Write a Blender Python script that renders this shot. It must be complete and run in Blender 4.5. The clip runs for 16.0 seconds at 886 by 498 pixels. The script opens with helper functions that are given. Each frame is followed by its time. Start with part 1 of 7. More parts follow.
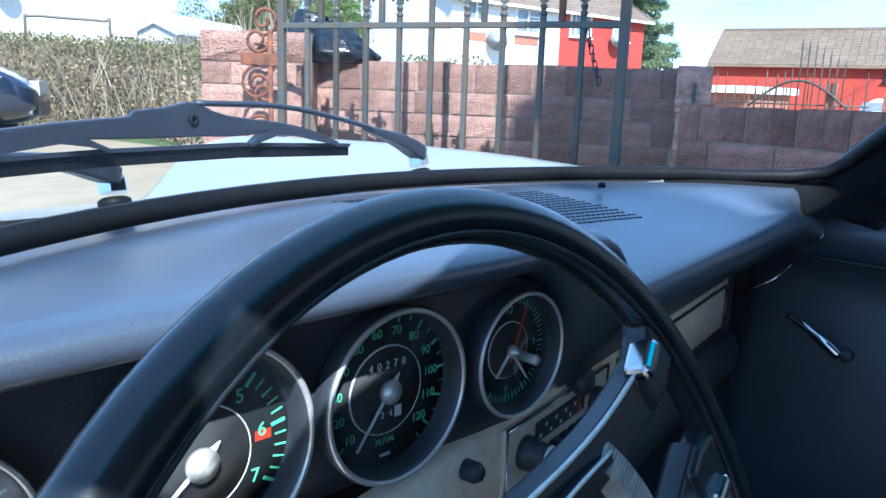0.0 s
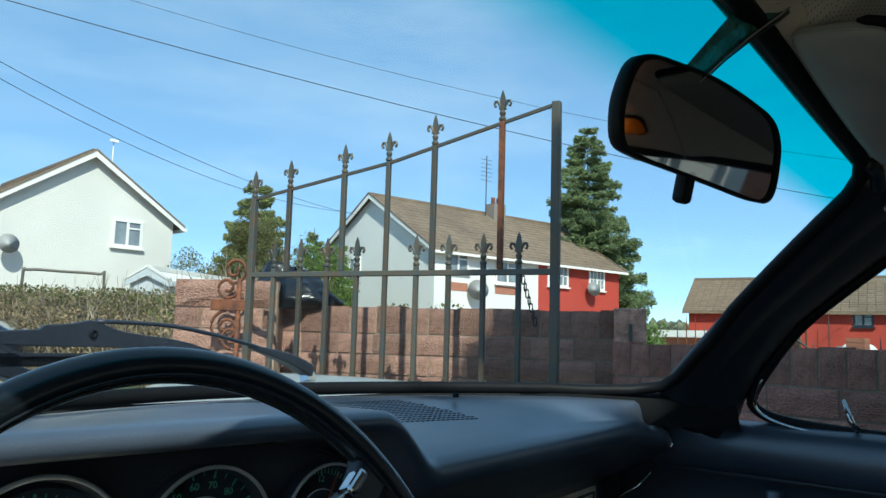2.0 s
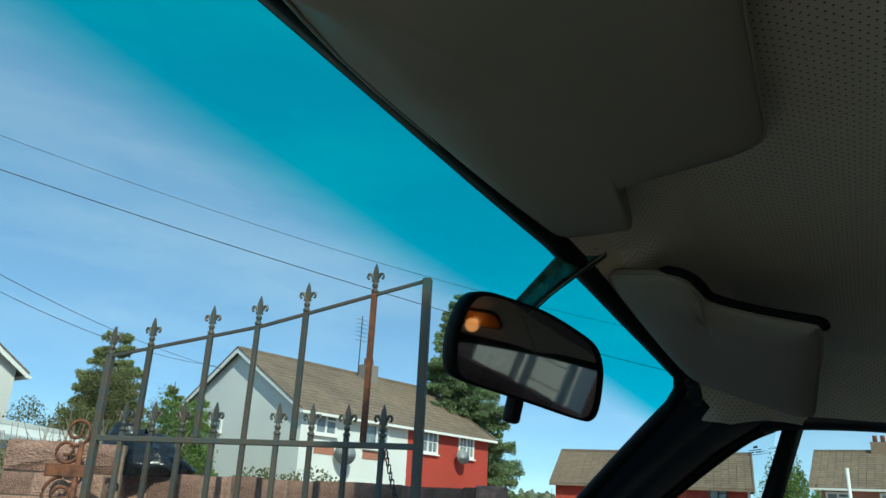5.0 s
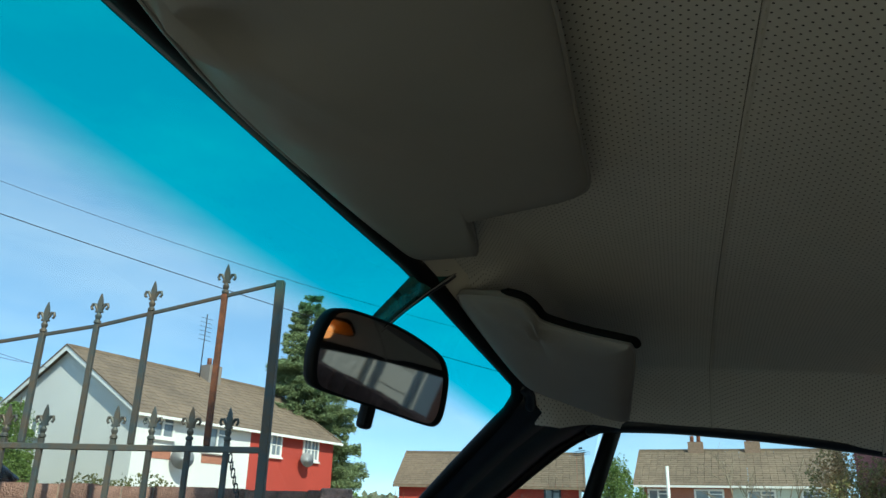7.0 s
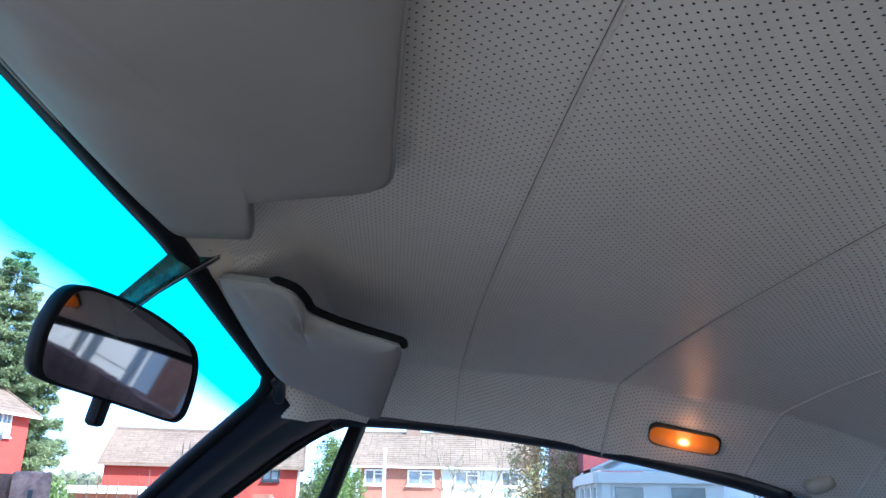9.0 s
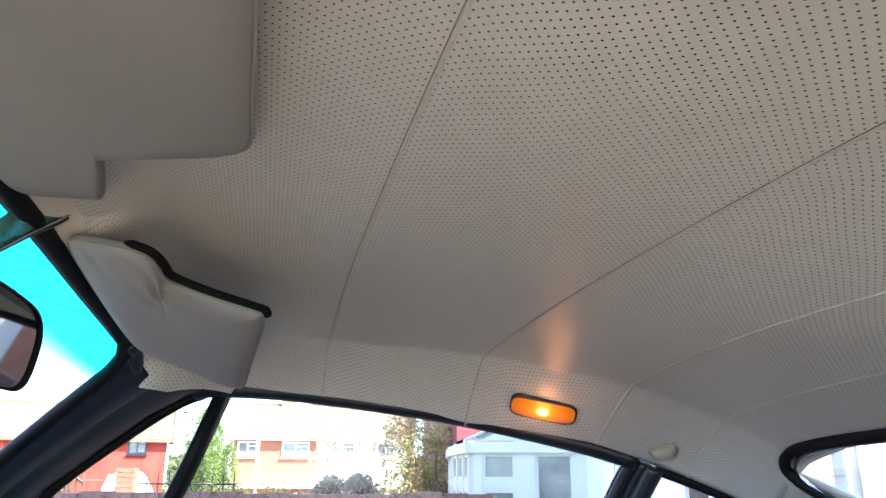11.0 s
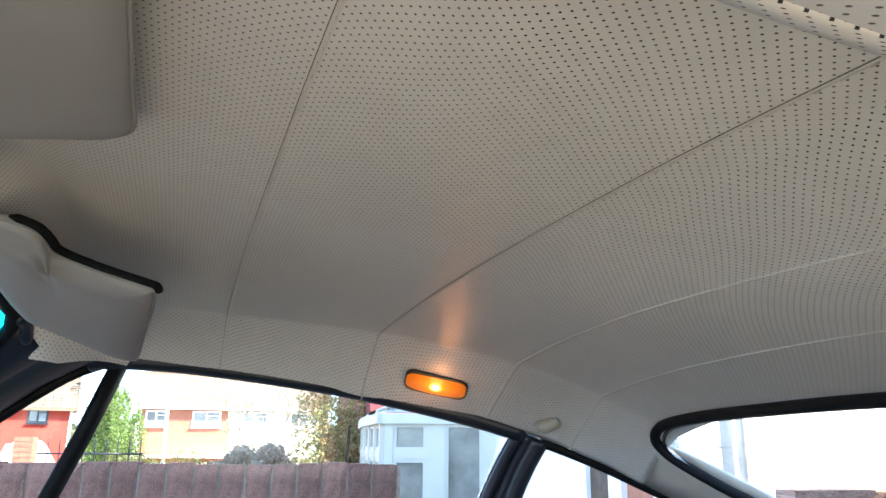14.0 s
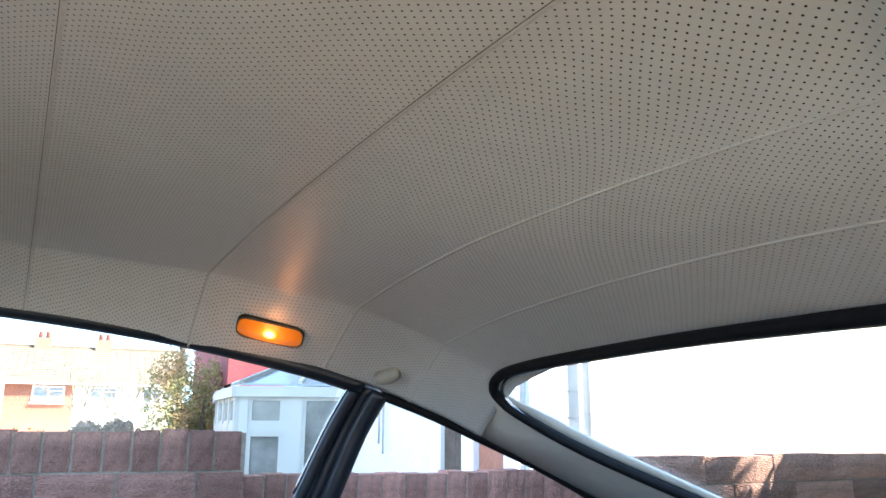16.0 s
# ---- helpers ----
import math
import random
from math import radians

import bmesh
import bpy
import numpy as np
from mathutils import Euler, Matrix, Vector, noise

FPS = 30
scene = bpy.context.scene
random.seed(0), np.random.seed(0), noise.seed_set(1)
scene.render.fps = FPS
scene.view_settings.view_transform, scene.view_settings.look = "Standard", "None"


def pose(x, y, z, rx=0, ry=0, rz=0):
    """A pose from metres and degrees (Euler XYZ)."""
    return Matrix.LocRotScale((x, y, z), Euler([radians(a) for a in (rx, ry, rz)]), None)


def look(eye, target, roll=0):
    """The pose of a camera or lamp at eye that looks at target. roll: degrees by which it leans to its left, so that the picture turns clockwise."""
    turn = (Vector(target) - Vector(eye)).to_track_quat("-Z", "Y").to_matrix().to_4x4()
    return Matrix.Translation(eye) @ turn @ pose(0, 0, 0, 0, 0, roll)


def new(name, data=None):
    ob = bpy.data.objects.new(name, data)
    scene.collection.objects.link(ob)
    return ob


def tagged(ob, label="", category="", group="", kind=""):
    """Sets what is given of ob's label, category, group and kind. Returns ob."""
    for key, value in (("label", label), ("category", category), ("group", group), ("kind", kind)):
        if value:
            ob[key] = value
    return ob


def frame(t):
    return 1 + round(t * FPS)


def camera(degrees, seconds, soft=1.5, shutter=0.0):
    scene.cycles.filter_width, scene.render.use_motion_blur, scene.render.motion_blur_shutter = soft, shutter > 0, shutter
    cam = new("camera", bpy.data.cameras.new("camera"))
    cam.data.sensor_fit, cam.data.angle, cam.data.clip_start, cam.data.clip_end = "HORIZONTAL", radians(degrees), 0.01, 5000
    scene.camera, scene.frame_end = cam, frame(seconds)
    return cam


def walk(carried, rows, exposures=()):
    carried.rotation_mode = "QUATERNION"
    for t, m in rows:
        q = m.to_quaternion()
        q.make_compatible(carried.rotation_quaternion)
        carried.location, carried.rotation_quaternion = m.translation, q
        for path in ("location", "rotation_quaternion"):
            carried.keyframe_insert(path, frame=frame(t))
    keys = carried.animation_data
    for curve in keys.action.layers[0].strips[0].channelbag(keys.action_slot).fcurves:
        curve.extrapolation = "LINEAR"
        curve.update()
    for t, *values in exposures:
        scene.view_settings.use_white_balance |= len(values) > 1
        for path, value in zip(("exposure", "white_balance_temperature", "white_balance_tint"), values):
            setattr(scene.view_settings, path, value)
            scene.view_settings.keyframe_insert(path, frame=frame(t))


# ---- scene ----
cam = camera(60.0, 16.0)
PATH = [
    (0, (-0.491, -0.32, 1.006), (0.893, 1.065, 0.597), 2.0),
    (0.5, (-0.529, -0.37, 0.986), (0.864, 1.034, 0.69), 1.6),
    (1, (-0.54, -0.439, 0.987), (0.867, 0.975, 0.848), 1.6),
    (1.5, (-0.533, -0.5, 0.983), (0.88, 0.915, 1.03), 1.6),
    (2, (-0.513, -0.544, 0.983), (0.9, 0.852, 1.211), 1.6),
    (2.5, (-0.493, -0.576, 0.988), (0.921, 0.788, 1.362), 1.7),
    (3, (-0.49, -0.58, 0.995), (0.932, 0.741, 1.477), 1.8),
    (3.5, (-0.494, -0.582, 1.0), (0.946, 0.688, 1.556), 1.9),
    (4, (-0.507, -0.576, 1.001), (0.961, 0.638, 1.608), 1.9),
    (4.2, (-0.516, -0.581, 1.003), (0.966, 0.61, 1.625), 2.1),
    (6.3, (-0.574, -0.602, 1.036), (1.075, 0.32, 1.691), 2.0),
    (6.5, (-0.585, -0.61, 1.031), (1.084, 0.271, 1.692), 1.5),
    (7, (-0.59, -0.616, 1.014), (1.131, 0.156, 1.678), 1.5),
    (7.5, (-0.589, -0.616, 1.019), (1.187, 0.019, 1.683), 1.4),
    (8, (-0.596, -0.598, 1.033), (1.233, -0.13, 1.691), 1.3),
    (8.5, (-0.569, -0.583, 1.028), (1.3, -0.289, 1.676), 1.1),
    (9, (-0.56, -0.576, 1.036), (1.333, -0.441, 1.668), 1.1),
    (9.5, (-0.559, -0.566, 1.042), (1.343, -0.563, 1.661), 0.8),
    (10, (-0.55, -0.571, 1.035), (1.354, -0.658, 1.64), 0.7),
    (10.2, (-0.556, -0.581, 1.034), (1.35, -0.686, 1.63), 0.5),
    (12.5, (-0.565, -0.601, 1.042), (1.341, -0.879, 1.581), 0.6),
    (13, (-0.59, -0.613, 1.051), (1.315, -0.919, 1.577), 0.3),
    (13.5, (-0.598, -0.614, 1.045), (1.305, -0.953, 1.559), 0.4),
    (14, (-0.597, -0.615, 1.037), (1.303, -0.993, 1.537), 0.4),
    (14.5, (-0.584, -0.633, 1.026), (1.308, -1.061, 1.517), 0.5),
    (15, (-0.576, -0.643, 1.025), (1.3, -1.141, 1.505), 0.4),
    (15.5, (-0.573, -0.648, 1.022), (1.279, -1.24, 1.49), 0.5),
    (16, (-0.55, -0.665, 1.002), (1.266, -1.373, 1.449), 0.3),
]
EXPOSURES = [(0.0, 2.05, 5300, 8), (0.7, 2.1, 5250, 8), (1.0, 1.98, 5500, 14), (1.2, 1.75, 5600, 6), (1.5, 1.15, 5700, 4), (2.0, 0.88, 6150, -5), (2.5, 0.74, 6200, -9), (4.0, 0.58, 6150, -10), (6.5, 0.75, 6200, -13),
             (7.0, 0.88, 6300, -8), (8.0, 1.43, 6300, 8), (8.5, 1.87, 5700, 11), (9.0, 2.62, 5250, 15), (9.5, 3.0, 5950, 18), (10.0, 3.28, 6400, 18), (12.5, 3.5, 6400, 12), (16.0, 3.32, 6450, 12)]
walk(cam, [(t, look(eye, target, roll)) for t, eye, target, roll in PATH], EXPOSURES)

# ---- world and sun ----
SUN_AZ, SUN_EL = -122.0, 43.2
world = bpy.data.worlds.new("sky_world")
scene.world = world
world.use_nodes = True
wn = world.node_tree.nodes
sky = wn.new("ShaderNodeTexSky")
sky.sky_type = 'NISHITA'
sky.sun_disc = False
sky.sun_elevation = radians(SUN_EL)
sky.sun_rotation = radians(90 - SUN_AZ)
sky.air_density, sky.dust_density, sky.ozone_density = 0.75, 0.0, 3.0
sky.altitude = 2000
wn["Background"].inputs[1].default_value = 0.06
world.node_tree.links.new(sky.outputs[0], wn["Background"].inputs[0])
# thin high haze with faint wisps, over the clear sky
wl = world.node_tree.links
sky_tc = wn.new("ShaderNodeTexCoord")
sky_map = wn.new("ShaderNodeMapping")
sky_map.inputs["Scale"].default_value = (1.0, 1.6, 5.0)
wl.new(sky_tc.outputs["Generated"], sky_map.inputs["Vector"])
wisp = wn.new("ShaderNodeTexNoise")
wisp.inputs["Scale"].default_value, wisp.inputs["Detail"].default_value, wisp.inputs["Roughness"].default_value = 2.2, 5.0, 0.62
wl.new(sky_map.outputs[0], wisp.inputs["Vector"])
wisp_range = wn.new("ShaderNodeMapRange")
wisp_range.inputs["From Min"].default_value, wisp_range.inputs["From Max"].default_value = 0.42, 0.78
wl.new(wisp.outputs["Fac"], wisp_range.inputs["Value"])
haze_mix = wn.new("ShaderNodeMix")
haze_mix.data_type = 'RGBA'
haze_mix.inputs["A"].default_value, haze_mix.inputs["B"].default_value = (0.105, 0.185, 0.288, 1), (0.200, 0.265, 0.335, 1)
wl.new(wisp_range.outputs["Result"], haze_mix.inputs["Factor"])
haze = wn.new("ShaderNodeBackground")
wl.new(haze_mix.outputs["Result"], haze.inputs[0])
both = wn.new("ShaderNodeAddShader")
wl.new(wn["Background"].outputs[0], both.inputs[0])
wl.new(haze.outputs[0], both.inputs[1])
wl.new(both.outputs[0], wn["World Output"].inputs["Surface"])
sun_data = bpy.data.lights.new("sun", 'SUN')
sun_data.energy, sun_data.angle, sun_data.color = 3.1, radians(0.53), (1.0, 0.95, 0.87)
sun = new("sun", sun_data)
toward = Vector((math.cos(radians(SUN_EL)) * math.cos(radians(SUN_AZ)), math.cos(radians(SUN_EL)) * math.sin(radians(SUN_AZ)), math.sin(radians(SUN_EL))))
sun.matrix_world = look(tuple(toward * 50), (0, 0, 0))


# ---- materials ----
def material(name, color, rough=0.5, metal=0.0, noise_scale=0.0, vary=0.0, bump=0.0, bump_scale=0.0, big_scale=0.0, big_vary=0.0,
             random_vary=0.0, spec=0.5, coat=0.0, second=None, coords="Object"):
    """A painted or grained surface: base colour, fine and broad variation, fine relief."""
    m = bpy.data.materials.new(name)
    m.use_nodes = True
    nt = m.node_tree
    b = nt.nodes["Principled BSDF"]
    b.inputs["Roughness"].default_value = rough
    b.inputs["Metallic"].default_value = metal
    b.inputs["Specular IOR Level"].default_value = spec
    b.inputs["Coat Weight"].default_value = coat
    b.inputs["Base Color"].default_value = (*color, 1)
    tc = nt.nodes.new("ShaderNodeTexCoord")
    out = None
    if noise_scale:
        second = second or tuple(c * (1 - vary) for c in color)
        n = nt.nodes.new("ShaderNodeTexNoise")
        n.inputs["Scale"].default_value = noise_scale
        n.inputs["Detail"].default_value = 6.0
        n.inputs["Roughness"].default_value = 0.65
        nt.links.new(tc.outputs[coords], n.inputs["Vector"])
        r = nt.nodes.new("ShaderNodeMapRange")
        r.inputs["From Min"].default_value, r.inputs["From Max"].default_value = 0.35, 0.65
        nt.links.new(n.outputs["Fac"], r.inputs["Value"])
        mix = nt.nodes.new("ShaderNodeMix")
        mix.data_type = 'RGBA'
        mix.inputs["A"].default_value, mix.inputs["B"].default_value = (*color, 1), (*second, 1)
        nt.links.new(r.outputs["Result"], mix.inputs["Factor"])
        out = mix.outputs["Result"]
    if big_scale:
        n = nt.nodes.new("ShaderNodeTexNoise")
        n.inputs["Scale"].default_value = big_scale
        n.inputs["Detail"].default_value = 3.0
        nt.links.new(tc.outputs[coords], n.inputs["Vector"])
        r = nt.nodes.new("ShaderNodeMapRange")
        r.inputs["From Min"].default_value, r.inputs["From Max"].default_value = 0.3, 0.7
        r.inputs["To Min"].default_value, r.inputs["To Max"].default_value = 1 - big_vary, 1 + big_vary
        nt.links.new(n.outputs["Fac"], r.inputs["Value"])
        mul = nt.nodes.new("ShaderNodeVectorMath")
        mul.operation = 'SCALE'
        if out:
            nt.links.new(out, mul.inputs[0])
        else:
            mul.inputs[0].default_value = color
        nt.links.new(r.outputs["Result"], mul.inputs["Scale"])
        out = mul.outputs["Vector"]
    if random_vary:
        info = nt.nodes.new("ShaderNodeObjectInfo")
        r = nt.nodes.new("ShaderNodeMapRange")
        r.inputs["To Min"].default_value, r.inputs["To Max"].default_value = 1 - random_vary, 1 + random_vary
        nt.links.new(info.outputs["Random"], r.inputs["Value"])
        mul = nt.nodes.new("ShaderNodeVectorMath")
        mul.operation = 'SCALE'
        if out:
            nt.links.new(out, mul.inputs[0])
        else:
            mul.inputs[0].default_value = color
        nt.links.new(r.outputs["Result"], mul.inputs["Scale"])
        out = mul.outputs["Vector"]
    if out:
        nt.links.new(out, b.inputs["Base Color"])
    if bump:
        n = nt.nodes.new("ShaderNodeTexNoise")
        n.inputs["Scale"].default_value = bump_scale
        n.inputs["Detail"].default_value = 4.0
        nt.links.new(tc.outputs[coords], n.inputs["Vector"])
        bp = nt.nodes.new("ShaderNodeBump")
        bp.inputs["Strength"].default_value = bump
        bp.inputs["Distance"].default_value = 0.6 / bump_scale
        nt.links.new(n.outputs["Fac"], bp.inputs["Height"])
        nt.links.new(bp.outputs["Normal"], b.inputs["Normal"])
    return m


def island_vary(m, amount, through_light=0.4):
    """Varies a material from one joined piece to the next; leaves let some light through."""
    nt = m.node_tree
    b = nt.nodes["Principled BSDF"]
    geo = nt.nodes.new("ShaderNodeNewGeometry")
    r = nt.nodes.new("ShaderNodeMapRange")
    r.inputs["To Min"].default_value, r.inputs["To Max"].default_value = 1 - amount, 1 + amount
    nt.links.new(geo.outputs["Random Per Island"], r.inputs["Value"])
    mul = nt.nodes.new("ShaderNodeVectorMath")
    mul.operation = 'SCALE'
    if b.inputs["Base Color"].links:
        nt.links.new(b.inputs["Base Color"].links[0].from_socket, mul.inputs[0])
    else:
        mul.inputs[0].default_value = b.inputs["Base Color"].default_value[:3]
    nt.links.new(r.outputs["Result"], mul.inputs["Scale"])
    nt.links.new(mul.outputs["Vector"], b.inputs["Base Color"])
    if through_light:
        tr = nt.nodes.new("ShaderNodeBsdfTranslucent")
        nt.links.new(mul.outputs["Vector"], tr.inputs["Color"])
        ms = nt.nodes.new("ShaderNodeMixShader")
        ms.inputs[0].default_value = through_light
        nt.links.new(b.outputs[0], ms.inputs[1])
        nt.links.new(tr.outputs[0], ms.inputs[2])
        nt.links.new(ms.outputs[0], nt.nodes["Material Output"].inputs["Surface"])
    return m


def glass_material(name, tint=(0.93, 0.95, 0.94), gloss=0.06, band=None):
    """A thin pane: light goes straight through, with a weak Fresnel gloss; band = (tint, full z, end z) is a sun strip at its top."""
    m = bpy.data.materials.new(name)
    m.use_nodes = True
    nt = m.node_tree
    nt.nodes.clear()
    out = nt.nodes.new("ShaderNodeOutputMaterial")
    clear = nt.nodes.new("ShaderNodeBsdfTransparent")
    clear.inputs[0].default_value = (*tint, 1)
    glossy = nt.nodes.new("ShaderNodeBsdfGlossy")
    glossy.inputs["Roughness"].default_value = 0.02
    face = nt.nodes.new("ShaderNodeLayerWeight")
    face.inputs["Blend"].default_value = 0.5
    rise = nt.nodes.new("ShaderNodeMath")
    rise.operation = 'POWER'
    rise.inputs[1].default_value = 4.0
    nt.links.new(face.outputs["Facing"], rise.inputs[0])
    fres = nt.nodes.new("ShaderNodeMapRange")
    fres.inputs["To Min"].default_value, fres.inputs["To Max"].default_value = gloss * 0.35, 0.5
    nt.links.new(rise.outputs[0], fres.inputs["Value"])
    mix = nt.nodes.new("ShaderNodeMixShader")
    nt.links.new(fres.outputs["Result"], mix.inputs[0])
    nt.links.new(clear.outputs[0], mix.inputs[1])
    nt.links.new(glossy.outputs[0], mix.inputs[2])
    nt.links.new(mix.outputs[0], out.inputs[0])
    if band:
        uv = nt.nodes.new("ShaderNodeUVMap")
        sep = nt.nodes.new("ShaderNodeSeparateXYZ")
        nt.links.new(uv.outputs[0], sep.inputs[0])
        r = nt.nodes.new("ShaderNodeMapRange")
        r.interpolation_type = 'SMOOTHSTEP'
        r.inputs["From Min"].default_value, r.inputs["From Max"].default_value = band[1], band[2]
        nt.links.new(sep.outputs["Y"], r.inputs["Value"])
        cm = nt.nodes.new("ShaderNodeMix")
        cm.data_type = 'RGBA'
        cm.inputs["A"].default_value, cm.inputs["B"].default_value = (*band[0], 1), (*tint, 1)
        nt.links.new(r.outputs["Result"], cm.inputs["Factor"])
        nt.links.new(cm.outputs["Result"], clear.inputs[0])
    return m


def headliner_material():
    """Cream vinyl with a staggered grid of small punched holes, 7.5 mm apart."""
    m = material("perforated_vinyl", (0.645, 0.630, 0.605), 0.40, noise_scale=40, vary=0.06, big_scale=3, big_vary=0.05, bump=0.12, bump_scale=500)
    nt = m.node_tree
    b = nt.nodes["Principled BSDF"]
    uv = nt.nodes.new("ShaderNodeUVMap")
    sep = nt.nodes.new("ShaderNodeSeparateXYZ")
    nt.links.new(uv.outputs[0], sep.inputs[0])

    def math_node(op, a, b_=None):
        n = nt.nodes.new("ShaderNodeMath")
        n.operation = op
        for k, v in ((0, a), (1, b_)):
            if v is None:
                continue
            if isinstance(v, (int, float)):
                n.inputs[k].default_value = v
            else:
                nt.links.new(v, n.inputs[k])
        return n.outputs[0]

    step = 0.0075

    def dots(shift):
        u = math_node('SUBTRACT', math_node('FRACT', math_node('ADD', math_node('DIVIDE', sep.outputs["X"], step), shift)), 0.5)
        v = math_node('SUBTRACT', math_node('FRACT', math_node('ADD', math_node('DIVIDE', sep.outputs["Y"], step), shift)), 0.5)
        return math_node('SQRT', math_node('ADD', math_node('MULTIPLY', u, u), math_node('MULTIPLY', v, v)))

    d = math_node('MINIMUM', dots(0.0), dots(0.5))
    r = nt.nodes.new("ShaderNodeMapRange")
    r.inputs["From Min"].default_value, r.inputs["From Max"].default_value = 0.078, 0.113
    nt.links.new(d, r.inputs["Value"])
    mix = nt.nodes.new("ShaderNodeMix")
    mix.data_type = 'RGBA'
    mix.inputs["A"].default_value = (0.010, 0.010, 0.010, 1)
    nt.links.new(b.inputs["Base Color"].links[0].from_socket, mix.inputs["B"])
    fade = nt.nodes.new("ShaderNodeMapRange")       # the rear panels are hardly punched
    fade.inputs["From Min"].default_value, fade.inputs["From Max"].default_value = -1.16, -1.04
    fade.inputs["To Min"].default_value, fade.inputs["To Max"].default_value = 0.55, 0.0
    nt.links.new(sep.outputs["Y"], fade.inputs["Value"])
    nt.links.new(math_node('MAXIMUM', r.outputs["Result"], fade.outputs["Result"]), mix.inputs["Factor"])
    nt.links.new(mix.outputs["Result"], b.inputs["Base Color"])
    return m


M_VINYL = material("black_vinyl", (0.056, 0.073, 0.105), 0.31, spec=1.0, noise_scale=900, vary=0.3, bump=0.25, bump_scale=700, big_scale=6, big_vary=0.25)
M_PANEL = material("black_leatherette", (0.040, 0.047, 0.060), 0.5, noise_scale=600, vary=0.3, bump=0.3, bump_scale=600)
M_DOOR = material("black_door_vinyl", (0.028, 0.035, 0.049), 0.42, spec=0.7, noise_scale=500, vary=0.25, bump=0.3, bump_scale=500, big_scale=5, big_vary=0.2)
M_RUBBER = material("black_rubber", (0.008, 0.009, 0.011), 0.55, spec=0.15, noise_scale=120, vary=0.35)
M_PAINTBLACK = material("black_frame_paint", (0.018, 0.023, 0.033), 0.30, spec=0.45, noise_scale=60, vary=0.2)
M_WIPER = material("satin_black_metal", (0.035, 0.042, 0.060), 0.42, 0.2, noise_scale=200, vary=0.25, bump=0.1, bump_scale=400)
M_MATTBLACK = material("matt_black", (0.010, 0.011, 0.012), 0.95, spec=0.1, noise_scale=200, vary=0.3)
M_SPOKE = material("black_spoke_plastic", (0.016, 0.020, 0.028), 0.32, noise_scale=80, vary=0.3, bump=0.05, bump_scale=300)
M_RADIO = material("silver_radio_face", (0.74, 0.70, 0.62), 0.4, 0.2, noise_scale=150, vary=0.15)
M_RIBBED = material("worn_silver_plate", (0.50, 0.51, 0.49), 0.5, 0.5, noise_scale=120, vary=0.35, big_scale=40, big_vary=0.2)
M_BAKELITE = material("dark_green_bakelite", (0.0085, 0.0120, 0.0160), 0.24, spec=0.5, noise_scale=80, vary=0.2, bump=0.03, bump_scale=300)
M_CHROME = material("chrome", (0.56, 0.57, 0.59), 0.14, 1.0, noise_scale=60, vary=0.1)
M_BEZEL = material("polished_bezel", (0.62, 0.63, 0.63), 0.28, 0.55, noise_scale=60, vary=0.1)
M_BRONZE = material("dark_bronze_trim", (0.085, 0.065, 0.045), 0.3, 0.8, noise_scale=90, vary=0.3)
M_SATIN = material("brushed_metal", (0.74, 0.73, 0.70), 0.38, 0.45, noise_scale=150, vary=0.2)
# light, warm trim colour has sunlight on the strip put into it
M_STRIP = material("sunlit_aged_silver_trim", (0.84, 0.73, 0.57), 0.45, 0.0, noise_scale=90, vary=0.2, big_scale=9, big_vary=0.12)
M_DIAL = material("black_dial", (0.036, 0.042, 0.046), 0.7, spec=0.2, noise_scale=200, vary=0.2)
M_DIALGREY = material("grey_dial_disc", (0.060, 0.062, 0.064), 0.7, spec=0.2, noise_scale=300, vary=0.2)
M_GREEN = material("green_dial_print", (0.16, 0.66, 0.38), 0.5)
M_WHITE = material("white_print", (0.75, 0.76, 0.74), 0.5)
M_REDPRINT = material("red_print", (0.62, 0.05, 0.02), 0.5)
M_HEADLINER = headliner_material()
M_VISOR = material("cream_visor_vinyl", (0.292, 0.286, 0.278), 0.5, noise_scale=12, vary=0.05, big_scale=5, big_vary=0.08, bump=0.08, bump_scale=500)
M_HOOK = material("beige_plastic", (0.33, 0.315, 0.27), 0.4, noise_scale=60, vary=0.1)
M_LAP = material("sewn_vinyl_edge", (0.60, 0.585, 0.56), 0.5, noise_scale=40, vary=0.1, bump=0.15, bump_scale=400)
M_CREAM = material("cream_vinyl", (0.62, 0.59, 0.53), 0.48, noise_scale=30, vary=0.08, bump=0.12, bump_scale=400)
M_SEAM = material("seam_thread", (0.70, 0.67, 0.61), 0.7, noise_scale=500, vary=0.4)
# dark colour of the line drawn for shade under the headliner laps
M_LAPSHADE = material("lap_shade", (0.22, 0.21, 0.19), 0.9, noise_scale=300, vary=0.5)
M_ETCH = material("etched_glass_mark", (0.30, 0.38, 0.52), 0.6)
M_BODY = material("pale_car_paint", (0.30, 0.30, 0.265), 0.30, noise_scale=3, vary=0.05, coat=0.25)
M_CARPET = material("black_carpet", (0.015, 0.015, 0.017), 0.9, noise_scale=300, vary=0.5)
M_GLASS = glass_material("clear_glass")
M_DIALGLASS = glass_material("dial_glass", (0.96, 0.97, 0.97), 0.008)
M_SIDEGLASS = glass_material("tinted_side_glass", (0.80, 0.84, 0.82))
M_SCREEN = glass_material("windscreen_glass", band=((0.010, 0.70, 0.66), 0.085, 0.19))
M_MIRROR = material("mirror_silver", (0.29, 0.29, 0.30), 0.03, 1.0)
M_STEM = material("tinted_clear_plastic", (0.12, 0.36, 0.32), 0.14, noise_scale=60, vary=0.45, bump=0.5, bump_scale=90)
M_STEM.node_tree.nodes["Principled BSDF"].inputs["Transmission Weight"].default_value = 0.5
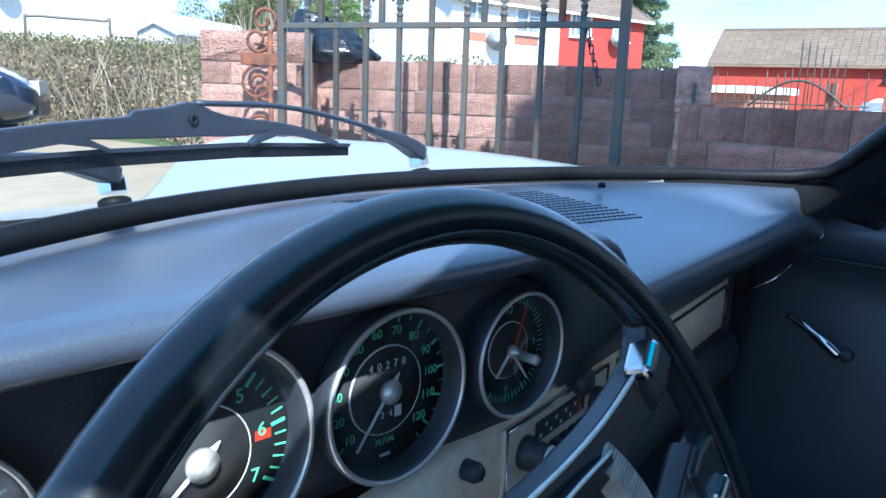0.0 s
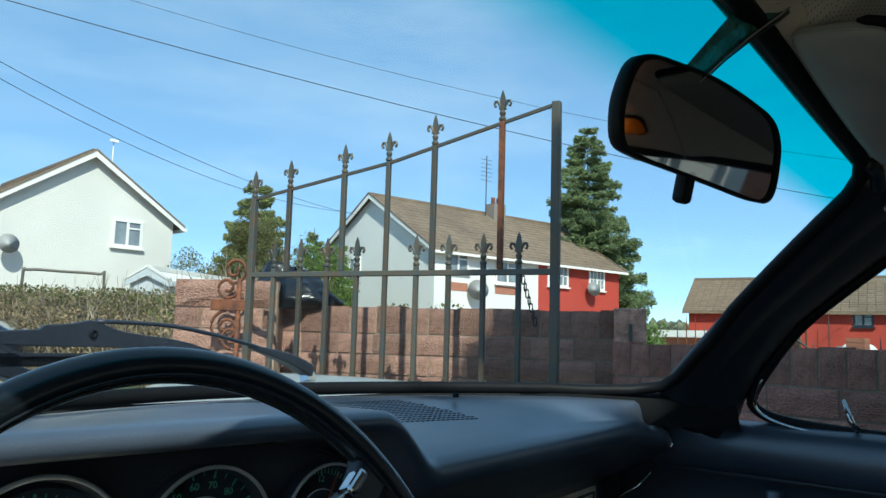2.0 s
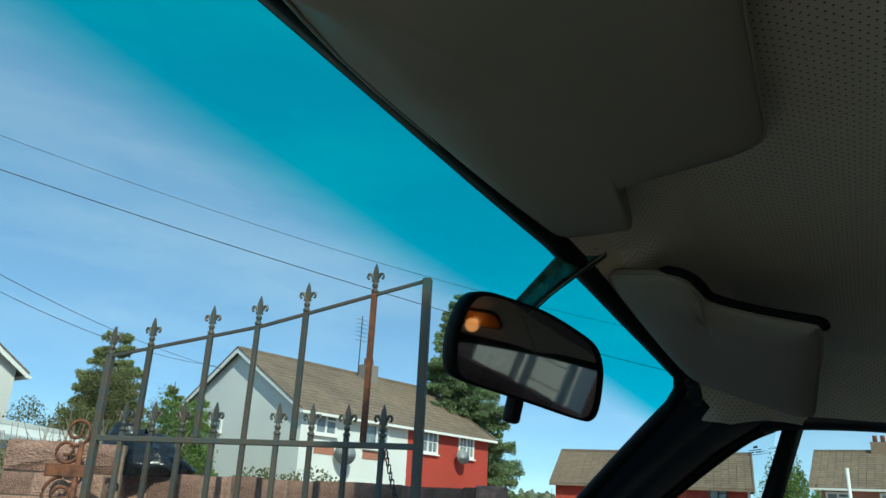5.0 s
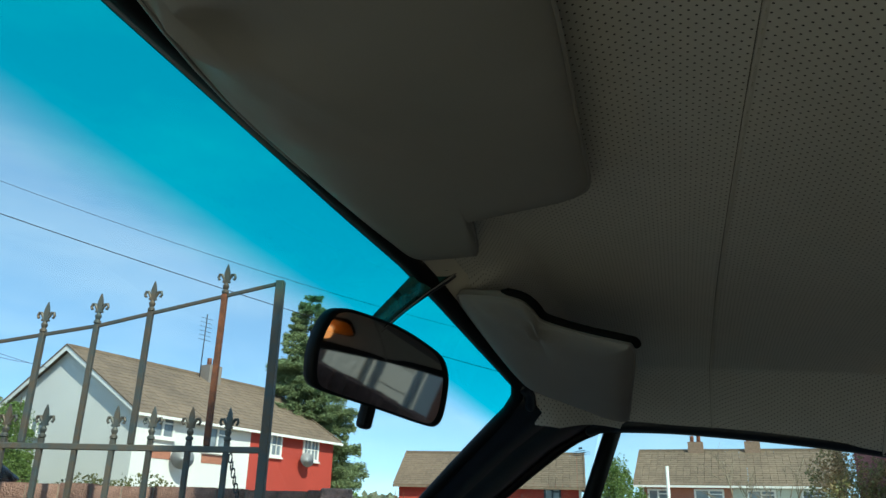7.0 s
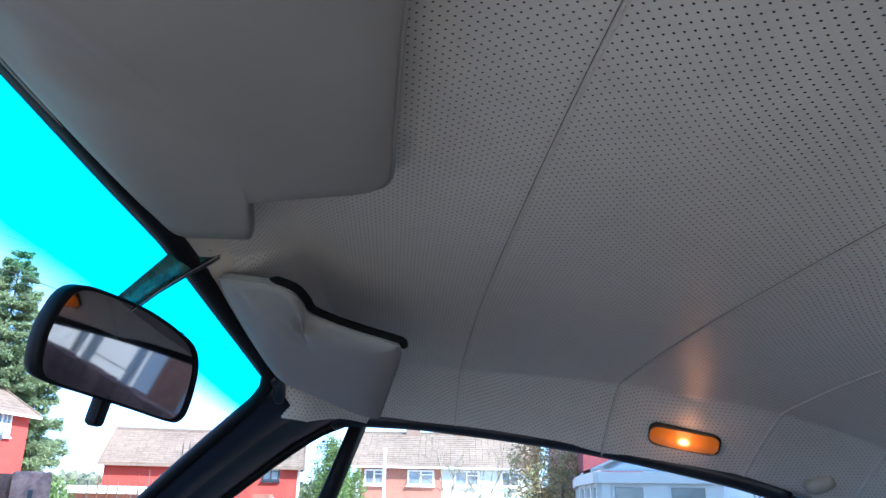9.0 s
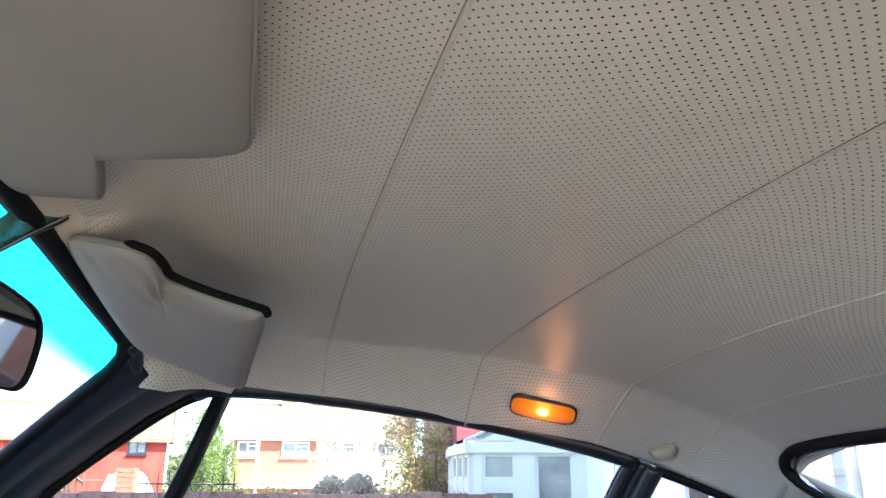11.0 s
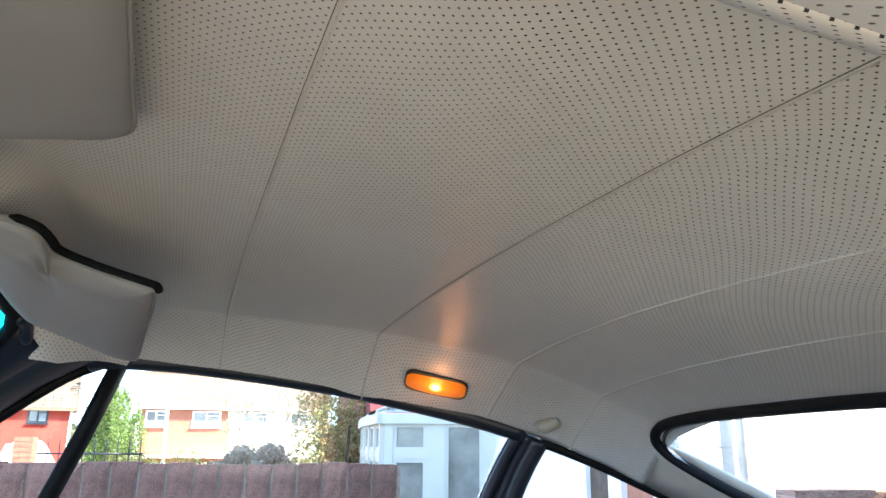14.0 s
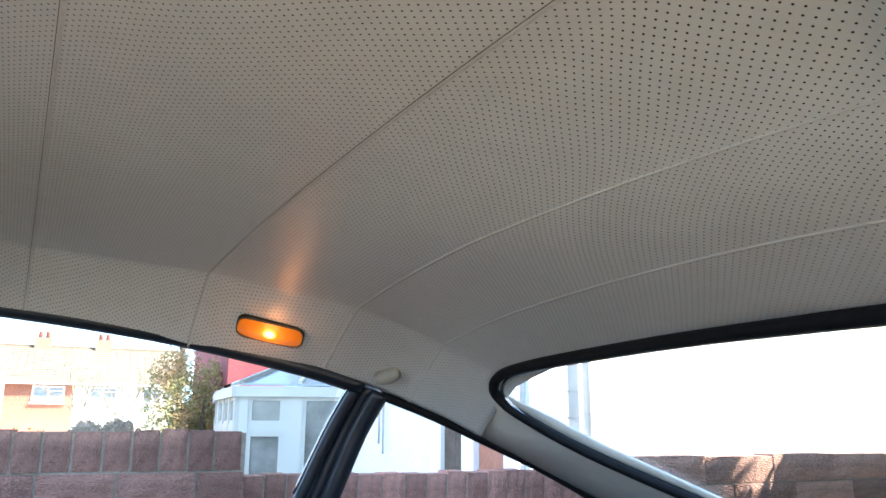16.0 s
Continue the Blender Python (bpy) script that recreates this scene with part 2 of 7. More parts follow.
M_RENDER = material("grey_roughcast", (0.74, 0.72, 0.67), 0.9, noise_scale=30, vary=0.18, bump=0.5, bump_scale=25, big_scale=0.4, big_vary=0.08)
M_WHITEWALL = material("white_painted_render", (0.78, 0.77, 0.73), 0.85, noise_scale=25, vary=0.08, bump=0.3, bump_scale=20, big_scale=0.5, big_vary=0.05)
M_REDWALL = material("red_painted_render", (0.42, 0.052, 0.032), 0.8, noise_scale=25, vary=0.12, bump=0.3, bump_scale=20, big_scale=0.6, big_vary=0.1)
M_MAROON = material("maroon_painted_render", (0.27, 0.055, 0.065), 0.8, noise_scale=25, vary=0.12, bump=0.3, bump_scale=20, big_scale=0.6, big_vary=0.1)
M_MINT = material("pale_mint_render", (0.60, 0.64, 0.55), 0.85, noise_scale=25, vary=0.10, bump=0.3, bump_scale=20, big_scale=0.5, big_vary=0.06)
M_ORANGEBRICK = material("orange_red_brick", (0.42, 0.175, 0.11), 0.85, noise_scale=14, vary=0.25, bump=0.3, bump_scale=12, big_scale=0.7, big_vary=0.1)
M_TILE = island_vary(material("brown_concrete_tile", (0.22, 0.158, 0.108), 0.85, noise_scale=9, vary=0.3, big_scale=0.5, big_vary=0.15, bump=0.3, bump_scale=20, random_vary=0.08), 0.10, 0.0)
M_SHED = material("pale_blue_grey_board", (0.52, 0.55, 0.56), 0.7, noise_scale=9, vary=0.1, big_scale=1.5, big_vary=0.08)
M_UPVC = material("white_upvc", (0.82, 0.80, 0.75), 0.35, noise_scale=8, vary=0.04)
# conservatory white, greyed and warmed to offset overexposure and blue skylight
M_CONFRAME = material("dimmed_white_frame", (0.64, 0.605, 0.545), 0.4, noise_scale=8, vary=0.06)
M_DISH = material("grey_mesh_dish", (0.42, 0.42, 0.41), 0.6, noise_scale=20, vary=0.15)
M_STACK = material("brown_stack_brick", (0.30, 0.20, 0.14), 0.9, noise_scale=12, vary=0.3, bump=0.3, bump_scale=12)
M_PANE = material("window_pane_dark", (0.26, 0.29, 0.31), 0.06, noise_scale=1.5, vary=0.5, spec=0.8)
M_PALEPANE = material("pale_reflecting_pane", (0.33, 0.32, 0.29), 0.08, noise_scale=2.5, vary=0.5, spec=0.5)
M_BLOCK = material("split_face_block", (0.66, 0.37, 0.28), 0.95, spec=0.2, noise_scale=24, vary=0.6, second=(0.30, 0.19, 0.15), bump=1.0, bump_scale=20, big_scale=3, big_vary=0.2, random_vary=0.28)
# M_BLOCK reddened and lightened to offset blue shade on the low walls
M_SHADEBLOCK = material("split_face_block_for_shade", (0.72, 0.36, 0.28), 0.95, spec=0.2, noise_scale=24, vary=0.6, second=(0.38, 0.195, 0.155), bump=1.0, bump_scale=20, big_scale=3, big_vary=0.2, random_vary=0.25)
M_PINKMORTAR = material("pale_mortar", (0.42, 0.32, 0.25), 0.95, spec=0.2, noise_scale=60, vary=0.3, bump=0.4, bump_scale=80)
M_MORTAR = material("mortar", (0.27, 0.23, 0.20), 0.95, noise_scale=60, vary=0.3, bump=0.4, bump_scale=80)
M_IRON = material("weathered_iron", (0.072, 0.090, 0.088), 0.55, 0.3, noise_scale=18, vary=0.5, second=(0.125, 0.088, 0.056), bump=0.3, bump_scale=120, random_vary=0.25)
M_RUST = material("rusty_iron", (0.25, 0.085, 0.035), 0.8, 0.1, noise_scale=25, vary=0.5, second=(0.09, 0.04, 0.025), bump=0.5, bump_scale=90)
M_BAG = material("black_plastic_sack", (0.012, 0.013, 0.016), 0.25, noise_scale=20, vary=0.3, bump=0.4, bump_scale=14)
M_GROUND = material("pale_concrete_drive", (0.34, 0.270, 0.175), 0.9, noise_scale=3, vary=0.2, big_scale=0.2, big_vary=0.15, bump=0.3, bump_scale=40)
M_GRASS = material("grass", (0.09, 0.13, 0.035), 0.9, noise_scale=6, vary=0.4, big_scale=0.5, big_vary=0.2)
M_CONIFER = island_vary(material("conifer_needles", (0.29, 0.36, 0.18), 0.85, spec=0.2, noise_scale=1.5, vary=0.3), 0.3)
M_PALECONIFER = island_vary(material("olive_conifer_needles", (0.36, 0.39, 0.17), 0.85, spec=0.2, noise_scale=1.5, vary=0.3), 0.3)
M_LEAF = island_vary(material("bright_leaves", (0.22, 0.31, 0.095), 0.8, spec=0.2, noise_scale=1.5, vary=0.3), 0.3)
M_OLIVE = island_vary(material("olive_leaves", (0.19, 0.19, 0.075), 0.9, spec=0.2, noise_scale=1.5, vary=0.3), 0.3)
M_BROWNLEAF = island_vary(material("dry_hedge_leaves", (0.43, 0.325, 0.19), 0.95, spec=0.2, noise_scale=2.5, vary=0.35), 0.28)
M_DRYSHRUB = island_vary(material("dry_shrub_leaves", (0.56, 0.46, 0.36), 0.95, spec=0.2, noise_scale=2.5, vary=0.3), 0.25)
M_HEDGECORE = material("dense_twigs", (0.19, 0.15, 0.10), 0.95, spec=0.1, noise_scale=22, vary=0.5, bump=1.0, bump_scale=25, big_scale=4, big_vary=0.25)
# distance haze is put into this pale leaf colour
M_HAZETREE = island_vary(material("hazy_far_leaves", (0.26, 0.27, 0.17), 0.9, spec=0.2, noise_scale=1.5, vary=0.25), 0.25)
M_REDLEAF = island_vary(material("red_brown_leaves", (0.55, 0.35, 0.19), 0.75, spec=0.2, noise_scale=2.5, vary=0.5, second=(0.33, 0.36, 0.15)), 0.4)
M_TWIG = island_vary(material("grey_twig", (0.30, 0.25, 0.18), 0.95, spec=0.2, noise_scale=10, vary=0.3), 0.3, 0.0)
M_BARK = material("bark", (0.12, 0.085, 0.06), 0.95, noise_scale=12, vary=0.4, bump=0.6, bump_scale=20)
M_NAVY = material("navy_car_paint", (0.012, 0.018, 0.035), 0.15, noise_scale=4, vary=0.1, coat=0.8)
M_TYRE = material("tyre_rubber", (0.02, 0.02, 0.02), 0.8, noise_scale=30, vary=0.2)
M_CABLE = material("cable", (0.03, 0.03, 0.035), 0.6)
M_LAMPGLASS = material("lamp_glass", (0.30, 0.32, 0.35), 0.1, 0.2, noise_scale=20, vary=0.1)


# ---- shapes ----
def part(name, verts, faces, mat, parent=None, label="", smooth=False, uvs=None, kind=""):
    """One mesh object, under a thing or a part where one is given."""
    me = bpy.data.meshes.new(name)
    me.from_pydata([tuple(v) for v in verts], [], faces)
    if uvs is not None:
        layer = me.uv_layers.new(name="UVMap")
        for loop in me.loops:
            layer.data[loop.index].uv = uvs[loop.vertex_index]
    me.materials.append(mat)
    if smooth:
        for p in me.polygons:
            p.use_smooth = True
    me.update()
    ob = new(name, me)
    if parent is not None:
        ob.parent = parent
    if label or kind:
        tagged(ob, label, "", "", kind)
    return ob


def thing(name, label, category, at=(0, 0, 0), kind="", group=""):
    ob = new(name)
    ob.location = at
    ob.empty_display_size = 0.1
    return tagged(ob, label, category, group, kind)


def outward(ob):
    bm = bmesh.new()
    bm.from_mesh(ob.data)
    bmesh.ops.recalc_face_normals(bm, faces=bm.faces)
    bm.to_mesh(ob.data)
    bm.free()
    return ob


def thick(ob, t, offset=-1.0):
    mod = ob.modifiers.new("thickness", 'SOLIDIFY')
    mod.thickness, mod.offset = t, offset
    return ob


def bevel(ob, w, segments=2):
    mod = ob.modifiers.new("rounded", 'BEVEL')
    mod.width, mod.segments, mod.limit_method, mod.angle_limit = w, segments, 'ANGLE', radians(40)
    return ob


def grid_faces(rows, cols, closed=False):
    faces = []
    for i in range(rows - 1):
        for j in range(cols if closed else cols - 1):
            k = (j + 1) % cols
            faces.append((i * cols + j, i * cols + k, (i + 1) * cols + k, (i + 1) * cols + j))
    return faces


def sheet(name, rows, mat, parent=None, label="", uvs=None, smooth=True, kind=""):
    verts = [p for row in rows for p in row]
    return part(name, verts, grid_faces(len(rows), len(rows[0])), mat, parent, label, smooth, uvs, kind)


def smooth_path(points, steps=6, closed=False):
    """A Catmull-Rom curve through the points."""
    pts = [Vector(p) for p in points]
    n = len(pts)
    out = []
    for i in range(n if closed else n - 1):
        if closed:
            a, b, c, d = pts[i - 1], pts[i], pts[(i + 1) % n], pts[(i + 2) % n]
        else:
            a, b, c, d = pts[max(i - 1, 0)], pts[i], pts[i + 1], pts[min(i + 2, n - 1)]
        for k in range(steps):
            t = k / steps
            out.append(0.5 * ((2 * b) + (c - a) * t + (2 * a - 5 * b + 4 * c - d) * t * t + (3 * b - a - 3 * c + d) * t ** 3))
    if not closed:
        out.append(pts[-1])
    return out


def tube_data(path, radius, sides=8, closed=False, flat=1.0, up=Vector((0, 0, 1))):
    """Verts and faces of a round bar along a path; radius is a number or one for each point; flat squeezes it along up."""
    path = [Vector(p) for p in path]
    n = len(path)
    verts = []
    for i, p in enumerate(path):
        if closed:
            d = path[(i + 1) % n] - path[i - 1]
        else:
            d = path[min(i + 1, n - 1)] - path[max(i - 1, 0)]
        d.normalize()
        side = d.cross(up)
        if side.length < 1e-3:
            side = d.cross(Vector((0, 1, 0)))
        side.normalize()
        top = side.cross(d)
        r = radius[i] if isinstance(radius, (list, tuple)) else radius
        for k in range(sides):
            a = 2 * math.pi * (k + 0.5) / sides
            verts.append(p + side * (r * math.cos(a)) + top * (r * flat * math.sin(a)))
    faces = []
    for i in range(n if closed else n - 1):
        j = (i + 1) % n
        for k in range(sides):
            m = (k + 1) % sides
            faces.append((i * sides + k, i * sides + m, j * sides + m, j * sides + k))
    if not closed:
        faces.append(tuple(reversed(range(sides))))
        faces.append(tuple(range((n - 1) * sides, n * sides)))
    return verts, faces


def tube(name, path, radius, mat, parent=None, sides=8, closed=False, flat=1.0, label="", smooth=True, up=Vector((0, 0, 1))):
    v, f = tube_data(path, radius, sides, closed, flat, up)
    return outward(part(name, v, f, mat, parent, label, smooth))


def join(pieces):
    verts, faces = [], []
    for v, f in pieces:
        base = len(verts)
        verts += list(v)
        faces += [tuple(base + i for i in g) for g in f]
    return verts, faces


def box_data(lo, hi, m=None):
    x0, y0, z0 = lo
    x1, y1, z1 = hi
    v = [Vector(p) for p in ((x0, y0, z0), (x1, y0, z0), (x1, y1, z0), (x0, y1, z0), (x0, y0, z1), (x1, y0, z1), (x1, y1, z1), (x0, y1, z1))]
    if m is not None:
        v = [m @ p for p in v]
    f = [(0, 3, 2, 1), (4, 5, 6, 7), (0, 1, 5, 4), (1, 2, 6, 5), (2, 3, 7, 6), (3, 0, 4, 7)]
    return v, f


def lathe_data(profile, sides=24, m=None, caps=True):
    """profile: (radius, height) pairs, turned round z."""
    verts = []
    for r, h in profile:
        for k in range(sides):
            a = 2 * math.pi * k / sides
            verts.append(Vector((r * math.cos(a), r * math.sin(a), h)))
    faces = grid_faces(len(profile), sides, True)
    if caps and profile[0][0] > 1e-6:
        faces.append(tuple(reversed(range(sides))))
    if caps and profile[-1][0] > 1e-6:
        faces.append(tuple(range((len(profile) - 1) * sides, len(profile) * sides)))
    if m is not None:
        verts = [m @ v for v in verts]
    return verts, faces


def lathe(name, profile, mat, parent=None, m=None, sides=24, label="", smooth=True, caps=True):
    v, f = lathe_data(profile, sides, m, caps)
    ob = outward(part(name, v, f, mat, parent, label, smooth))
    return ob


def lettering(name, words, mat, parent, label=""):
    """Words as one flat mesh: (text, size, matrix) each, in the built-in font."""
    verts, faces = [], []
    for text, size, m in words:
        cu = bpy.data.curves.new("lettering", 'FONT')
        cu.body, cu.size, cu.align_x, cu.align_y, cu.extrude = text, size, 'CENTER', 'CENTER', 0.0002
        ob = bpy.data.objects.new("lettering", cu)
        scene.collection.objects.link(ob)
        bpy.context.view_layer.update()
        me = bpy.data.meshes.new_from_object(ob.evaluated_get(bpy.context.evaluated_depsgraph_get()))
        base = len(verts)
        verts += [m @ v.co for v in me.vertices]
        faces += [tuple(base + i for i in p.vertices) for p in me.polygons]
        bpy.data.objects.remove(ob)
        bpy.data.meshes.remove(me)
        bpy.data.curves.remove(cu)
    return part(name, verts, faces, mat, parent, label)


def lerp_table(table, x):
    """Straight-line look-up in a table of (x, value...)."""
    if x <= table[0][0]:
        return table[0][1:]
    for a, b in zip(table, table[1:]):
        if x <= b[0]:
            t = (x - a[0]) / (b[0] - a[0])
            return tuple(p + (q - p) * t for p, q in zip(a[1:], b[1:]))
    return table[-1][1:]


def smoothstep(a, b, x):
    t = min(max((x - a) / (b - a), 0), 1)
    return t * t * (3 - 2 * t)


# ---- the car ----
CX = 0.05          # the car's middle line
car = thing("car", "vintage two-door coupe with black dashboard and cream headliner", "car")


def screen_base(x):
    return Vector((x, 0.27 - 0.82 * x * x, 0.920 - 0.05 * max(abs(x) - 0.40, 0)))


HEADER = [(-0.58, -0.405, 1.212), (-0.48, -0.375, 1.225), (-0.39, -0.354, 1.231), (-0.21, -0.330, 1.233), (-0.12, -0.321, 1.231), (0.0, -0.31, 1.229), (0.10, -0.303, 1.219), (0.226, -0.295, 1.203), (0.33, -0.289, 1.190), (0.40, -0.287, 1.178), (0.42, -0.287, 1.174)]


def header_edge(u):
    x = -0.55 + 0.965 * u
    y, z = lerp_table(HEADER, x)
    return Vector((x, y, z))


def screen_point(u, v):
    top, low = header_edge(u), screen_base(-0.58 + 1.115 * u)
    return top.lerp(low, v) + Vector((0, 0.35, 0.94)).normalized() * (0.028 * 4 * v * (1 - v) * (1 - 0.8 * smoothstep(0.75, 1.0, u)))



# windscreen: between the base and the header, bowed outwards
rows, uvs = [], []
NU, NV = 28, 14
for j in range(NV + 1):
    v = j / NV
    row = []
    for i in range(NU + 1):
        u = i / NU
        row.append(screen_point(u, v))
        uvs.append((u, v))
    rows.append(row)
screen = sheet("windscreen", rows, M_SCREEN, car, "curved windscreen glass with a green sun strip", uvs)
screen.visible_shadow = False

# black rubber seal round the glass
rim = [screen_point(i / 24, 1.0) for i in range(23)] + [screen_point(0.965, 0.985), screen_point(0.993, 0.955), screen_point(1.0, 0.90)]
rim += [screen_point(1.0, v / 10) for v in range(8, 1, -1)] + [screen_point(1.0, 0.10), screen_point(0.99, 0.04), screen_point(0.96, 0.008)]
rim += [screen_point(i / 24, 0.0) for i in range(22, -1, -1)]
tube("windscreen_seal", [p + (Vector((0.004, -0.008, 0.006)) if p.z > 1.0 else Vector((0, -0.006, -0.006))) for p in rim], 0.0085, M_RUBBER, car, 8, False, label="black rubber windscreen seal")

# dashboard pad
def dash_profile(x):
    w = smoothstep(-0.075, 0.005, x)
    base = screen_base(x)
    lip_y = (-0.050) * (1 - w) + (-0.034 + 0.125 * x) * w
    lip_z = (0.917 - 0.03 * max(-0.40 - x, 0)) * (1 - w) + (0.869 + 0.012 * x - 0.20 * max(x - 0.45, 0)) * w
    back_y = (0.02) * (1 - w) + (0.033 + 0.185 * x) * w
    back_z = (0.899 - 0.02 * smoothstep(-0.2, -0.05, x)) * (1 - w) + 0.768 * w
    b = Vector((x, max(base.y + 0.006, lip_y + 0.05), base.z - 0.020 - 0.008 * smoothstep(0.515, 0.56, x)))
    pts = [b, b + Vector((0, -0.03, 0.002))]
    for t in (0.25, 0.5, 0.72, 0.88):
        y = b.y - 0.03 + (lip_y + 0.012 - b.y + 0.03) * t
        z = b.z + 0.002 + (lip_z - b.z - 0.002) * (t ** 1.15) + 0.004 * math.sin(math.pi * t)
        pts.append(Vector((x, y, z)))
    ry_, rz_ = 0.011 + 0.006 * w, 0.0075 + 0.0085 * w
    for a in (75, 40, 5, -30, -60):
        pts.append(Vector((x, lip_y + 0.010 + 0.004 * w - ry_ * math.cos(radians(a)), lip_z - rz_ * 0.9 + rz_ * math.sin(radians(a)))))
    nose = pts[-1]
    for t in (0.35, 0.7, 1.0):
        pts.append(Vector((x, nose.y + (back_y - nose.y) * t ** 0.9, nose.z + (back_z - nose.z) * t)))
    return pts


xs = [-0.50 + 1.07 * i / 90 for i in range(91)]
dash = sheet("dashboard", [dash_profile(x) for x in xs], M_VINYL, car, "black grained vinyl dashboard with a padded front edge")
thick(dash, 0.004, 0.0)

# corner fillet between the dashboard's end, the glass and the pillar
rows = []
for i in range(13):
    x = 0.36 + 0.245 * i / 12
    p = screen_base(x)
    k_ = smoothstep(0.36, 0.46, x)
    rows.append([p + Vector((0, 0.012, -0.004)), p + Vector((0, -0.004, -0.006)), p + Vector((0, -0.010 - 0.012 * k_, -0.016)), p + Vector((0, -0.010 - 0.018 * k_, -0.050))])
sheet("corner_fillet", rows, M_MATTBLACK, dash, "black moulding under the corner of the windscreen")

# perforated demister grille and its small screw clip
slots = []
for r in range(14):
    for c in range(35 - r % 2):
        x = -0.090 + c * 0.0072 + (r % 2) * 0.0036 + r * 0.002
        y = 0.195 - r * 0.0085 - 0.11 * (x - 0.1) - 0.15 * max(x - 0.1, 0) ** 2
        base = screen_base(x)
        pr = dash_profile(x)
        z = next((a.z + (b.z - a.z) * (a.y - y) / (a.y - b.y) for a, b in zip(pr, pr[1:]) if b.y <= y <= a.y), None)
        if z is None:
            continue
        slots.append(box_data((x - 0.0020, y - 0.0019, z + 0.001), (x + 0.0020, y + 0.0019, z + 0.0024)))
part("vent_grille", *join(slots), M_RUBBER, dash, "dark square demister holes")
lathe("vent_screw", [(0.0, 0.006), (0.004, 0.005), (0.0045, 0.0)], M_RUBBER, dash, pose(0.223, 0.152, 0.906), 10)
lathe("end_screw", [(0.0, 0.004), (0.004, 0.003), (0.0045, 0.0)], M_CHROME, dash, pose(0.574, 0.036, 0.83, 90, 0, -30), 10)

# instrument panel behind the wheel
pan = []
for i in range(31):
    x = -0.52 + 0.47 * i / 30
    w = smoothstep(-0.14, -0.05, x)
    ztop = 0.897 - 0.026 * w
    pan.append([Vector((x, 0.018, ztop)), Vector((x, 0.012, ztop - 0.004)), Vector((x, 0.008, 0.84)), Vector((x, 0.010, 0.785)), Vector((x, 0.018, 0.768))])
panel = sheet("instrument_panel", pan, M_PANEL, car, "black leatherette instrument panel")
tube("panel_piping", [(r[0].x, r[0].y - 0.007, r[0].z - 0.003) for r in pan], 0.0016, M_PANEL, panel, 6)


def ring(name, c, r, w, mat, parent, depth=0.004, sides=56):
    """A flat ring with rounded edge, facing the driver (-y)."""
    m = pose(c[0], c[1], c[2], 90, 0, 0)
    prof = [(r - w, 0.0), (r - w, depth * 0.7), (r - w * 0.5, depth), (r, depth * 0.6), (r, 0.0)]
    return lathe(name, prof, mat, parent, m, sides, caps=False)


def face_matrix(c, deg, r, y):
    """Where a mark stands on a dial: deg clockwise from the top, upright letters."""
    a = radians(deg)
    return pose(c[0] + r * math.sin(a), y, c[1] + r * math.cos(a), 90, 0, 0)


def gauge(name, label, cx, cz, r, inner_r, disc_r, dial_z=None):
    """A round instrument: cup, chrome bezel, dial, ring, and its parent part."""
    g = lathe(name, [(r * 0.99, 0.0), (r * 1.02, 0.012), (r * 0.985, 0.014), (r * 0.93, 0.013), (inner_r, -0.002)], M_PANEL, car, pose(cx, 0.006, cz, 90, 0, 0), 56, label, caps=False)
    ring("bezel", (cx, -0.0065, cz), r * 1.0, r * 0.055, M_BEZEL, g, 0.003)
    cz = dial_z or cz
    lathe("dial", [(inner_r + 0.002, 0.0), (inner_r + 0.002, 0.001), (0, 0.001)], M_DIAL, g, pose(cx, 0.008, cz, 90, 0, 0), 48)
    if disc_r:
        lathe("centre_disc", [(disc_r, 0.0), (disc_r, 0.0012), (0, 0.0012)], M_DIALGREY, g, pose(cx, 0.0071, cz, 90, 0, 0), 40)
        ring("disc_ring", (cx, 0.0068, cz), disc_r * 1.03, disc_r * 0.035, M_WHITE, g, 0.0012, 40)
    glass = lathe("glass_cover", [(r * 0.95, 0.0), (r * 0.6, 0.0015), (0, 0.002)], M_DIALGLASS, g, pose(cx, -0.0055, cz, 90, 0, 0), 40)
    glass.visible_shadow = False
    return g


def ticks(g, c, r, list_, mat, name="tick_marks"):
    """Marks on a dial: (degrees, length, width)."""
    data = []
    for deg, ln, w in list_:
        m = pose(c[0], 0.0068, c[1], 90, 0, 0) @ pose(0, 0, 0, 0, 0, -deg)
        data.append(box_data((-w / 2, r - ln, 0), (w / 2, r, 0.0006), m))
    return part(name, *join(data), mat, g)


def needle(g, c, deg, length, tail, w, mat=None, hub=0.009, y=0.004, name="needle"):
    m = pose(c[0], y, c[1], 90, 0, 0) @ pose(0, 0, 0, 0, 0, -deg)
    v = [m @ Vector(p) for p in ((-w * 0.9, -tail * 0.6, 0), (0, -tail, 0), (w * 0.9, -tail * 0.6, 0), (w * 0.5, 0, 0), (w * 0.3, length, 0), (-w * 0.3, length, 0), (-w * 0.5, 0, 0))]
    v += [p + Vector((0, -0.0012, 0)) for p in v]
    n = 7
    f = [tuple(range(n)), tuple(reversed(range(n, 2 * n)))] + [(i, (i + 1) % n, n + (i + 1) % n, n + i) for i in range(n)]
    ob = outward(part(name, v, f, mat or M_WHITE, g))
    if hub:
        lathe("needle_hub", [(hub, 0.0), (hub, 0.003), (hub * 0.15, 0.0075), (0, 0.0078)], M_SATIN, g, pose(c[0], y - 0.0005, c[1], 90, 0, 0), 32)
    return ob


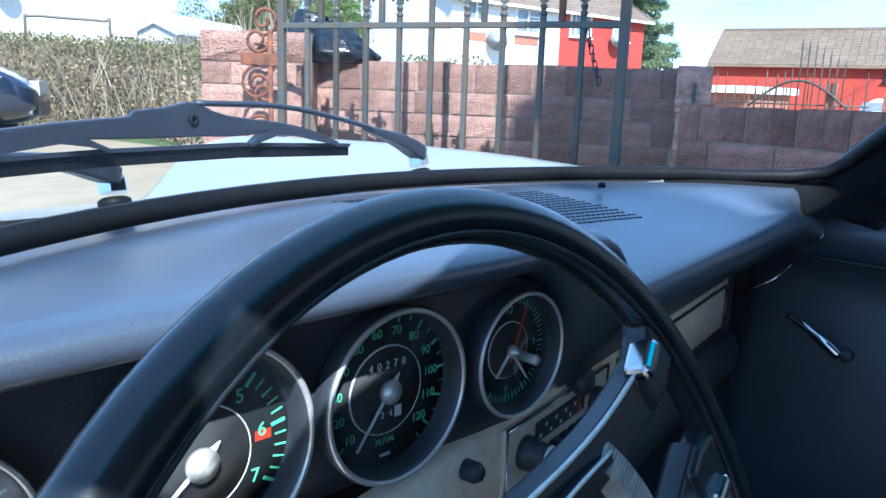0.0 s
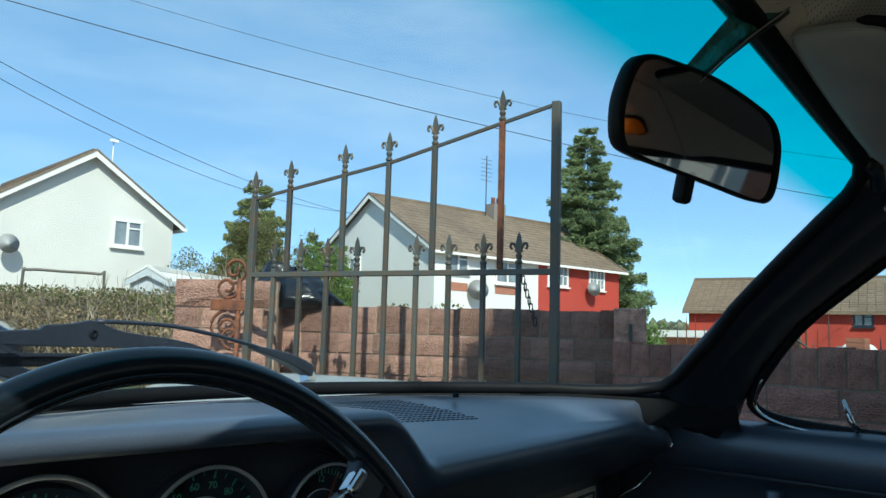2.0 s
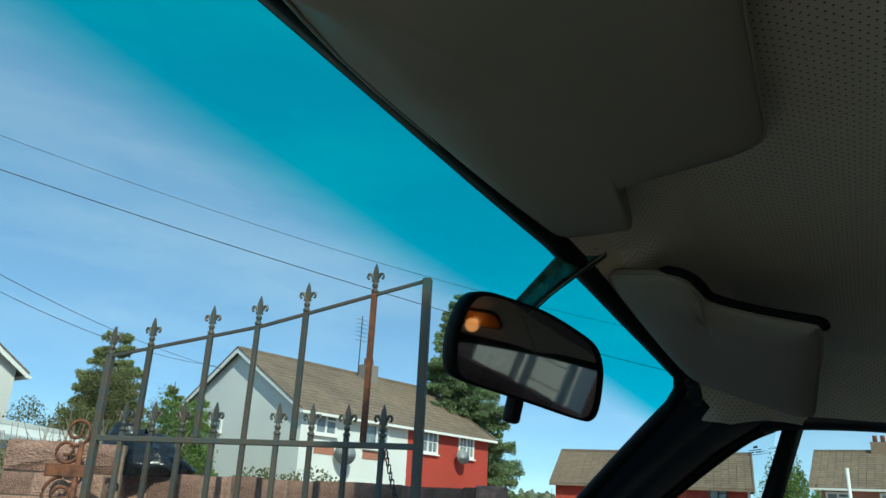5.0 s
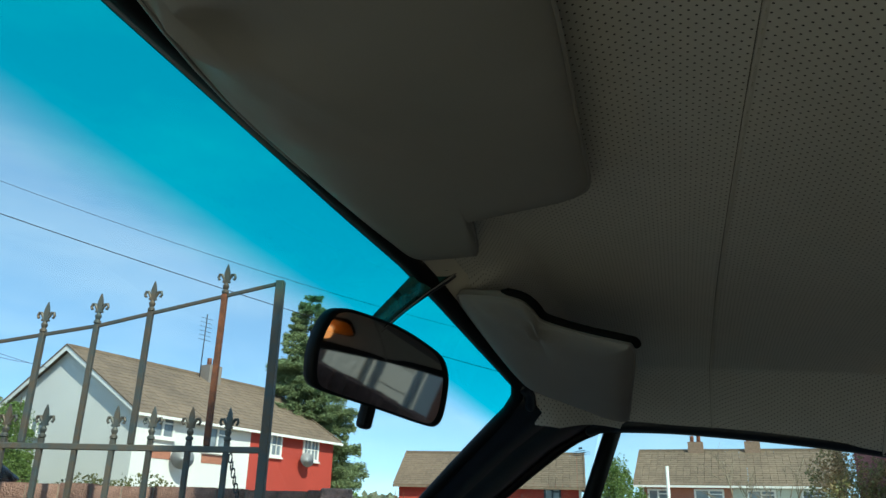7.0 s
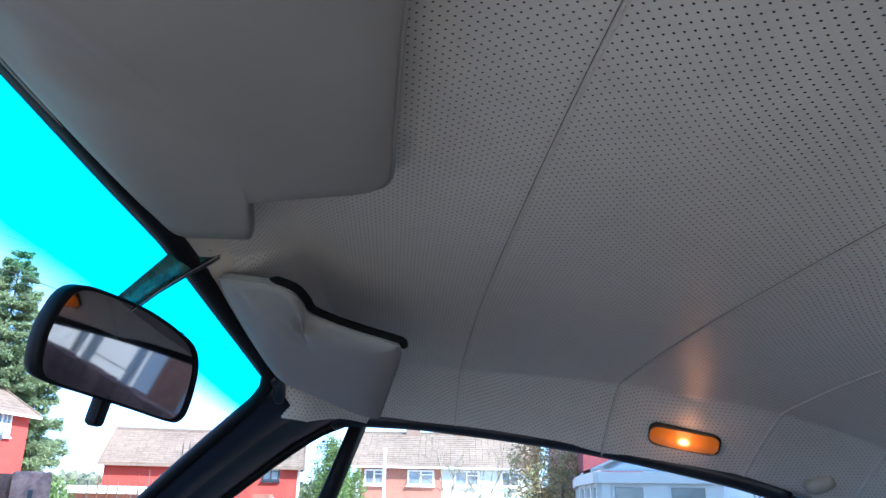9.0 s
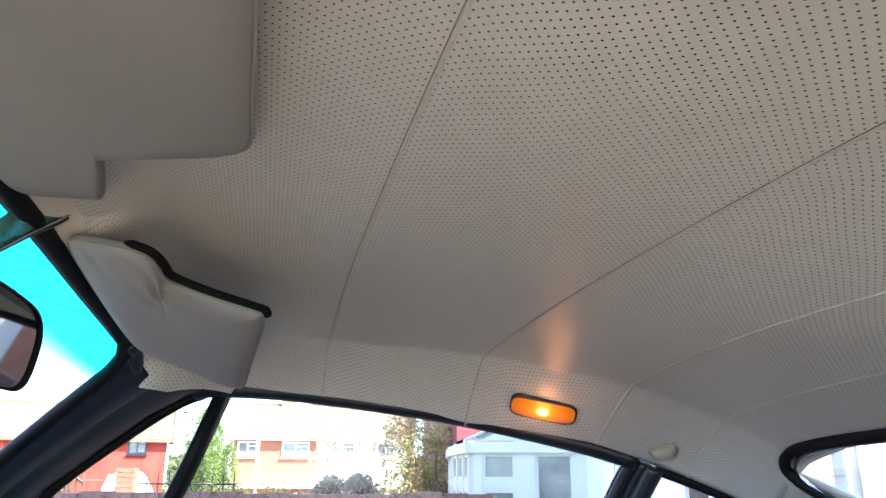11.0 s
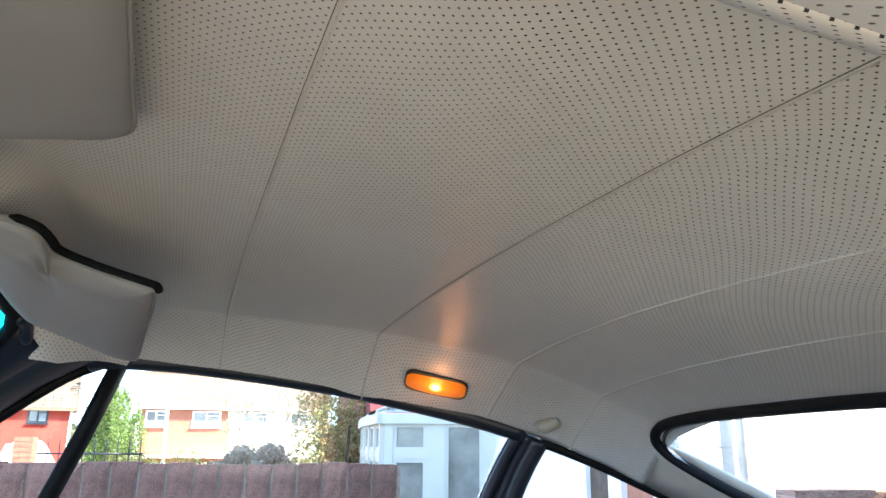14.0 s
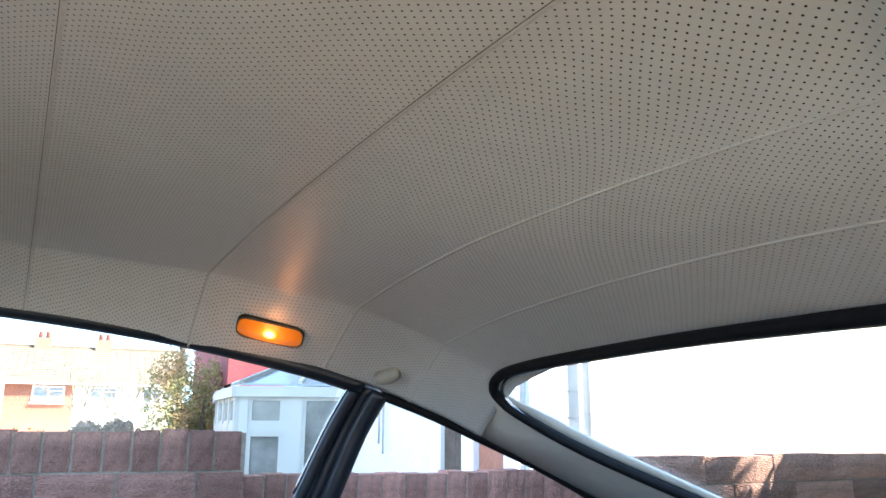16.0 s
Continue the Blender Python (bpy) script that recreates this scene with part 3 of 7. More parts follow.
# rev counter
TC = (-0.329, 0.823)
tach = gauge("rev_counter", "round rev counter with green numerals and chrome bezel", TC[0], 0.829, 0.0590, 0.052, 0.0285, TC[1])
for word_ in ([(str(k), 0.0108, face_matrix(TC, (k - 4) * 40, 0.0365, 0.0066)) for k in range(1, 8)]
          + [("UPM/RPM", 0.0062, face_matrix(TC, 180, 0.0345, 0.0066)), ("x1000", 0.0052, face_matrix(TC, 180, 0.0405, 0.0066))]):
    lettering("numeral", [word_], M_GREEN, tach)
ticks(tach, TC, 0.0505, [((k / 5 - 4) * 40, 0.0085 if k % 5 == 0 else 0.0068, 0.0019 if k % 5 == 0 else 0.0009) for k in range(4, 36)], M_GREEN)
m6 = face_matrix(TC, 80, 0.0365, 0.0072)
part("red_mark", *box_data((-0.0040, -0.0058, 0), (0.0056, -0.0004, 0.0004), m6), M_REDPRINT, tach)
needle(tach, TC, -131, 0.045, 0.014, 0.0022, hub=0.0088)

# speedometer
SC = (-0.2085, 0.829)
speedo = gauge("speedometer", "round speedometer with green numerals and chrome bezel", SC[0], SC[1], 0.0535, 0.048, 0.0272)
for word_ in ([(str(k * 10), 0.0078, face_matrix(SC, (k * 10 - 65) * 2.4, 0.0365, 0.0066)) for k in range(1, 13)]
          + [("M.P.H.", 0.0058, face_matrix(SC, 180, 0.0325, 0.0066))]):
    lettering("numeral", [word_], M_GREEN, speedo)
ticks(speedo, SC, 0.0475, [((k * 5 - 65) * 2.4, 0.0058 if k % 2 == 0 else 0.0038, 0.0014 if k % 2 == 0 else 0.0008) for k in range(2, 26)], M_GREEN)
for i, d in enumerate("40278"):
    cw = part("counter_wheel", *box_data((SC[0] - 0.0155 + i * 0.0063, 0.0054, SC[1] + 0.0125), (SC[0] - 0.0103 + i * 0.0063, 0.0062, SC[1] + 0.0195)), M_DIAL, speedo)
    lettering("digit", [(d, 0.0068, pose(SC[0] - 0.0129 + i * 0.0063, 0.0051, SC[1] + 0.016, 90))], M_WHITE, cw)
for i, d in enumerate("0240"):
    cw = part("counter_wheel", *box_data((SC[0] - 0.0125 + i * 0.0063, 0.0054, SC[1] - 0.0185), (SC[0] - 0.0073 + i * 0.0063, 0.0062, SC[1] - 0.0115)), M_DIAL if i < 3 else M_WHITE, speedo)
    if 0 < i < 3:
        lettering("digit", [(d, 0.0062, pose(SC[0] - 0.0099 + i * 0.0063, 0.0051, SC[1] - 0.015, 90))], M_WHITE, cw)
part("maker_bar", *box_data((SC[0] - 0.004, 0.0064, SC[1] - 0.0425), (SC[0] + 0.004, 0.0068, SC[1] - 0.0405)), M_WHITE, speedo)
needle(speedo, SC, -143, 0.040, 0.013, 0.0018, hub=0.0075)

# clock
KC = (-0.0975, 0.8295)
clock = gauge("clock", "round dashboard clock with green numerals and chrome bezel", KC[0], KC[1], 0.0445, 0.0395, 0.020)
for t_, d in (("12", 0), ("3", 90), ("6", 180), ("9", 270)):
    lettering("numeral", [(t_, 0.0074, face_matrix(KC, d, 0.0285, 0.0066))], M_GREEN, clock)
ticks(clock, KC, 0.0385, [(k * 6, 0.0062 if k % 5 == 0 else 0.005, 0.0016 if k % 5 == 0 else 0.0007) for k in range(60)], M_GREEN)
needle(clock, KC, 221, 0.022, 0.004, 0.0022, hub=0.0045, name="hour_pointer")
needle(clock, KC, 142, 0.030, 0.004, 0.0018, hub=0, name="minute_pointer")
needle(clock, KC, 22, 0.034, 0.008, 0.0012, M_REDPRINT, hub=0, y=0.002, name="second_pointer")
lathe("setting_knob", [(0.0035, 0.0), (0.0035, 0.013), (0.003, 0.015), (0, 0.015)], M_SATIN, clock, pose(KC[0] + 0.012, 0.004, KC[1] - 0.006, 90), 16)

# fuel and oil gauge at the end of the row
FC = (-0.452, 0.825)
fuel = gauge("fuel_gauge", "round combined fuel and oil gauge with chrome bezel", FC[0], FC[1], 0.049, 0.044, 0.0)
lathe("half_cover", [(0.016, 0.0), (0.016, 0.002), (0.0, 0.003)], M_DIALGREY, fuel, pose(FC[0], 0.006, FC[1] - 0.012, 90), 24)
ticks(fuel, FC, 0.042, [(k * 14 - 70, 0.005, 0.0012) for k in range(11)], M_GREEN)
needle(fuel, FC, 62, 0.034, 0.004, 0.0014, hub=0)

# lower trim strip with radio
def strip_y(x):
    return 0.033 + 0.185 * x


def strip_matrix(x, z):
    """On the trim strip, facing the cabin."""
    return pose(x, strip_y(x), z, 90, 0, math.degrees(math.atan(0.185)))


rows = [[Vector((x, strip_y(x) + 0.012, 0.770)), Vector((x, strip_y(x), 0.766)), Vector((x, strip_y(x) - 0.001, 0.73)), Vector((x, strip_y(x), 0.692)), Vector((x, strip_y(x) + 0.012, 0.688))] for x in (-0.50 + 1.012 * i / 30 for i in range(31))]
strip = sheet("trim_strip", rows, M_STRIP, car, "aged silver trim strip across the lower dashboard, lightened as if sunlit")
part("glovebox_frame", *tube_data([strip_matrix(x, z) @ Vector((0, 0, 0.002)) for x, z in ((0.125, 0.757), (0.5, 0.757), (0.5, 0.697), (0.125, 0.697))], 0.002, 6, True), M_PANEL, strip)
bevel(part("strip_end", *box_data((-0.012, -0.045, -0.014), (0.014, 0.043, 0.004), strip_matrix(0.522, 0.729)), M_PANEL, strip, "black rounded end of the trim strip"), 0.008, 3)
lathe("glovebox_lock", [(0.0045, 0.0), (0.0045, 0.004), (0.003, 0.005), (0, 0.005)], M_CHROME, strip, strip_matrix(0.205, 0.762), 20)
rows = []
for i in range(31):
    x = -0.50 + 1.03 * i / 30
    y = strip_y(x)
    rows.append([Vector((x, y + 0.02, 0.690))] + [Vector((x, y + 0.005 - 0.028 * math.sin(radians(a)), 0.655 + 0.036 * math.cos(radians(a)))) for a in (10, 40, 70, 100, 130, 160)] + [Vector((x, y + 0.03, 0.60)), Vector((x, y + 0.05, 0.45))])
sheet("knee_roll", rows, M_PANEL, car, "black padded roll under the dashboard")

RM = strip_matrix(0.004, 0.733)
radio = bevel(part("radio", *box_data((-0.092, -0.028, -0.004), (0.092, 0.029, 0.005), RM), M_RADIO, car, "vintage push-button radio with silver face and two knobs"), 0.002)
tube("radio_surround", [RM @ Vector(p) for p in ((-0.092, -0.028, 0.005), (0.092, -0.028, 0.005), (0.092, 0.029, 0.005), (-0.092, 0.029, 0.005))], 0.0016, M_CHROME, radio, 6, True)
bevel(part("radio_dial", *box_data((-0.049, 0.004, 0.005), (0.040, 0.021, 0.007), RM), M_PANEL, radio), 0.001)
for i in range(9):
    part("dial_mark", *box_data((-0.044 + i * 0.0088, 0.007 + 0.007 * (i % 2), 0.007), (-0.0405 + i * 0.0088, 0.010 + 0.007 * (i % 2), 0.0073), RM), M_WHITE, radio)
part("dial_pointer", *box_data((0.026, 0.0045, 0.007), (0.028, 0.0205, 0.0075), RM), M_REDPRINT, radio)
for i in range(5):
    bevel(part("push_button", *box_data((-0.040 + i * 0.0165, -0.018, 0.005), (-0.0265 + i * 0.0165, -0.003, 0.015), RM), M_PANEL, radio), 0.002)
for x in (-0.0645, 0.0645):
    k = lathe("radio_knob", [(0.0135, 0.0), (0.0135, 0.008), (0.0115, 0.011), (0.0115, 0.020), (0.010, 0.022), (0, 0.022)], M_PANEL, radio, RM @ pose(x, 0.003, 0.004), 28)
    lathe("knob_ring", [(0.0112, 0.0), (0.0112, 0.0012), (0.0080, 0.0016), (0.0080, 0.0)], M_WHITE, k, RM @ pose(x, 0.003, 0.0262), 28, caps=False)
lathe("cigar_lighter", [(0.012, 0.0), (0.012, 0.014), (0.009, 0.017), (0, 0.017)], M_PANEL, car, strip_matrix(0.030, 0.767), 24, "black dashboard lighter knob with amber centre")
for x, z in ((-0.135, 0.752), (-0.19, 0.738)):
    lathe("switch_knob", [(0.0075, 0.0), (0.0075, 0.010), (0.005, 0.014), (0, 0.014)], M_PANEL, car, strip_matrix(x, z), 20, "black pull switch")

# steering wheel
WC, W_R = Vector((-0.3091, -0.2045, 0.7812)), 0.1947
wn_ = Vector((math.sin(0.148) * math.cos(0.359), -math.cos(0.148) * math.cos(0.359), math.sin(0.359)))
we1 = Vector((math.cos(0.148), math.sin(0.148), 0))
we2 = wn_.cross(we1)
WM = Matrix((we1, we2, wn_)).transposed().to_4x4()
WM.translation = WC
wheel = tube("steering_wheel", [WM @ Vector((W_R * math.cos(2 * math.pi * k / 96), W_R * math.sin(2 * math.pi * k / 96), 0)) for k in range(96)], 0.0102, M_BAKELITE, car, 20, True, label="thin-rimmed dark green-black steering wheel", up=wn_)
tube("rim_groove", [WM @ Vector(((W_R - 0.0074) * math.cos(2 * math.pi * k / 96), (W_R - 0.0074) * math.sin(2 * math.pi * k / 96), 0.0067)) for k in range(96)], 0.0011, M_SPOKE, wheel, 6, True)
HM = WM @ pose(0, 0, 0, 0, 0, 27.0)     # the wheel stands a little turned


def ribbon(name, path, widths, low, high, mat, parent, label="", m=None):
    """A flat bar along a plan path, as wide as given at each point, between two heights."""
    v_, n_ = [], len(path)
    for i_, (x_, y_) in enumerate(path):
        a_, b_ = path[max(i_ - 1, 0)], path[min(i_ + 1, n_ - 1)]
        d_ = Vector((b_[0] - a_[0], b_[1] - a_[1])).normalized()
        w_ = widths[i_] / 2
        lo_, hi_ = (low[i_], high[i_]) if isinstance(low, (list, tuple)) else (low, high)
        for s_, z_ in ((-1, lo_), (1, lo_), (0.9, hi_), (-0.9, hi_)):
            v_.append(m @ Vector((x_ - d_.y * w_ * s_, y_ + d_.x * w_ * s_, z_)))
    f_ = grid_faces(n_, 4, True) + [(3, 2, 1, 0), tuple(range(4 * n_ - 4, 4 * n_))]
    return outward(part(name, v_, f_, mat, parent, label))


for sx, sy in ((1, 1), (-1, 1), (1, -1), (-1, -1)):
    arm = [(sx * x_, sy * y_) for x_, y_ in ((0.0, 0.066), (0.03, 0.0625), (0.06, 0.055), (0.09, 0.0445), (0.12, 0.036), (0.15, 0.031), (0.172, 0.029))]
    arm = [tuple(p_[:2]) for p_ in smooth_path([(*p_, 0) for p_ in arm], 4)]
    steps_ = len(arm)
    wide_ = [0.025 + 0.003 * max(k / (steps_ - 1) - 0.8, 0) * 5 for k in range(steps_)]
    low_ = [-0.024 + 0.014 * k / (steps_ - 1) for k in range(steps_)]
    high_ = [z_ + 0.013 for z_ in low_]
    spoke = bevel(ribbon("spoke", arm, wide_, low_, high_, M_SPOKE, wheel, "black wheel spoke", HM), 0.0025, 3)
    edge_ = [HM @ Vector((x_, y_ + sy * 0.0115, z_)) for (x_, y_), z_ in zip(arm[:-3], high_)]
    tube("spoke_edging", edge_, 0.0012, M_SATIN, spoke, 6)
    boss = ribbon("spoke_boss", [(sx * x_, sy * y_) for x_, y_ in ((0.152, 0.031), (0.166, 0.031), (0.180, 0.036), (0.188, 0.040))], [0.024, 0.027, 0.030, 0.036], [-0.011, -0.010, -0.009, -0.008], [0.004, 0.005, 0.006, 0.006], M_SPOKE, wheel, "", HM)
    bevel(boss, 0.004, 3)
    cap = part("spoke_cap", *box_data((-0.011, -0.0045, -0.005), (0.010, 0.0045, 0.0095), HM @ pose(sx * 0.1635, sy * 0.0435, 0.001, 0, 0, 8 * sx * sy)), M_CHROME, wheel, "chrome spoke end cap")
    bevel(cap, 0.0035, 3)
loop_ = [(0.113, 0.035), (0.075, 0.050), (0.04, 0.060), (0.0, 0.065), (-0.04, 0.060), (-0.075, 0.050), (-0.113, 0.035)]
loop_ = [tuple(p_[:2]) for p_ in smooth_path([(*p_, 0) for p_ in loop_], 4)]
pad = bevel(ribbon("horn_ring", loop_, [0.006] * len(loop_), -0.012, 0.0, M_SPOKE, wheel, "black horn ring with silver ribbed ends", HM), 0.0015)
bevel(ribbon("lower_bar", [(x_, -y_) for x_, y_ in loop_], [0.006] * len(loop_), -0.012, 0.0, M_SPOKE, pad, "", HM), 0.0015)
for s_ in (1, -1):
    tube("ring_edging", [HM @ Vector((x_, y_ * s_ + 0.0032 * s_, 0.0003)) for x_, y_ in loop_], 0.0010, M_SATIN, pad, 6)
    plate = bevel(ribbon("end_plate", [(s_ * 0.110, 0.040), (s_ * 0.115, 0.021), (s_ * 0.117, 0.0), (s_ * 0.115, -0.021), (s_ * 0.110, -0.040)], [0.012, 0.014, 0.015, 0.014, 0.012], -0.013, -0.001, M_RIBBED, pad, "silver ribbed end of the horn ring", HM), 0.002)
    for k in range(33):
        y_ = -0.0395 + 0.00247 * k
        x_ = s_ * (0.117 - 4.4 * y_ * y_)
        part("rib", *box_data((x_ - 0.0060, y_ - 0.0008, -0.002), (x_ + 0.0060, y_ + 0.0008, -0.0004), HM), M_RIBBED, plate)
lathe("wheel_hub", [(0.030, -0.060), (0.034, -0.030), (0.030, -0.012), (0.0, -0.010)], M_PANEL, wheel, WM, 28, "black wheel hub")
for s_ in (1, -1):
    ribbon("hub_web", [(0, 0), (0, s_ * 0.06)], [0.05, 0.03], -0.026, -0.014, M_PANEL, wheel, "", HM)
tube("indicator_stalk", smooth_path([(-0.30, -0.11, 0.72), (-0.20, -0.105, 0.725), (-0.135, -0.10, 0.737)], 4), [0.006] * 5 + [0.0075] * 4, M_PANEL, car, 10, label="black indicator stalk behind the wheel")
lathe("steering_column", [(0.035, 0.0), (0.035, 0.20), (0.03, 0.22)], M_PANEL, car, WM @ pose(0, 0, -0.26), 24, "black steering column shroud")

def mirrored(p, side):
    """The same place on the passenger's (1) or the driver's (-1) side."""
    return Vector(p) if side > 0 else Vector((2 * CX - 0.026 - p[0], p[1] - 0.04, p[2]))


RAIL = [(0.597, -0.335, 1.152), (0.588, -0.365, 1.156), (0.585, -0.45, 1.153), (0.580, -0.52, 1.146), (0.573, -0.60, 1.136), (0.567, -0.70, 1.121), (0.560, -0.80, 1.101), (0.556, -0.90, 1.078), (0.556, -0.97, 1.057)]


def mirrored_rail(y):
    x, z = lerp_table([(-p[1] + 0.04, p[0], p[2]) for p in RAIL], -y)
    return Vector((2 * CX - 0.026 - x + 0.008, y, z + 0.004))


# roof lining
ROOF = [  # y, middle z, kink offset, kink z, rail offset, rail z
    (-0.27, 1.236, 0.335, 1.200, 0.360, 1.182), (-0.31, 1.256, 0.40, 1.206, 0.44, 1.178), (-0.39, 1.268, 0.430, 1.222, 0.535, 1.157), (-0.50, 1.257, 0.436, 1.218, 0.53, 1.147),
    (-0.60, 1.240, 0.432, 1.209, 0.523, 1.136), (-0.73, 1.214, 0.420, 1.197, 0.512, 1.117), (-0.82, 1.194, 0.395, 1.183, 0.507, 1.098),
    (-0.92, 1.160, 0.338, 1.147, 0.505, 1.076), (-1.02, 1.128, 0.350, 1.112, 0.490, 1.042), (-1.09, 1.106, 0.350, 1.080, 0.475, 1.012), (-1.14, 1.086, 0.345, 1.052, 0.462, 0.985)]
SKEW = 0.13
HALF = 50


def roof_point(y, s, drop=0.0):
    """s from -1 (driver's rail) to 1 (passenger's rail)."""
    zc, kx, kz, rx, rz = lerp_table([(-r[0], *r[1:]) for r in ROOF], -y)
    a = abs(s)
    if s < 0:      # the driver's side is drawn a little wider and flatter
        kx, rx, kz, rz = kx + 0.035 + 0.05 * smoothstep(-0.68, -0.50, y), rx - 0.024, kz + 0.022 * smoothstep(-0.68, -0.50, y), rz + 0.012 + 0.055 * smoothstep(-0.62, -0.46, y)
    if a < 0.72:
        t = a / 0.72
        x, z = kx * t, zc + (kz - zc) * (t ** 2.3)
    else:
        t = (a - 0.72) / 0.28
        x = kx + (rx - kx) * t
        z = kz + (rz - kz) * (0.80 * t + 0.20 * t * t)
    x = CX + math.copysign(x, s)
    fade = smoothstep(-0.27, -0.45, y) * (1 - smoothstep(-0.88, -1.02, y)) if y > -1.02 else 0.0
    if s > 0:      # towards the passenger's rail the rear bows run squarer
        fade = min(fade, 1 - smoothstep(0.78, 1.0, -y))
    yy = y + SKEW * (x - CX) * fade
    if y > -0.45:
        hy, hz = lerp_table(HEADER, x)
        w = 1 - smoothstep(0.27, 0.45, -y)
        w2 = 1 - smoothstep(0.27, 0.36, -y)
        yy = yy * (1 - w) + (hy - 0.018 + (y + 0.27)) * w
        z = z * (1 - w2) + (hz + (0.016 if x > 0.1 else 0.026)) * w2
    return Vector((x, yy, z - drop))


ys = [-0.27 - 0.87 * i / 90 for i in range(91)]
ss = [-1 + 2 * i / (2 * HALF) for i in range(2 * HALF + 1)]
rows, uvs = [], []
for y in ys:
    row = [roof_point(y, s) for s in ss]
    row[0] += Vector((-0.014, 0, -0.003))
    run = 0.0
    for i, p in enumerate(row):
        if i:
            run += (p - row[i - 1]).length
        uvs.append((run, y * 1.05))
    rows.append(row)
headliner = sheet("headliner", rows, M_HEADLINER, car, "cream perforated vinyl headliner", uvs)
thick(headliner, 0.004, -1.0)


def seam(y0, folded):
    """A sewn joint: the rear panel laps 1 mm below the front one; folded adds stitches and a dark line for the lap's
    shade.
    """
    path, lap_rows, lap_uv, stitches = [], [], [], []
    n_ = 160
    run_ = 0.0
    for i in range(n_ + 1):
        s_ = -1 + 2 * i / n_
        a_, b_ = roof_point(y0, s_, 0.0008), roof_point(y0 - 0.003, s_, 0.0002)
        path.append(roof_point(y0 + 0.0006, s_, 0.0006))
        lap_rows.append([roof_point(y0, s_, -0.0005), a_, a_.lerp(b_, 0.3) + Vector((0, 0, -0.0003)), b_])
        if i:
            run_ += (path[-1] - path[-2]).length
        lap_uv += [(run_, y0 * 1.05), (run_, y0 * 1.05), (run_, (y0 - 0.001) * 1.05), (run_, (y0 - 0.003) * 1.05)]
        if folded and i % 2 and i > 1:
            p_, d_ = roof_point(y0 - 0.0016, s_, 0.0011), (path[-1] - path[-2]).normalized()
            stitches.append(tube_data([p_ - d_ * 0.0021, p_ + Vector((0, 0, -0.0003)), p_ + d_ * 0.0021], 0.00045, 4))
    lap = sheet("headliner_seam", lap_rows, M_LAP, headliner, "lapped and sewn headliner seam", lap_uv, True)
    if folded:
        tube("fold_line", path, 0.0003, M_LAPSHADE, lap, 5)
        part("stitching", *join(stitches), M_SEAM, lap, "pale stitching thread", kind="stuff")
    return lap


for y0 in (-0.585, -0.788, -0.925, -1.035):
    seam(y0, y0 > -0.9)

# perforated cream edge strip over the driver's door
rows, uvs = [], []
for i in range(31):
    y = -0.42 - 0.58 * i / 30
    a = roof_point(y, -1.0) + Vector((-0.009, 0, 0.0))
    low_ = mirrored_rail(a.y) + Vector((-0.022, 0, -0.002))
    rows.append([a, a.lerp(low_, 0.5) + Vector((0.002, 0, -0.004)), low_])
    for j in range(3):
        uvs.append((j * 0.02, y * 1.05))
sheet("roof_edge_trim", rows, M_HEADLINER, car, "cream perforated strip over the door opening", uvs)

# roof outside, so that no light comes through
# overhang added at the driver's front corner keeps sun off the gauges
rows = [[roof_point(y, s) + Vector((0.03 * s - 0.06 * smoothstep(0.8, 1.0, -s) * smoothstep(-0.50, -0.42, y), 0, 0.035)) for s in ss[::4]] for y in ys[::5]]
sheet("roof_panel", rows, M_BODY, car, "pale painted roof panel")


# header rail and A-pillars
def pillar(side):
    door = [(0.43, -0.30, 1.178), (0.585, -0.375, 1.168), (0.60, -0.335, 1.152), (0.605, -0.275, 1.120), (0.612, -0.205, 1.068), (0.62, -0.14, 1.018), (0.628, -0.085, 0.955), (0.632, -0.055, 0.905), (0.632, -0.04, 0.866), (0.628, -0.03, 0.842)]
    glass_e = [screen_point(1.0, v) if side > 0 else screen_point(0.0, v) for v in (0.0, 0.06, 0.14, 0.26, 0.42, 0.58, 0.75, 0.9, 1.0)]
    glass_e.append(glass_e[-1] + Vector((0.03 * side, -0.01, -0.05)))
    rows_ = []
    for g, d in zip(glass_e, door):
        d = Vector((d[0] if side > 0 else 2 * CX - 0.09 - d[0], d[1] - (0.0 if side > 0 else 0.04), d[2] + (0.0 if side > 0 else 0.02)))
        if side < 0:
            d.x = min(d.x, g.x - 0.03)
        back = (d - g)
        n_ = Vector((-0.72 * side, -0.62, -0.28)).normalized()
        bulge = min(0.028, back.length * 0.16)
        r_ = []
        for t, h in ((0.0, 0.0), (0.06, 0.10), (0.16, 0.70), (0.30, 0.92), (0.42, 0.72), (0.47, 0.55), (0.54, 0.75), (0.70, 0.85), (0.84, 0.65), (0.94, 0.35), (1.0, 0.0)):
            r_.append(g.lerp(d, t) + n_ * (bulge * h))
        rows_.append(r_)
    return sheet("a_pillar", rows_, M_PAINTBLACK, car, "black padded windscreen pillar")


for side in (1, -1):
    thick(pillar(side), 0.006, 1.0)
rows = []
for i in range(29):
    u = i / 28
    p = header_edge(u)
    rows.append([p + Vector((0, 0.012, 0.012)), p + Vector((0, 0.002, 0.001)), p + Vector((0, -0.010, 0.003)), p + Vector((0, -0.016, 0.011))])
sheet("header_rail", rows, M_PAINTBLACK, car, "black windscreen header rail")
rows = []
for i in range(61):
    b = roof_point(ys[2], -0.93 + 1.88 * i / 60, -0.0008)
    y_, z_ = lerp_table(HEADER, min(b.x, 0.42))
    a = Vector((b.x, y_ - 0.011, z_ + 0.006))
    rows.append([a, a.lerp(b, 0.5) + Vector((0, 0, 0.002)), b])
sheet("front_lining", rows, M_CREAM, car, "cream vinyl edge tucked under the header rail")

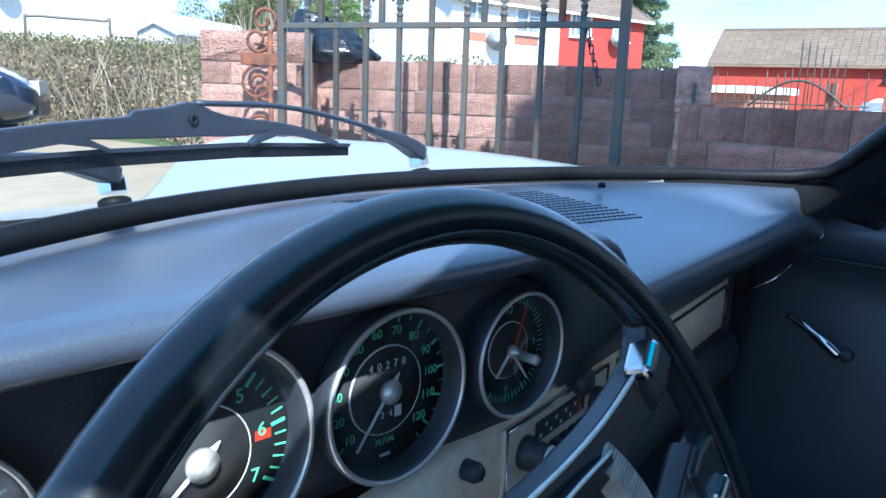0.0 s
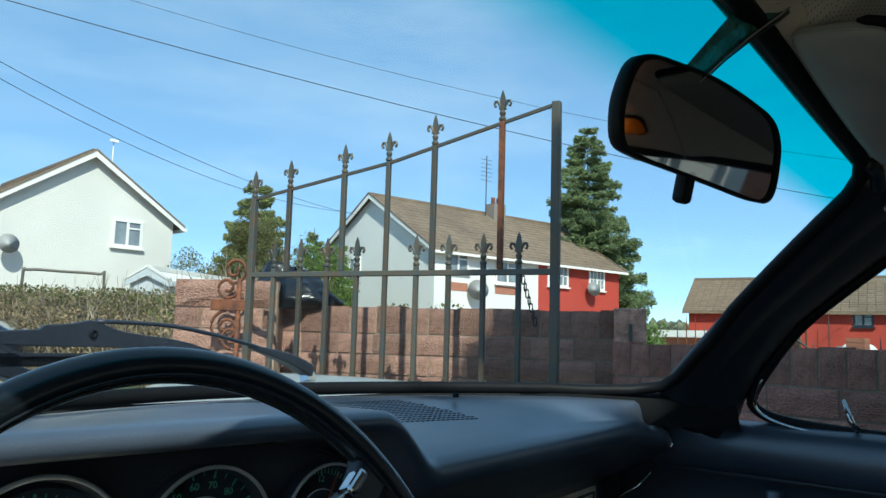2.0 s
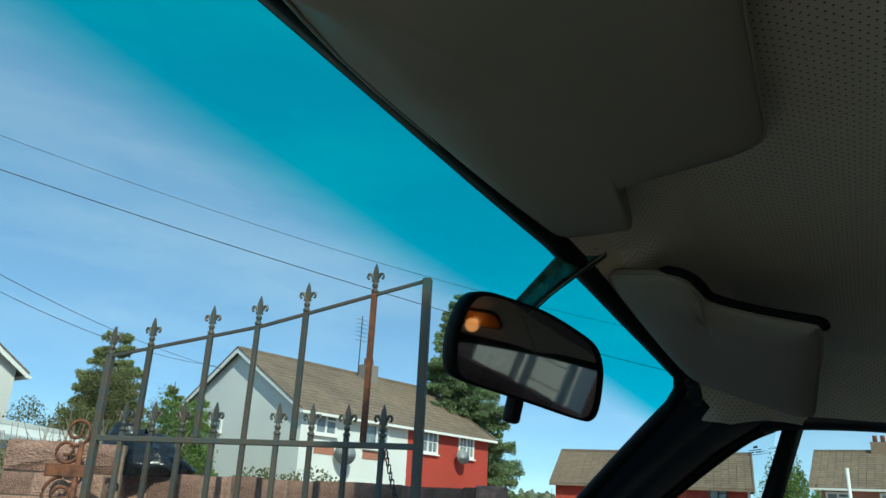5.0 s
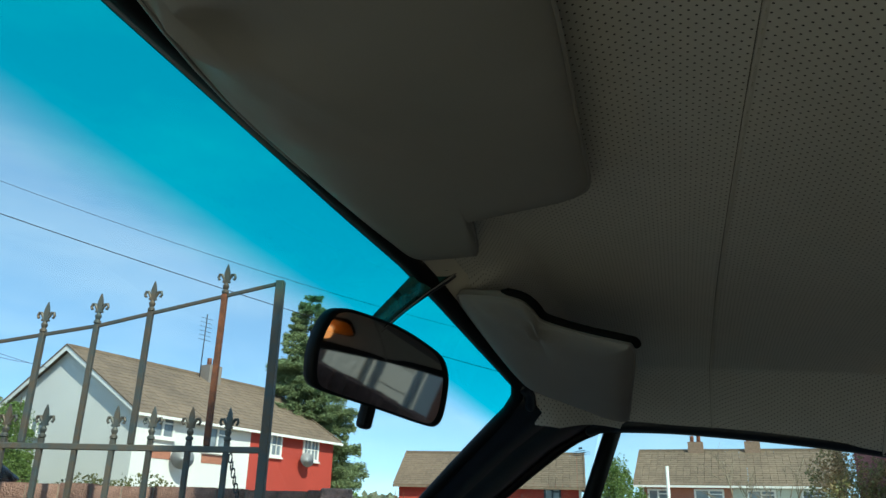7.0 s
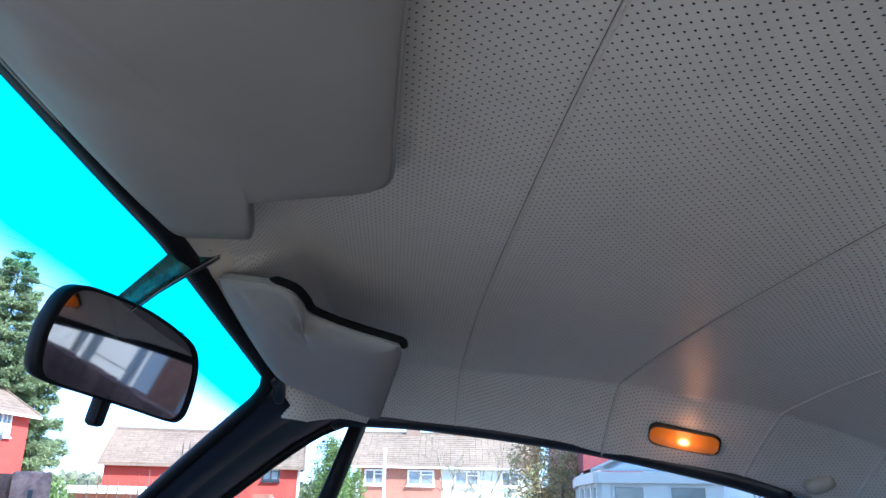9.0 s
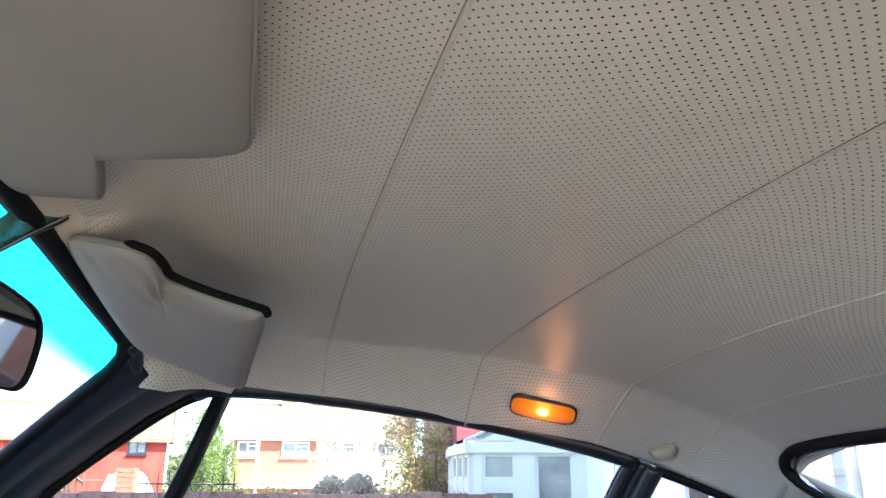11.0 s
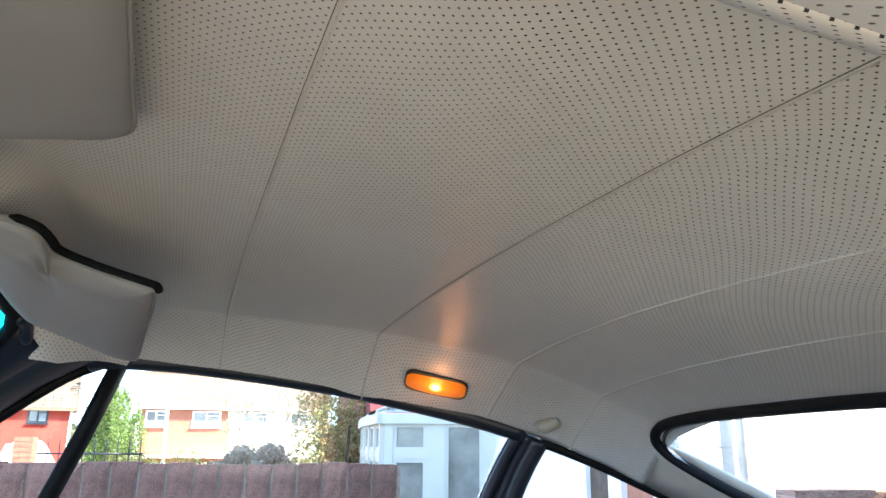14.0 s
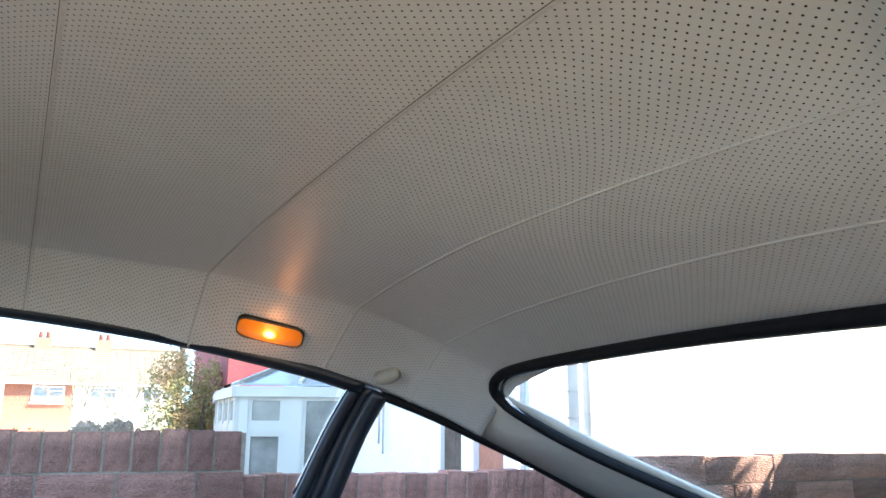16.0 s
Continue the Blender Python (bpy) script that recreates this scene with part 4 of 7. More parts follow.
# perforated cream corner gusset at the top of the passenger pillar
rows = []
for i in range(7):
    t = i / 6
    a = Vector((0.435, -0.312, 1.204)).lerp(Vector((0.565, -0.395, 1.198)), t)
    b = Vector((0.497, -0.312, 1.142)).lerp(Vector((0.60, -0.380, 1.150)), t) + Vector((0, 0, 0.006 * math.sin(math.pi * t)))
    a, b = a + Vector((-0.015, -0.010, -0.002)), b + Vector((-0.018, -0.011, -0.004))
    rows.append([a, a.lerp(b, 0.5) + Vector((-0.006, -0.006, 0)), b])
for back_ in (0.010, 0.030):     # its front edge turns round the pillar
    rows.insert(0, [p + Vector((-0.012 - 0.25 * back_, back_, 0.1 * back_)) for p in (rows[0] if back_ < 0.02 else rows[1])])
sheet("corner_gusset", rows, M_HEADLINER, car, "cream perforated corner trim beside the pillar", [(0.02 * i + 0.005 * j, 0.03 * j) for i in range(9) for j in range(3)])


tube("pillar_corner", smooth_path([(0.385, -0.297, 1.184), (0.412, -0.299, 1.177), (0.436, -0.294, 1.160)], 4), [0.005] + [0.008] * 7 + [0.006], M_PAINTBLACK, car, 10, label="black corner where pillar and header meet")

# sun visors
VISOR = [(0.008, -0.330), (0.013, -0.372), (0.009, -0.380), (-0.018, -0.391), (-0.070, -0.406), (-0.0745, -0.408), (-0.0755, -0.412), (-0.084, -0.470), (-0.092, -0.497), (-0.112, -0.510), (-0.16, -0.518), (-0.24, -0.531), (-0.33, -0.544), (-0.40, -0.538), (-0.42, -0.51),
         (-0.425, -0.42), (-0.41, -0.385), (-0.30, -0.352), (-0.15, -0.332), (-0.04, -0.320), (-0.005, -0.320)]


def visor(side, m, label, outline, folds=()):
    """A soft padded board: domed faces, creases running in from the given corners (place, reach, height), piped edge."""
    out = smooth_path([(-side * x, y, 0) for x, y in outline], 4, True)
    c = sum(out, Vector()) / len(out)
    n_ = len(out)

    def puff(p):
        d = 0.0016 * noise.noise(p * 9) + 0.0007 * noise.noise(p * 28)
        for (fx, fy), reach, high in folds:
            q = Vector((p.x + side * fx, p.y - fy, 0))
            r_ = q.length
            d += high * math.exp(-(r_ / reach) ** 2) * math.sin(5.0 * math.atan2(q.y, q.x) + 9 * r_)
        return d

    v_, count = [], 0
    for sgn in (-1, 1):
        shells = (0.06, 0.2, 0.36, 0.52, 0.66, 0.78, 0.87, 0.93, 0.97, 0.99, 1.0)
        for inset in (shells if sgn < 0 else reversed(shells[:-1])):
            for p in out:
                q = c + (p - c) * inset
                v_.append(m @ (q + Vector((0, 0, sgn * (0.0125 * (1 - inset ** 7) ** 0.5) + (puff(q) * min(1, (1 - inset) * 9) if sgn < 0 else 0)))))
            count += 1
    f_ = grid_faces(count, n_, True) + [tuple(reversed(range(n_))), tuple(range((count - 1) * n_, count * n_))]
    ob = outward(part("sun_visor", v_, f_, M_VISOR, car, label, True))
    tube("visor_piping", [m @ (c + (p - c) * 1.0 + Vector((0, 0, -0.003))) for p in out], 0.0013, M_VISOR, ob, 6, True)
    if side > 0:
        # black tube stands for the visor's back side lying in shade
        tube("visor_edge", [m @ (p + Vector((0, -0.002, 0.003))) for p in out[8:35]], [0.0015] + [0.0048] * 25 + [0.0015], M_MATTBLACK, ob, 8, flat=0.8, label="black tube for the shaded inner edge of the visor")
    return ob


visor(-1, pose(0, 0, 1.240, 0, -1.5, 0), "cream vinyl sun visor folded up against the headliner", VISOR, (((-0.385, -0.375), 0.075, 0.0085), ((-0.29, -0.365), 0.09, 0.0030)))
va, vb = Vector((0.97, 0.06, -0.18)), Vector((0.226, 0.863, 0.126))
vc = va.cross(vb).normalized()
VM = Matrix((va, vb, vc)).transposed().to_4x4()
VM.translation = Vector((0.078, -0.328, 1.231))
VISOR_B = [(-0.012, -0.006), (-0.013, -0.020), (-0.018, -0.055), (-0.032, -0.080), (-0.055, -0.088), (-0.080, -0.094), (-0.108, -0.134), (-0.130, -0.180), (-0.140, -0.191), (-0.18, -0.187), (-0.28, -0.167), (-0.375, -0.148), (-0.393, -0.138), (-0.390, -0.115), (-0.355, -0.076), (-0.297, -0.016), (-0.25, -0.003), (-0.15, 0.002), (-0.05, 0.003), (-0.02, 0.001)]
visor(1, VM, "cream vinyl sun visor hanging slightly down", VISOR_B, (((-0.085, -0.085), 0.055, 0.0035), ((-0.02, -0.03), 0.04, 0.002)))
# rear-view mirror
mirror = bevel(part("rear_view_mirror", *box_data((-0.036, -0.006, -0.0035), (0.036, 0.006, 0.0035), pose(0.064, -0.326, 1.2455, 0, -12, -19)), M_WIPER, car, "rear-view mirror in a black shell on a clear stem"), 0.002)
MO = [(-0.087, -0.010), (-0.087, 0.008), (-0.080, 0.027), (-0.064, 0.036), (-0.033, 0.039), (0.023, 0.040), (0.078, 0.035), (0.114, 0.028), (0.132, 0.014), (0.139, -0.004), (0.140, -0.028), (0.130, -0.039), (0.107, -0.041), (0.049, -0.038), (-0.017, -0.035), (-0.058, -0.033), (-0.079, -0.028)]
mo = smooth_path([(x, 0, z) for x, z in MO], 4, True)
MMX = pose(0.0, -0.285, 1.1415, 13.0, 0, -4.5)
mc = Vector((0.03, 0, 0.0))
loops = []
for inset, y in ((0.55, 0.018), (0.86, 0.015), (0.985, 0.005), (1.0, -0.004), (0.95, -0.006), (0.93, -0.002)):
    loops.append([MMX @ (mc + (p - mc) * inset + Vector((0, y, 0))) for p in mo])
n = len(mo)
outward(part("mirror_shell", [p for lp in loops for p in lp], grid_faces(6, n, True) + [tuple(range(n))], M_RUBBER, mirror, "black plastic mirror shell", True))
part("mirror_glass", [MMX @ (mc + (p - mc) * 0.94 + Vector((0, -0.003, 0))) for p in mo], [tuple(range(n))], M_MIRROR, mirror, "silvered mirror glass")
stem_rows = []
for t, wide in ((0.0, 1.0), (0.12, 0.92), (0.3, 0.72), (0.55, 0.52), (0.75, 0.44), (1.0, 0.40)):
    left_ = Vector((0.030, -0.313, 1.238)).lerp(Vector((-0.030, -0.276, 1.156)), t)
    right_ = left_ + (Vector((0.080, -0.329, 1.247)) - Vector((0.030, -0.313, 1.238))) * wide + Vector((0, 0, -0.003 * t))
    off = Vector((0.10, 0.87, 0.48)) * 0.0028
    mid_ = left_.lerp(right_, 0.5)
    stem_rows.append([left_, mid_ - off * 1.4, right_ - off, right_ + off, mid_ + off * 1.4])
stem = outward(part("mirror_stem", [p for r in stem_rows for p in r], grid_faces(6, 5, True) + [(4, 3, 2, 1, 0), tuple(range(25, 30))], M_STEM, mirror, "clear green-tinted mirror stem"))
bevel(stem, 0.0012)
tube("stem_edge", [r[2].lerp(r[3], 0.5) + Vector((0.001, 0, 0)) for r in stem_rows], [0.0048, 0.0046, 0.004, 0.0036, 0.0034, 0.0032], M_WIPER, stem, 8, label="dark metal edge of the stem")
tube("stem_bead", [r[2] + Vector((-0.003, -0.002, 0.0)) for r in stem_rows], 0.0011, M_CHROME, stem, 6)
bevel(part("dip_tab", *box_data((0.007, -0.003, -0.056), (0.022, 0.008, -0.028), MMX), M_RUBBER, mirror, "black dipping tab"), 0.004)

# amber dome lamp on the passenger's roof rail
lc = Vector((0.4996, -0.8245, 1.1249))
ax = Vector((-0.0136, -0.0770, -0.0158)).normalized()
nrm = Vector((-0.504, 0.261, -0.823))
nrm = (nrm - ax * nrm.dot(ax)).normalized()
LM = Matrix((ax, nrm.cross(ax), nrm)).transposed().to_4x4()
LM.translation = lc + nrm * 0.001


def rounded(w, h, r, z, k=5):
    pts = []
    for cx_, cy_, a0 in ((w - r, h - r, 0), (-w + r, h - r, 90), (-w + r, -h + r, 180), (w - r, -h + r, 270)):
        for i in range(k + 1):
            a = radians(a0 + 90 * i / k)
            pts.append(Vector((cx_ + r * math.cos(a), cy_ + r * math.sin(a), z)))
    return pts


lp = [rounded(0.0460, 0.0215, 0.0140, -0.006), rounded(0.0460, 0.0215, 0.0140, 0.001), rounded(0.0449, 0.0204, 0.0132, 0.004), rounded(0.0439, 0.0194, 0.0124, 0.004), rounded(0.0439, 0.0194, 0.0124, -0.002)]
n = len(lp[0])
lamp = outward(part("dome_lamp", [LM @ p for q in lp for p in q], grid_faces(5, n, True), M_BRONZE, car, "lit amber dome lamp in a dark bronze frame", True))
M_AMBER = bpy.data.materials.new("amber_lens")
M_AMBER.use_nodes = True
ab = M_AMBER.node_tree.nodes["Principled BSDF"]
ab.inputs["Base Color"].default_value = (0.75, 0.22, 0.02, 1)
ab.inputs["Roughness"].default_value = 0.25
atc = M_AMBER.node_tree.nodes.new("ShaderNodeUVMap")
adist = M_AMBER.node_tree.nodes.new("ShaderNodeVectorMath")
adist.operation = 'LENGTH'
M_AMBER.node_tree.links.new(atc.outputs[0], adist.inputs[0])
aramp = M_AMBER.node_tree.nodes.new("ShaderNodeValToRGB")
aramp.color_ramp.elements[0].position, aramp.color_ramp.elements[0].color = 0.06, (1.0, 0.86, 0.50, 1)
aramp.color_ramp.elements[1].position, aramp.color_ramp.elements[1].color = 0.75, (0.52, 0.13, 0.006, 1)
e_ = aramp.color_ramp.elements.new(0.20)
e_.color = (0.95, 0.36, 0.03, 1)
M_AMBER.node_tree.links.new(adist.outputs["Value"], aramp.inputs[0])
M_AMBER.node_tree.links.new(aramp.outputs[0], ab.inputs["Emission Color"])
astr = M_AMBER.node_tree.nodes.new("ShaderNodeMapRange")
astr.inputs["From Min"].default_value, astr.inputs["From Max"].default_value = 0.03, 0.26
astr.inputs["To Min"].default_value, astr.inputs["To Max"].default_value = 0.42, 0.045
M_AMBER.node_tree.links.new(adist.outputs["Value"], astr.inputs["Value"])
M_AMBER.node_tree.links.new(astr.outputs[0], ab.inputs["Emission Strength"])
rows, uvs = [], []
for i in range(9):
    for j in range(5):
        a, b = -1 + i / 4, -1 + j / 2
        rows.append(LM @ Vector((a * 0.0436 * (1 - 0.10 * b ** 4), b * 0.0192 * (1 - 0.16 * a ** 6), 0.0065 - 0.003 * (a * a * 0.6 + b * b))))
        uvs.append((a * 1.0, b * 0.42))
part("amber_lens", rows, grid_faces(9, 5), M_AMBER, lamp, "glowing amber plastic lens", True, uvs)
bulb_data = bpy.data.lights.new("dome_bulb", 'POINT')
bulb_data.energy, bulb_data.color, bulb_data.shadow_soft_size = 0.0075, (1.0, 0.38, 0.12), 0.012
bulb = new("dome_bulb", bulb_data)
bulb.location = LM @ Vector((0, 0.004, 0.022))

# coat hook: a stubby tongue on a foot, leaning out of the lining
hn = Vector((-0.43, 0.303, -0.851)).normalized()
root = Vector((0.5045, -0.983, 1.068))
tip = Vector((0.498, -1.012, 1.090)) + hn * 0.016
tube("coat_hook", smooth_path([root - hn * 0.006, root + hn * 0.002, root.lerp(tip, 0.45) + hn * 0.003, root.lerp(tip, 0.85), tip], 4), [0.006, 0.008, 0.0092, 0.010, 0.0106, 0.011, 0.0112, 0.0112, 0.0112, 0.0110, 0.0108, 0.0105, 0.0101, 0.0095, 0.0086, 0.0072, 0.004], M_HOOK, car, 12, flat=0.95, label="cream plastic coat hook")


# door frames, doors, side windows
for side in (1, -1):
    tube("window_rail", smooth_path([mirrored(p, side) + Vector((0.0 if side > 0 else -0.022, 0, 0)) for p in (RAIL if side > 0 else RAIL[3:])], 4), 0.014 if side > 0 else 0.009, M_PAINTBLACK, car, 10, label="black door window rail")
    body = [mirrored((x, y, z), side) for x, y, z in ((0.556, -0.965, 1.060), (0.585, -0.935, 0.995), (0.612, -0.898, 0.90), (0.625, -0.88, 0.85))]
    tube("window_frame_post", smooth_path(body, 6), 0.0095, M_PAINTBLACK, car, 8, label="black rear door window post")
    body2 = [mirrored((x, y, z), side) for x, y, z in ((0.560, -0.998, 1.050), (0.588, -0.972, 0.99), (0.615, -0.942, 0.90), (0.628, -0.925, 0.85))]
    tube("b_pillar", smooth_path(body2, 6), 0.0165, M_PAINTBLACK, car, 10, label="black middle roof post")
    web = [mirrored((x, y, z), side) for x, y, z in ((0.562, -0.982, 1.056), (0.591, -0.955, 0.993), (0.618, -0.920, 0.90), (0.631, -0.903, 0.85))]
    tube("pillar_web", smooth_path(web, 6), 0.011, M_PAINTBLACK, car, 8, label="black filler between door frame and roof post")
    edge = [mirrored((x, y, z), side) for x, y, z in ((0.549, -0.952, 1.062), (0.577, -0.922, 0.997), (0.604, -0.886, 0.905))]
    tube("post_bright_edge", smooth_path(edge, 6), 0.0026, M_CHROME, car, 6, label="bright window edge strip")

# quarter window on the passenger door
quarter = tube("quarter_window", smooth_path([(0.607, -0.345, 1.150), (0.607, -0.30, 1.130), (0.613, -0.22, 1.075), (0.622, -0.14, 1.012), (0.630, -0.085, 0.945), (0.636, -0.062, 0.905), (0.640, -0.075, 0.885), (0.644, -0.115, 0.874), (0.648, -0.19, 0.868), (0.650, -0.25, 0.866)], 5), 0.0085, M_RUBBER, car, 8, False, label="small hinged quarter window in a rubber frame")
tube("bright_trim", smooth_path([(0.617, -0.085, 0.935), (0.622, -0.072, 0.900), (0.626, -0.088, 0.880), (0.630, -0.13, 0.868), (0.636, -0.20, 0.862), (0.638, -0.25, 0.860)], 5), 0.0022, M_CHROME, quarter, 6)
tube("divider_post", [(0.604, -0.376, 1.160), (0.622, -0.33, 1.05), (0.640, -0.275, 0.93), (0.648, -0.25, 0.862)], 0.017, M_RUBBER, quarter, 8, flat=0.7, label="black quarter window divider")
pane = part("quarter_pane", [(0.606, -0.35, 1.150), (0.610, -0.27, 1.11), (0.622, -0.15, 1.02), (0.634, -0.068, 0.91), (0.644, -0.11, 0.876), (0.650, -0.25, 0.866), (0.628, -0.31, 1.0)], [tuple(range(7))], M_SIDEGLASS, quarter, "lightly tinted quarter glass with etched marks")
pane.visible_shadow = False
marks = []
for k, (a, b, h) in enumerate(((-0.003, 0.003, 0.0030), (-0.010, 0.008, 0.0011), (-0.012, -0.002, 0.0016), (0.000, 0.009, 0.0016), (-0.011, 0.010, 0.0008))):
    o = Vector((0.6125, -0.318, 1.121 - (0.0, 0.0030, 0.0062, 0.0062, 0.0088)[k]))
    marks.append(([o + Vector((0.0, -0.95 * x, 0.10 * x)) + Vector((0, 0, z)) for x, z in ((a, 0), (b, 0), (b, h), (a, h))], [(0, 1, 2, 3)]))
marks.append(tube_data([Vector((0.6125, -0.3305 - 0.0026 * math.cos(k * 0.524), 1.1158 + 0.0022 * math.sin(k * 0.524))) for k in range(12)], 0.0003, 4, True))
part("etched_marks", *join(marks), M_ETCH, quarter)
tube("quarter_latch", [(0.640, -0.205, 0.872), (0.628, -0.200, 0.885), (0.640, -0.188, 0.912)], [0.004, 0.0045, 0.003], M_CHROME, quarter, 8, label="chrome quarter window latch")

door_glass = part("side_glass", [(0.602, -0.385, 1.158), (0.575, -0.60, 1.134), (0.556, -0.94, 1.066), (0.610, -0.890, 0.90), (0.625, -0.87, 0.86), (0.648, -0.26, 0.862)], [(0, 1, 2, 3, 4, 5)], M_SIDEGLASS, car, "lightly tinted passenger side window")
door_glass.visible_shadow = False

# passenger door panel with top pad, strap, handle
def door_x(y, z):
    return 0.585 + 0.05 * smoothstep(0.60, 0.86, z) + 0.02 * smoothstep(0.1, -0.5, y)


rows = []
for i in range(25):
    y = 0.16 - 1.10 * i / 24
    rows.append([Vector((door_x(y, 0.86) + 0.028, y, 0.858)), Vector((door_x(y, 0.86), y, 0.866)), Vector((door_x(y, 0.85) - 0.022, y, 0.858)), Vector((door_x(y, 0.83) - 0.028, y, 0.835)), Vector((door_x(y, 0.80) - 0.020, y, 0.800)),
                 Vector((door_x(y, 0.79) - 0.004, y, 0.792)), Vector((door_x(y, 0.74), y, 0.735)), Vector((door_x(y, 0.7) - 0.002, y, 0.70)), Vector((door_x(y, 0.6), y, 0.60)), Vector((door_x(y, 0.5) - 0.004, y, 0.50)), Vector((door_x(y, 0.4), y, 0.25))])
door = sheet("passenger_door", [r[4:] for r in rows], M_DOOR, car, "black vinyl door panel with padded top")
thick(door, 0.006, 1.0)
thick(sheet("door_top_pad", [r[:5] for r in rows], M_VINYL, door, "padded vinyl top of the door"), 0.006, 1.0)
for z in (0.728, 0.53):
    tube("door_seam", [(door_x(0.06 - 0.05 * i, z) - 0.003, 0.06 - 0.05 * i, z + 0.0 - 0.004 * i) for i in range(18)], 0.0024, M_WIPER, door, 6)
tube("door_edge_trim", [(0.545, 0.138, 0.728), (0.562, 0.085, 0.765), (0.578, 0.070, 0.787)], 0.0024, M_CHROME, door, 6, label="thin bright strip at the door edge")
strap = [(0.606, -0.104, 0.782), (0.598, -0.108, 0.755), (0.594, -0.118, 0.72), (0.592, -0.130, 0.68), (0.590, -0.150, 0.62)]
tube("pull_strap", smooth_path(strap, 4), 0.0135, M_VINYL, door, 8, flat=0.4, label="black door pull strap")
tube("door_handle", smooth_path([(0.560, 0.060, 0.719), (0.558, 0.040, 0.712), (0.556, 0.012, 0.697), (0.558, -0.012, 0.680)], 4), [0.0045] * 4 + [0.0055] * 4 + [0.0075] * 5, M_CHROME, door, 10, label="chrome inner door handle")
lathe("handle_boss", [(0.010, 0.0), (0.009, 0.006), (0.006, 0.009), (0, 0.009)], M_PANEL, door, pose(0.585, -0.012, 0.676, 0, -90, 0), 18)

thick(sheet("kick_panel", [[Vector((0.585 - 0.03 * k, 0.13 + 0.10 * k, z)) for z in (0.80, 0.55, 0.22)] for k in range(4)], M_CARPET, car, "black carpeted footwell side"), 0.004)

# rear quarter panel, rear window and shelf
rows = []
for t_ in range(13):
    t = t_ / 12
    top = Vector((0.556, -1.0, 1.050)).lerp(Vector((0.50, -1.345, 0.885)), t) + Vector((0.012, 0, 0.004)) * math.sin(math.pi * t)
    ry = (0.415, -1.125, 1.035)
    low = Vector((0.43, -1.085, 1.085)).lerp(Vector((0.235, -1.36, 0.905)), t)
    if t < 0.15:
        low = Vector((0.43, -1.06, 1.09)).lerp(Vector((0.418, -1.12, 1.04)), t / 0.15)
    else:
        low = Vector((0.418, -1.12, 1.04)).lerp(Vector((0.17, -1.385, 0.88)), (t - 0.15) / 0.85)
    swell = smoothstep(0.35, 0.6, t)
    tuck = Vector((0.014, -0.004, 0.008)) * (1 - smoothstep(0.30, 0.50, t))
    rows.append([top + tuck * 0.5, top.lerp(low, 0.35) + Vector((-0.012, 0.0, 0.006)) * swell + tuck, top.lerp(low, 0.7) + Vector((-0.008, 0.012, 0.006)) * swell + tuck, low + tuck])
for side in (1, -1):
    thick(sheet("rear_pillar_trim", [[mirrored(p, side) for p in r] for r in rows], M_CREAM, car, "cream vinyl rear pillar trim"), 0.004, 1.0)
    tube("rear_side_seal", smooth_path([mirrored(p, side) for p in ((0.560, -1.0, 1.046), (0.552, -1.08, 1.016), (0.54, -1.16, 0.980), (0.525, -1.25, 0.938), (0.505, -1.345, 0.885), (0.50, -1.40, 0.855))], 4), 0.0085, M_RUBBER, car, 8, label="black rear side window seal")
seal = [(0.15, -1.405, 0.868), (0.24, -1.31, 0.918), (0.335, -1.21, 0.975), (0.395, -1.145, 1.022), (0.412, -1.122, 1.045), (0.405, -1.112, 1.060), (0.375, -1.110, 1.073), (0.31, -1.115, 1.080), (0.20, -1.122, 1.084), (0.05, -1.128, 1.086), (-0.10, -1.128, 1.084), (-0.21, -1.122, 1.080), (-0.275, -1.115, 1.072), (-0.305, -1.118, 1.058), (-0.312, -1.13, 1.040), (-0.29, -1.16, 1.018), (-0.23, -1.23, 0.97), (-0.13, -1.33, 0.91)]
tube("rear_window_seal", smooth_path([Vector(p) + Vector((0, 0, -0.006)) for p in seal], 4), 0.0072, M_RUBBER, car, 8, label="black rubber rear window seal")
tube("rear_window_bead", smooth_path([Vector(p) + Vector((-0.010 if p[0] > 0 else 0.010, -0.008, -0.010)) for p in seal], 4), 0.003, M_CHROME, car, 6, label="bright rear window bead")
rw = part("rear_window", [(0.16, -1.415, 0.865), (0.41, -1.13, 1.045), (0.37, -1.115, 1.073), (0.05, -1.133, 1.084), (-0.27, -1.12, 1.070), (-0.31, -1.135, 1.045), (-0.05, -1.415, 0.865)], [tuple(range(7))], M_GLASS, car, "clear rear window")
rw.visible_shadow = False

# floor pan, bulkheads and outer skin, plain
shell_rows = [(0.62, 0.45), (0.62, 0.20), (-0.52, 0.20), (-0.52, 0.45)]
sheet("floor_pan", [[Vector((x, y, z)) for x, z in shell_rows] for y in (0.45, 0.0, -0.6, -1.6)], M_CARPET, car, "black carpeted floor")
part("front_bulkhead", [(-0.52, 0.42, 0.2), (0.62, 0.42, 0.2), (0.62, 0.30, 0.90), (-0.52, 0.30, 0.90)], [(0, 1, 2, 3)], M_CARPET, car, "black front bulkhead")
part("rear_bulkhead", [(-0.52, -1.2, 0.2), (0.62, -1.2, 0.2), (0.62, -1.42, 0.84), (-0.52, -1.42, 0.84)], [(0, 1, 2, 3)], M_CARPET, car, "black rear bulkhead and shelf")
thick(sheet("side_panel", [[Vector((0.66 + 0.10 * s_, y, z)) for s_, z in ((0.0, 0.852), (0.9, 0.80), (1.3, 0.60), (1.0, 0.25))] for y in (0.30, -0.3, -0.9, -1.5)], M_BODY, car, "pale painted outer side panel"), 0.004)
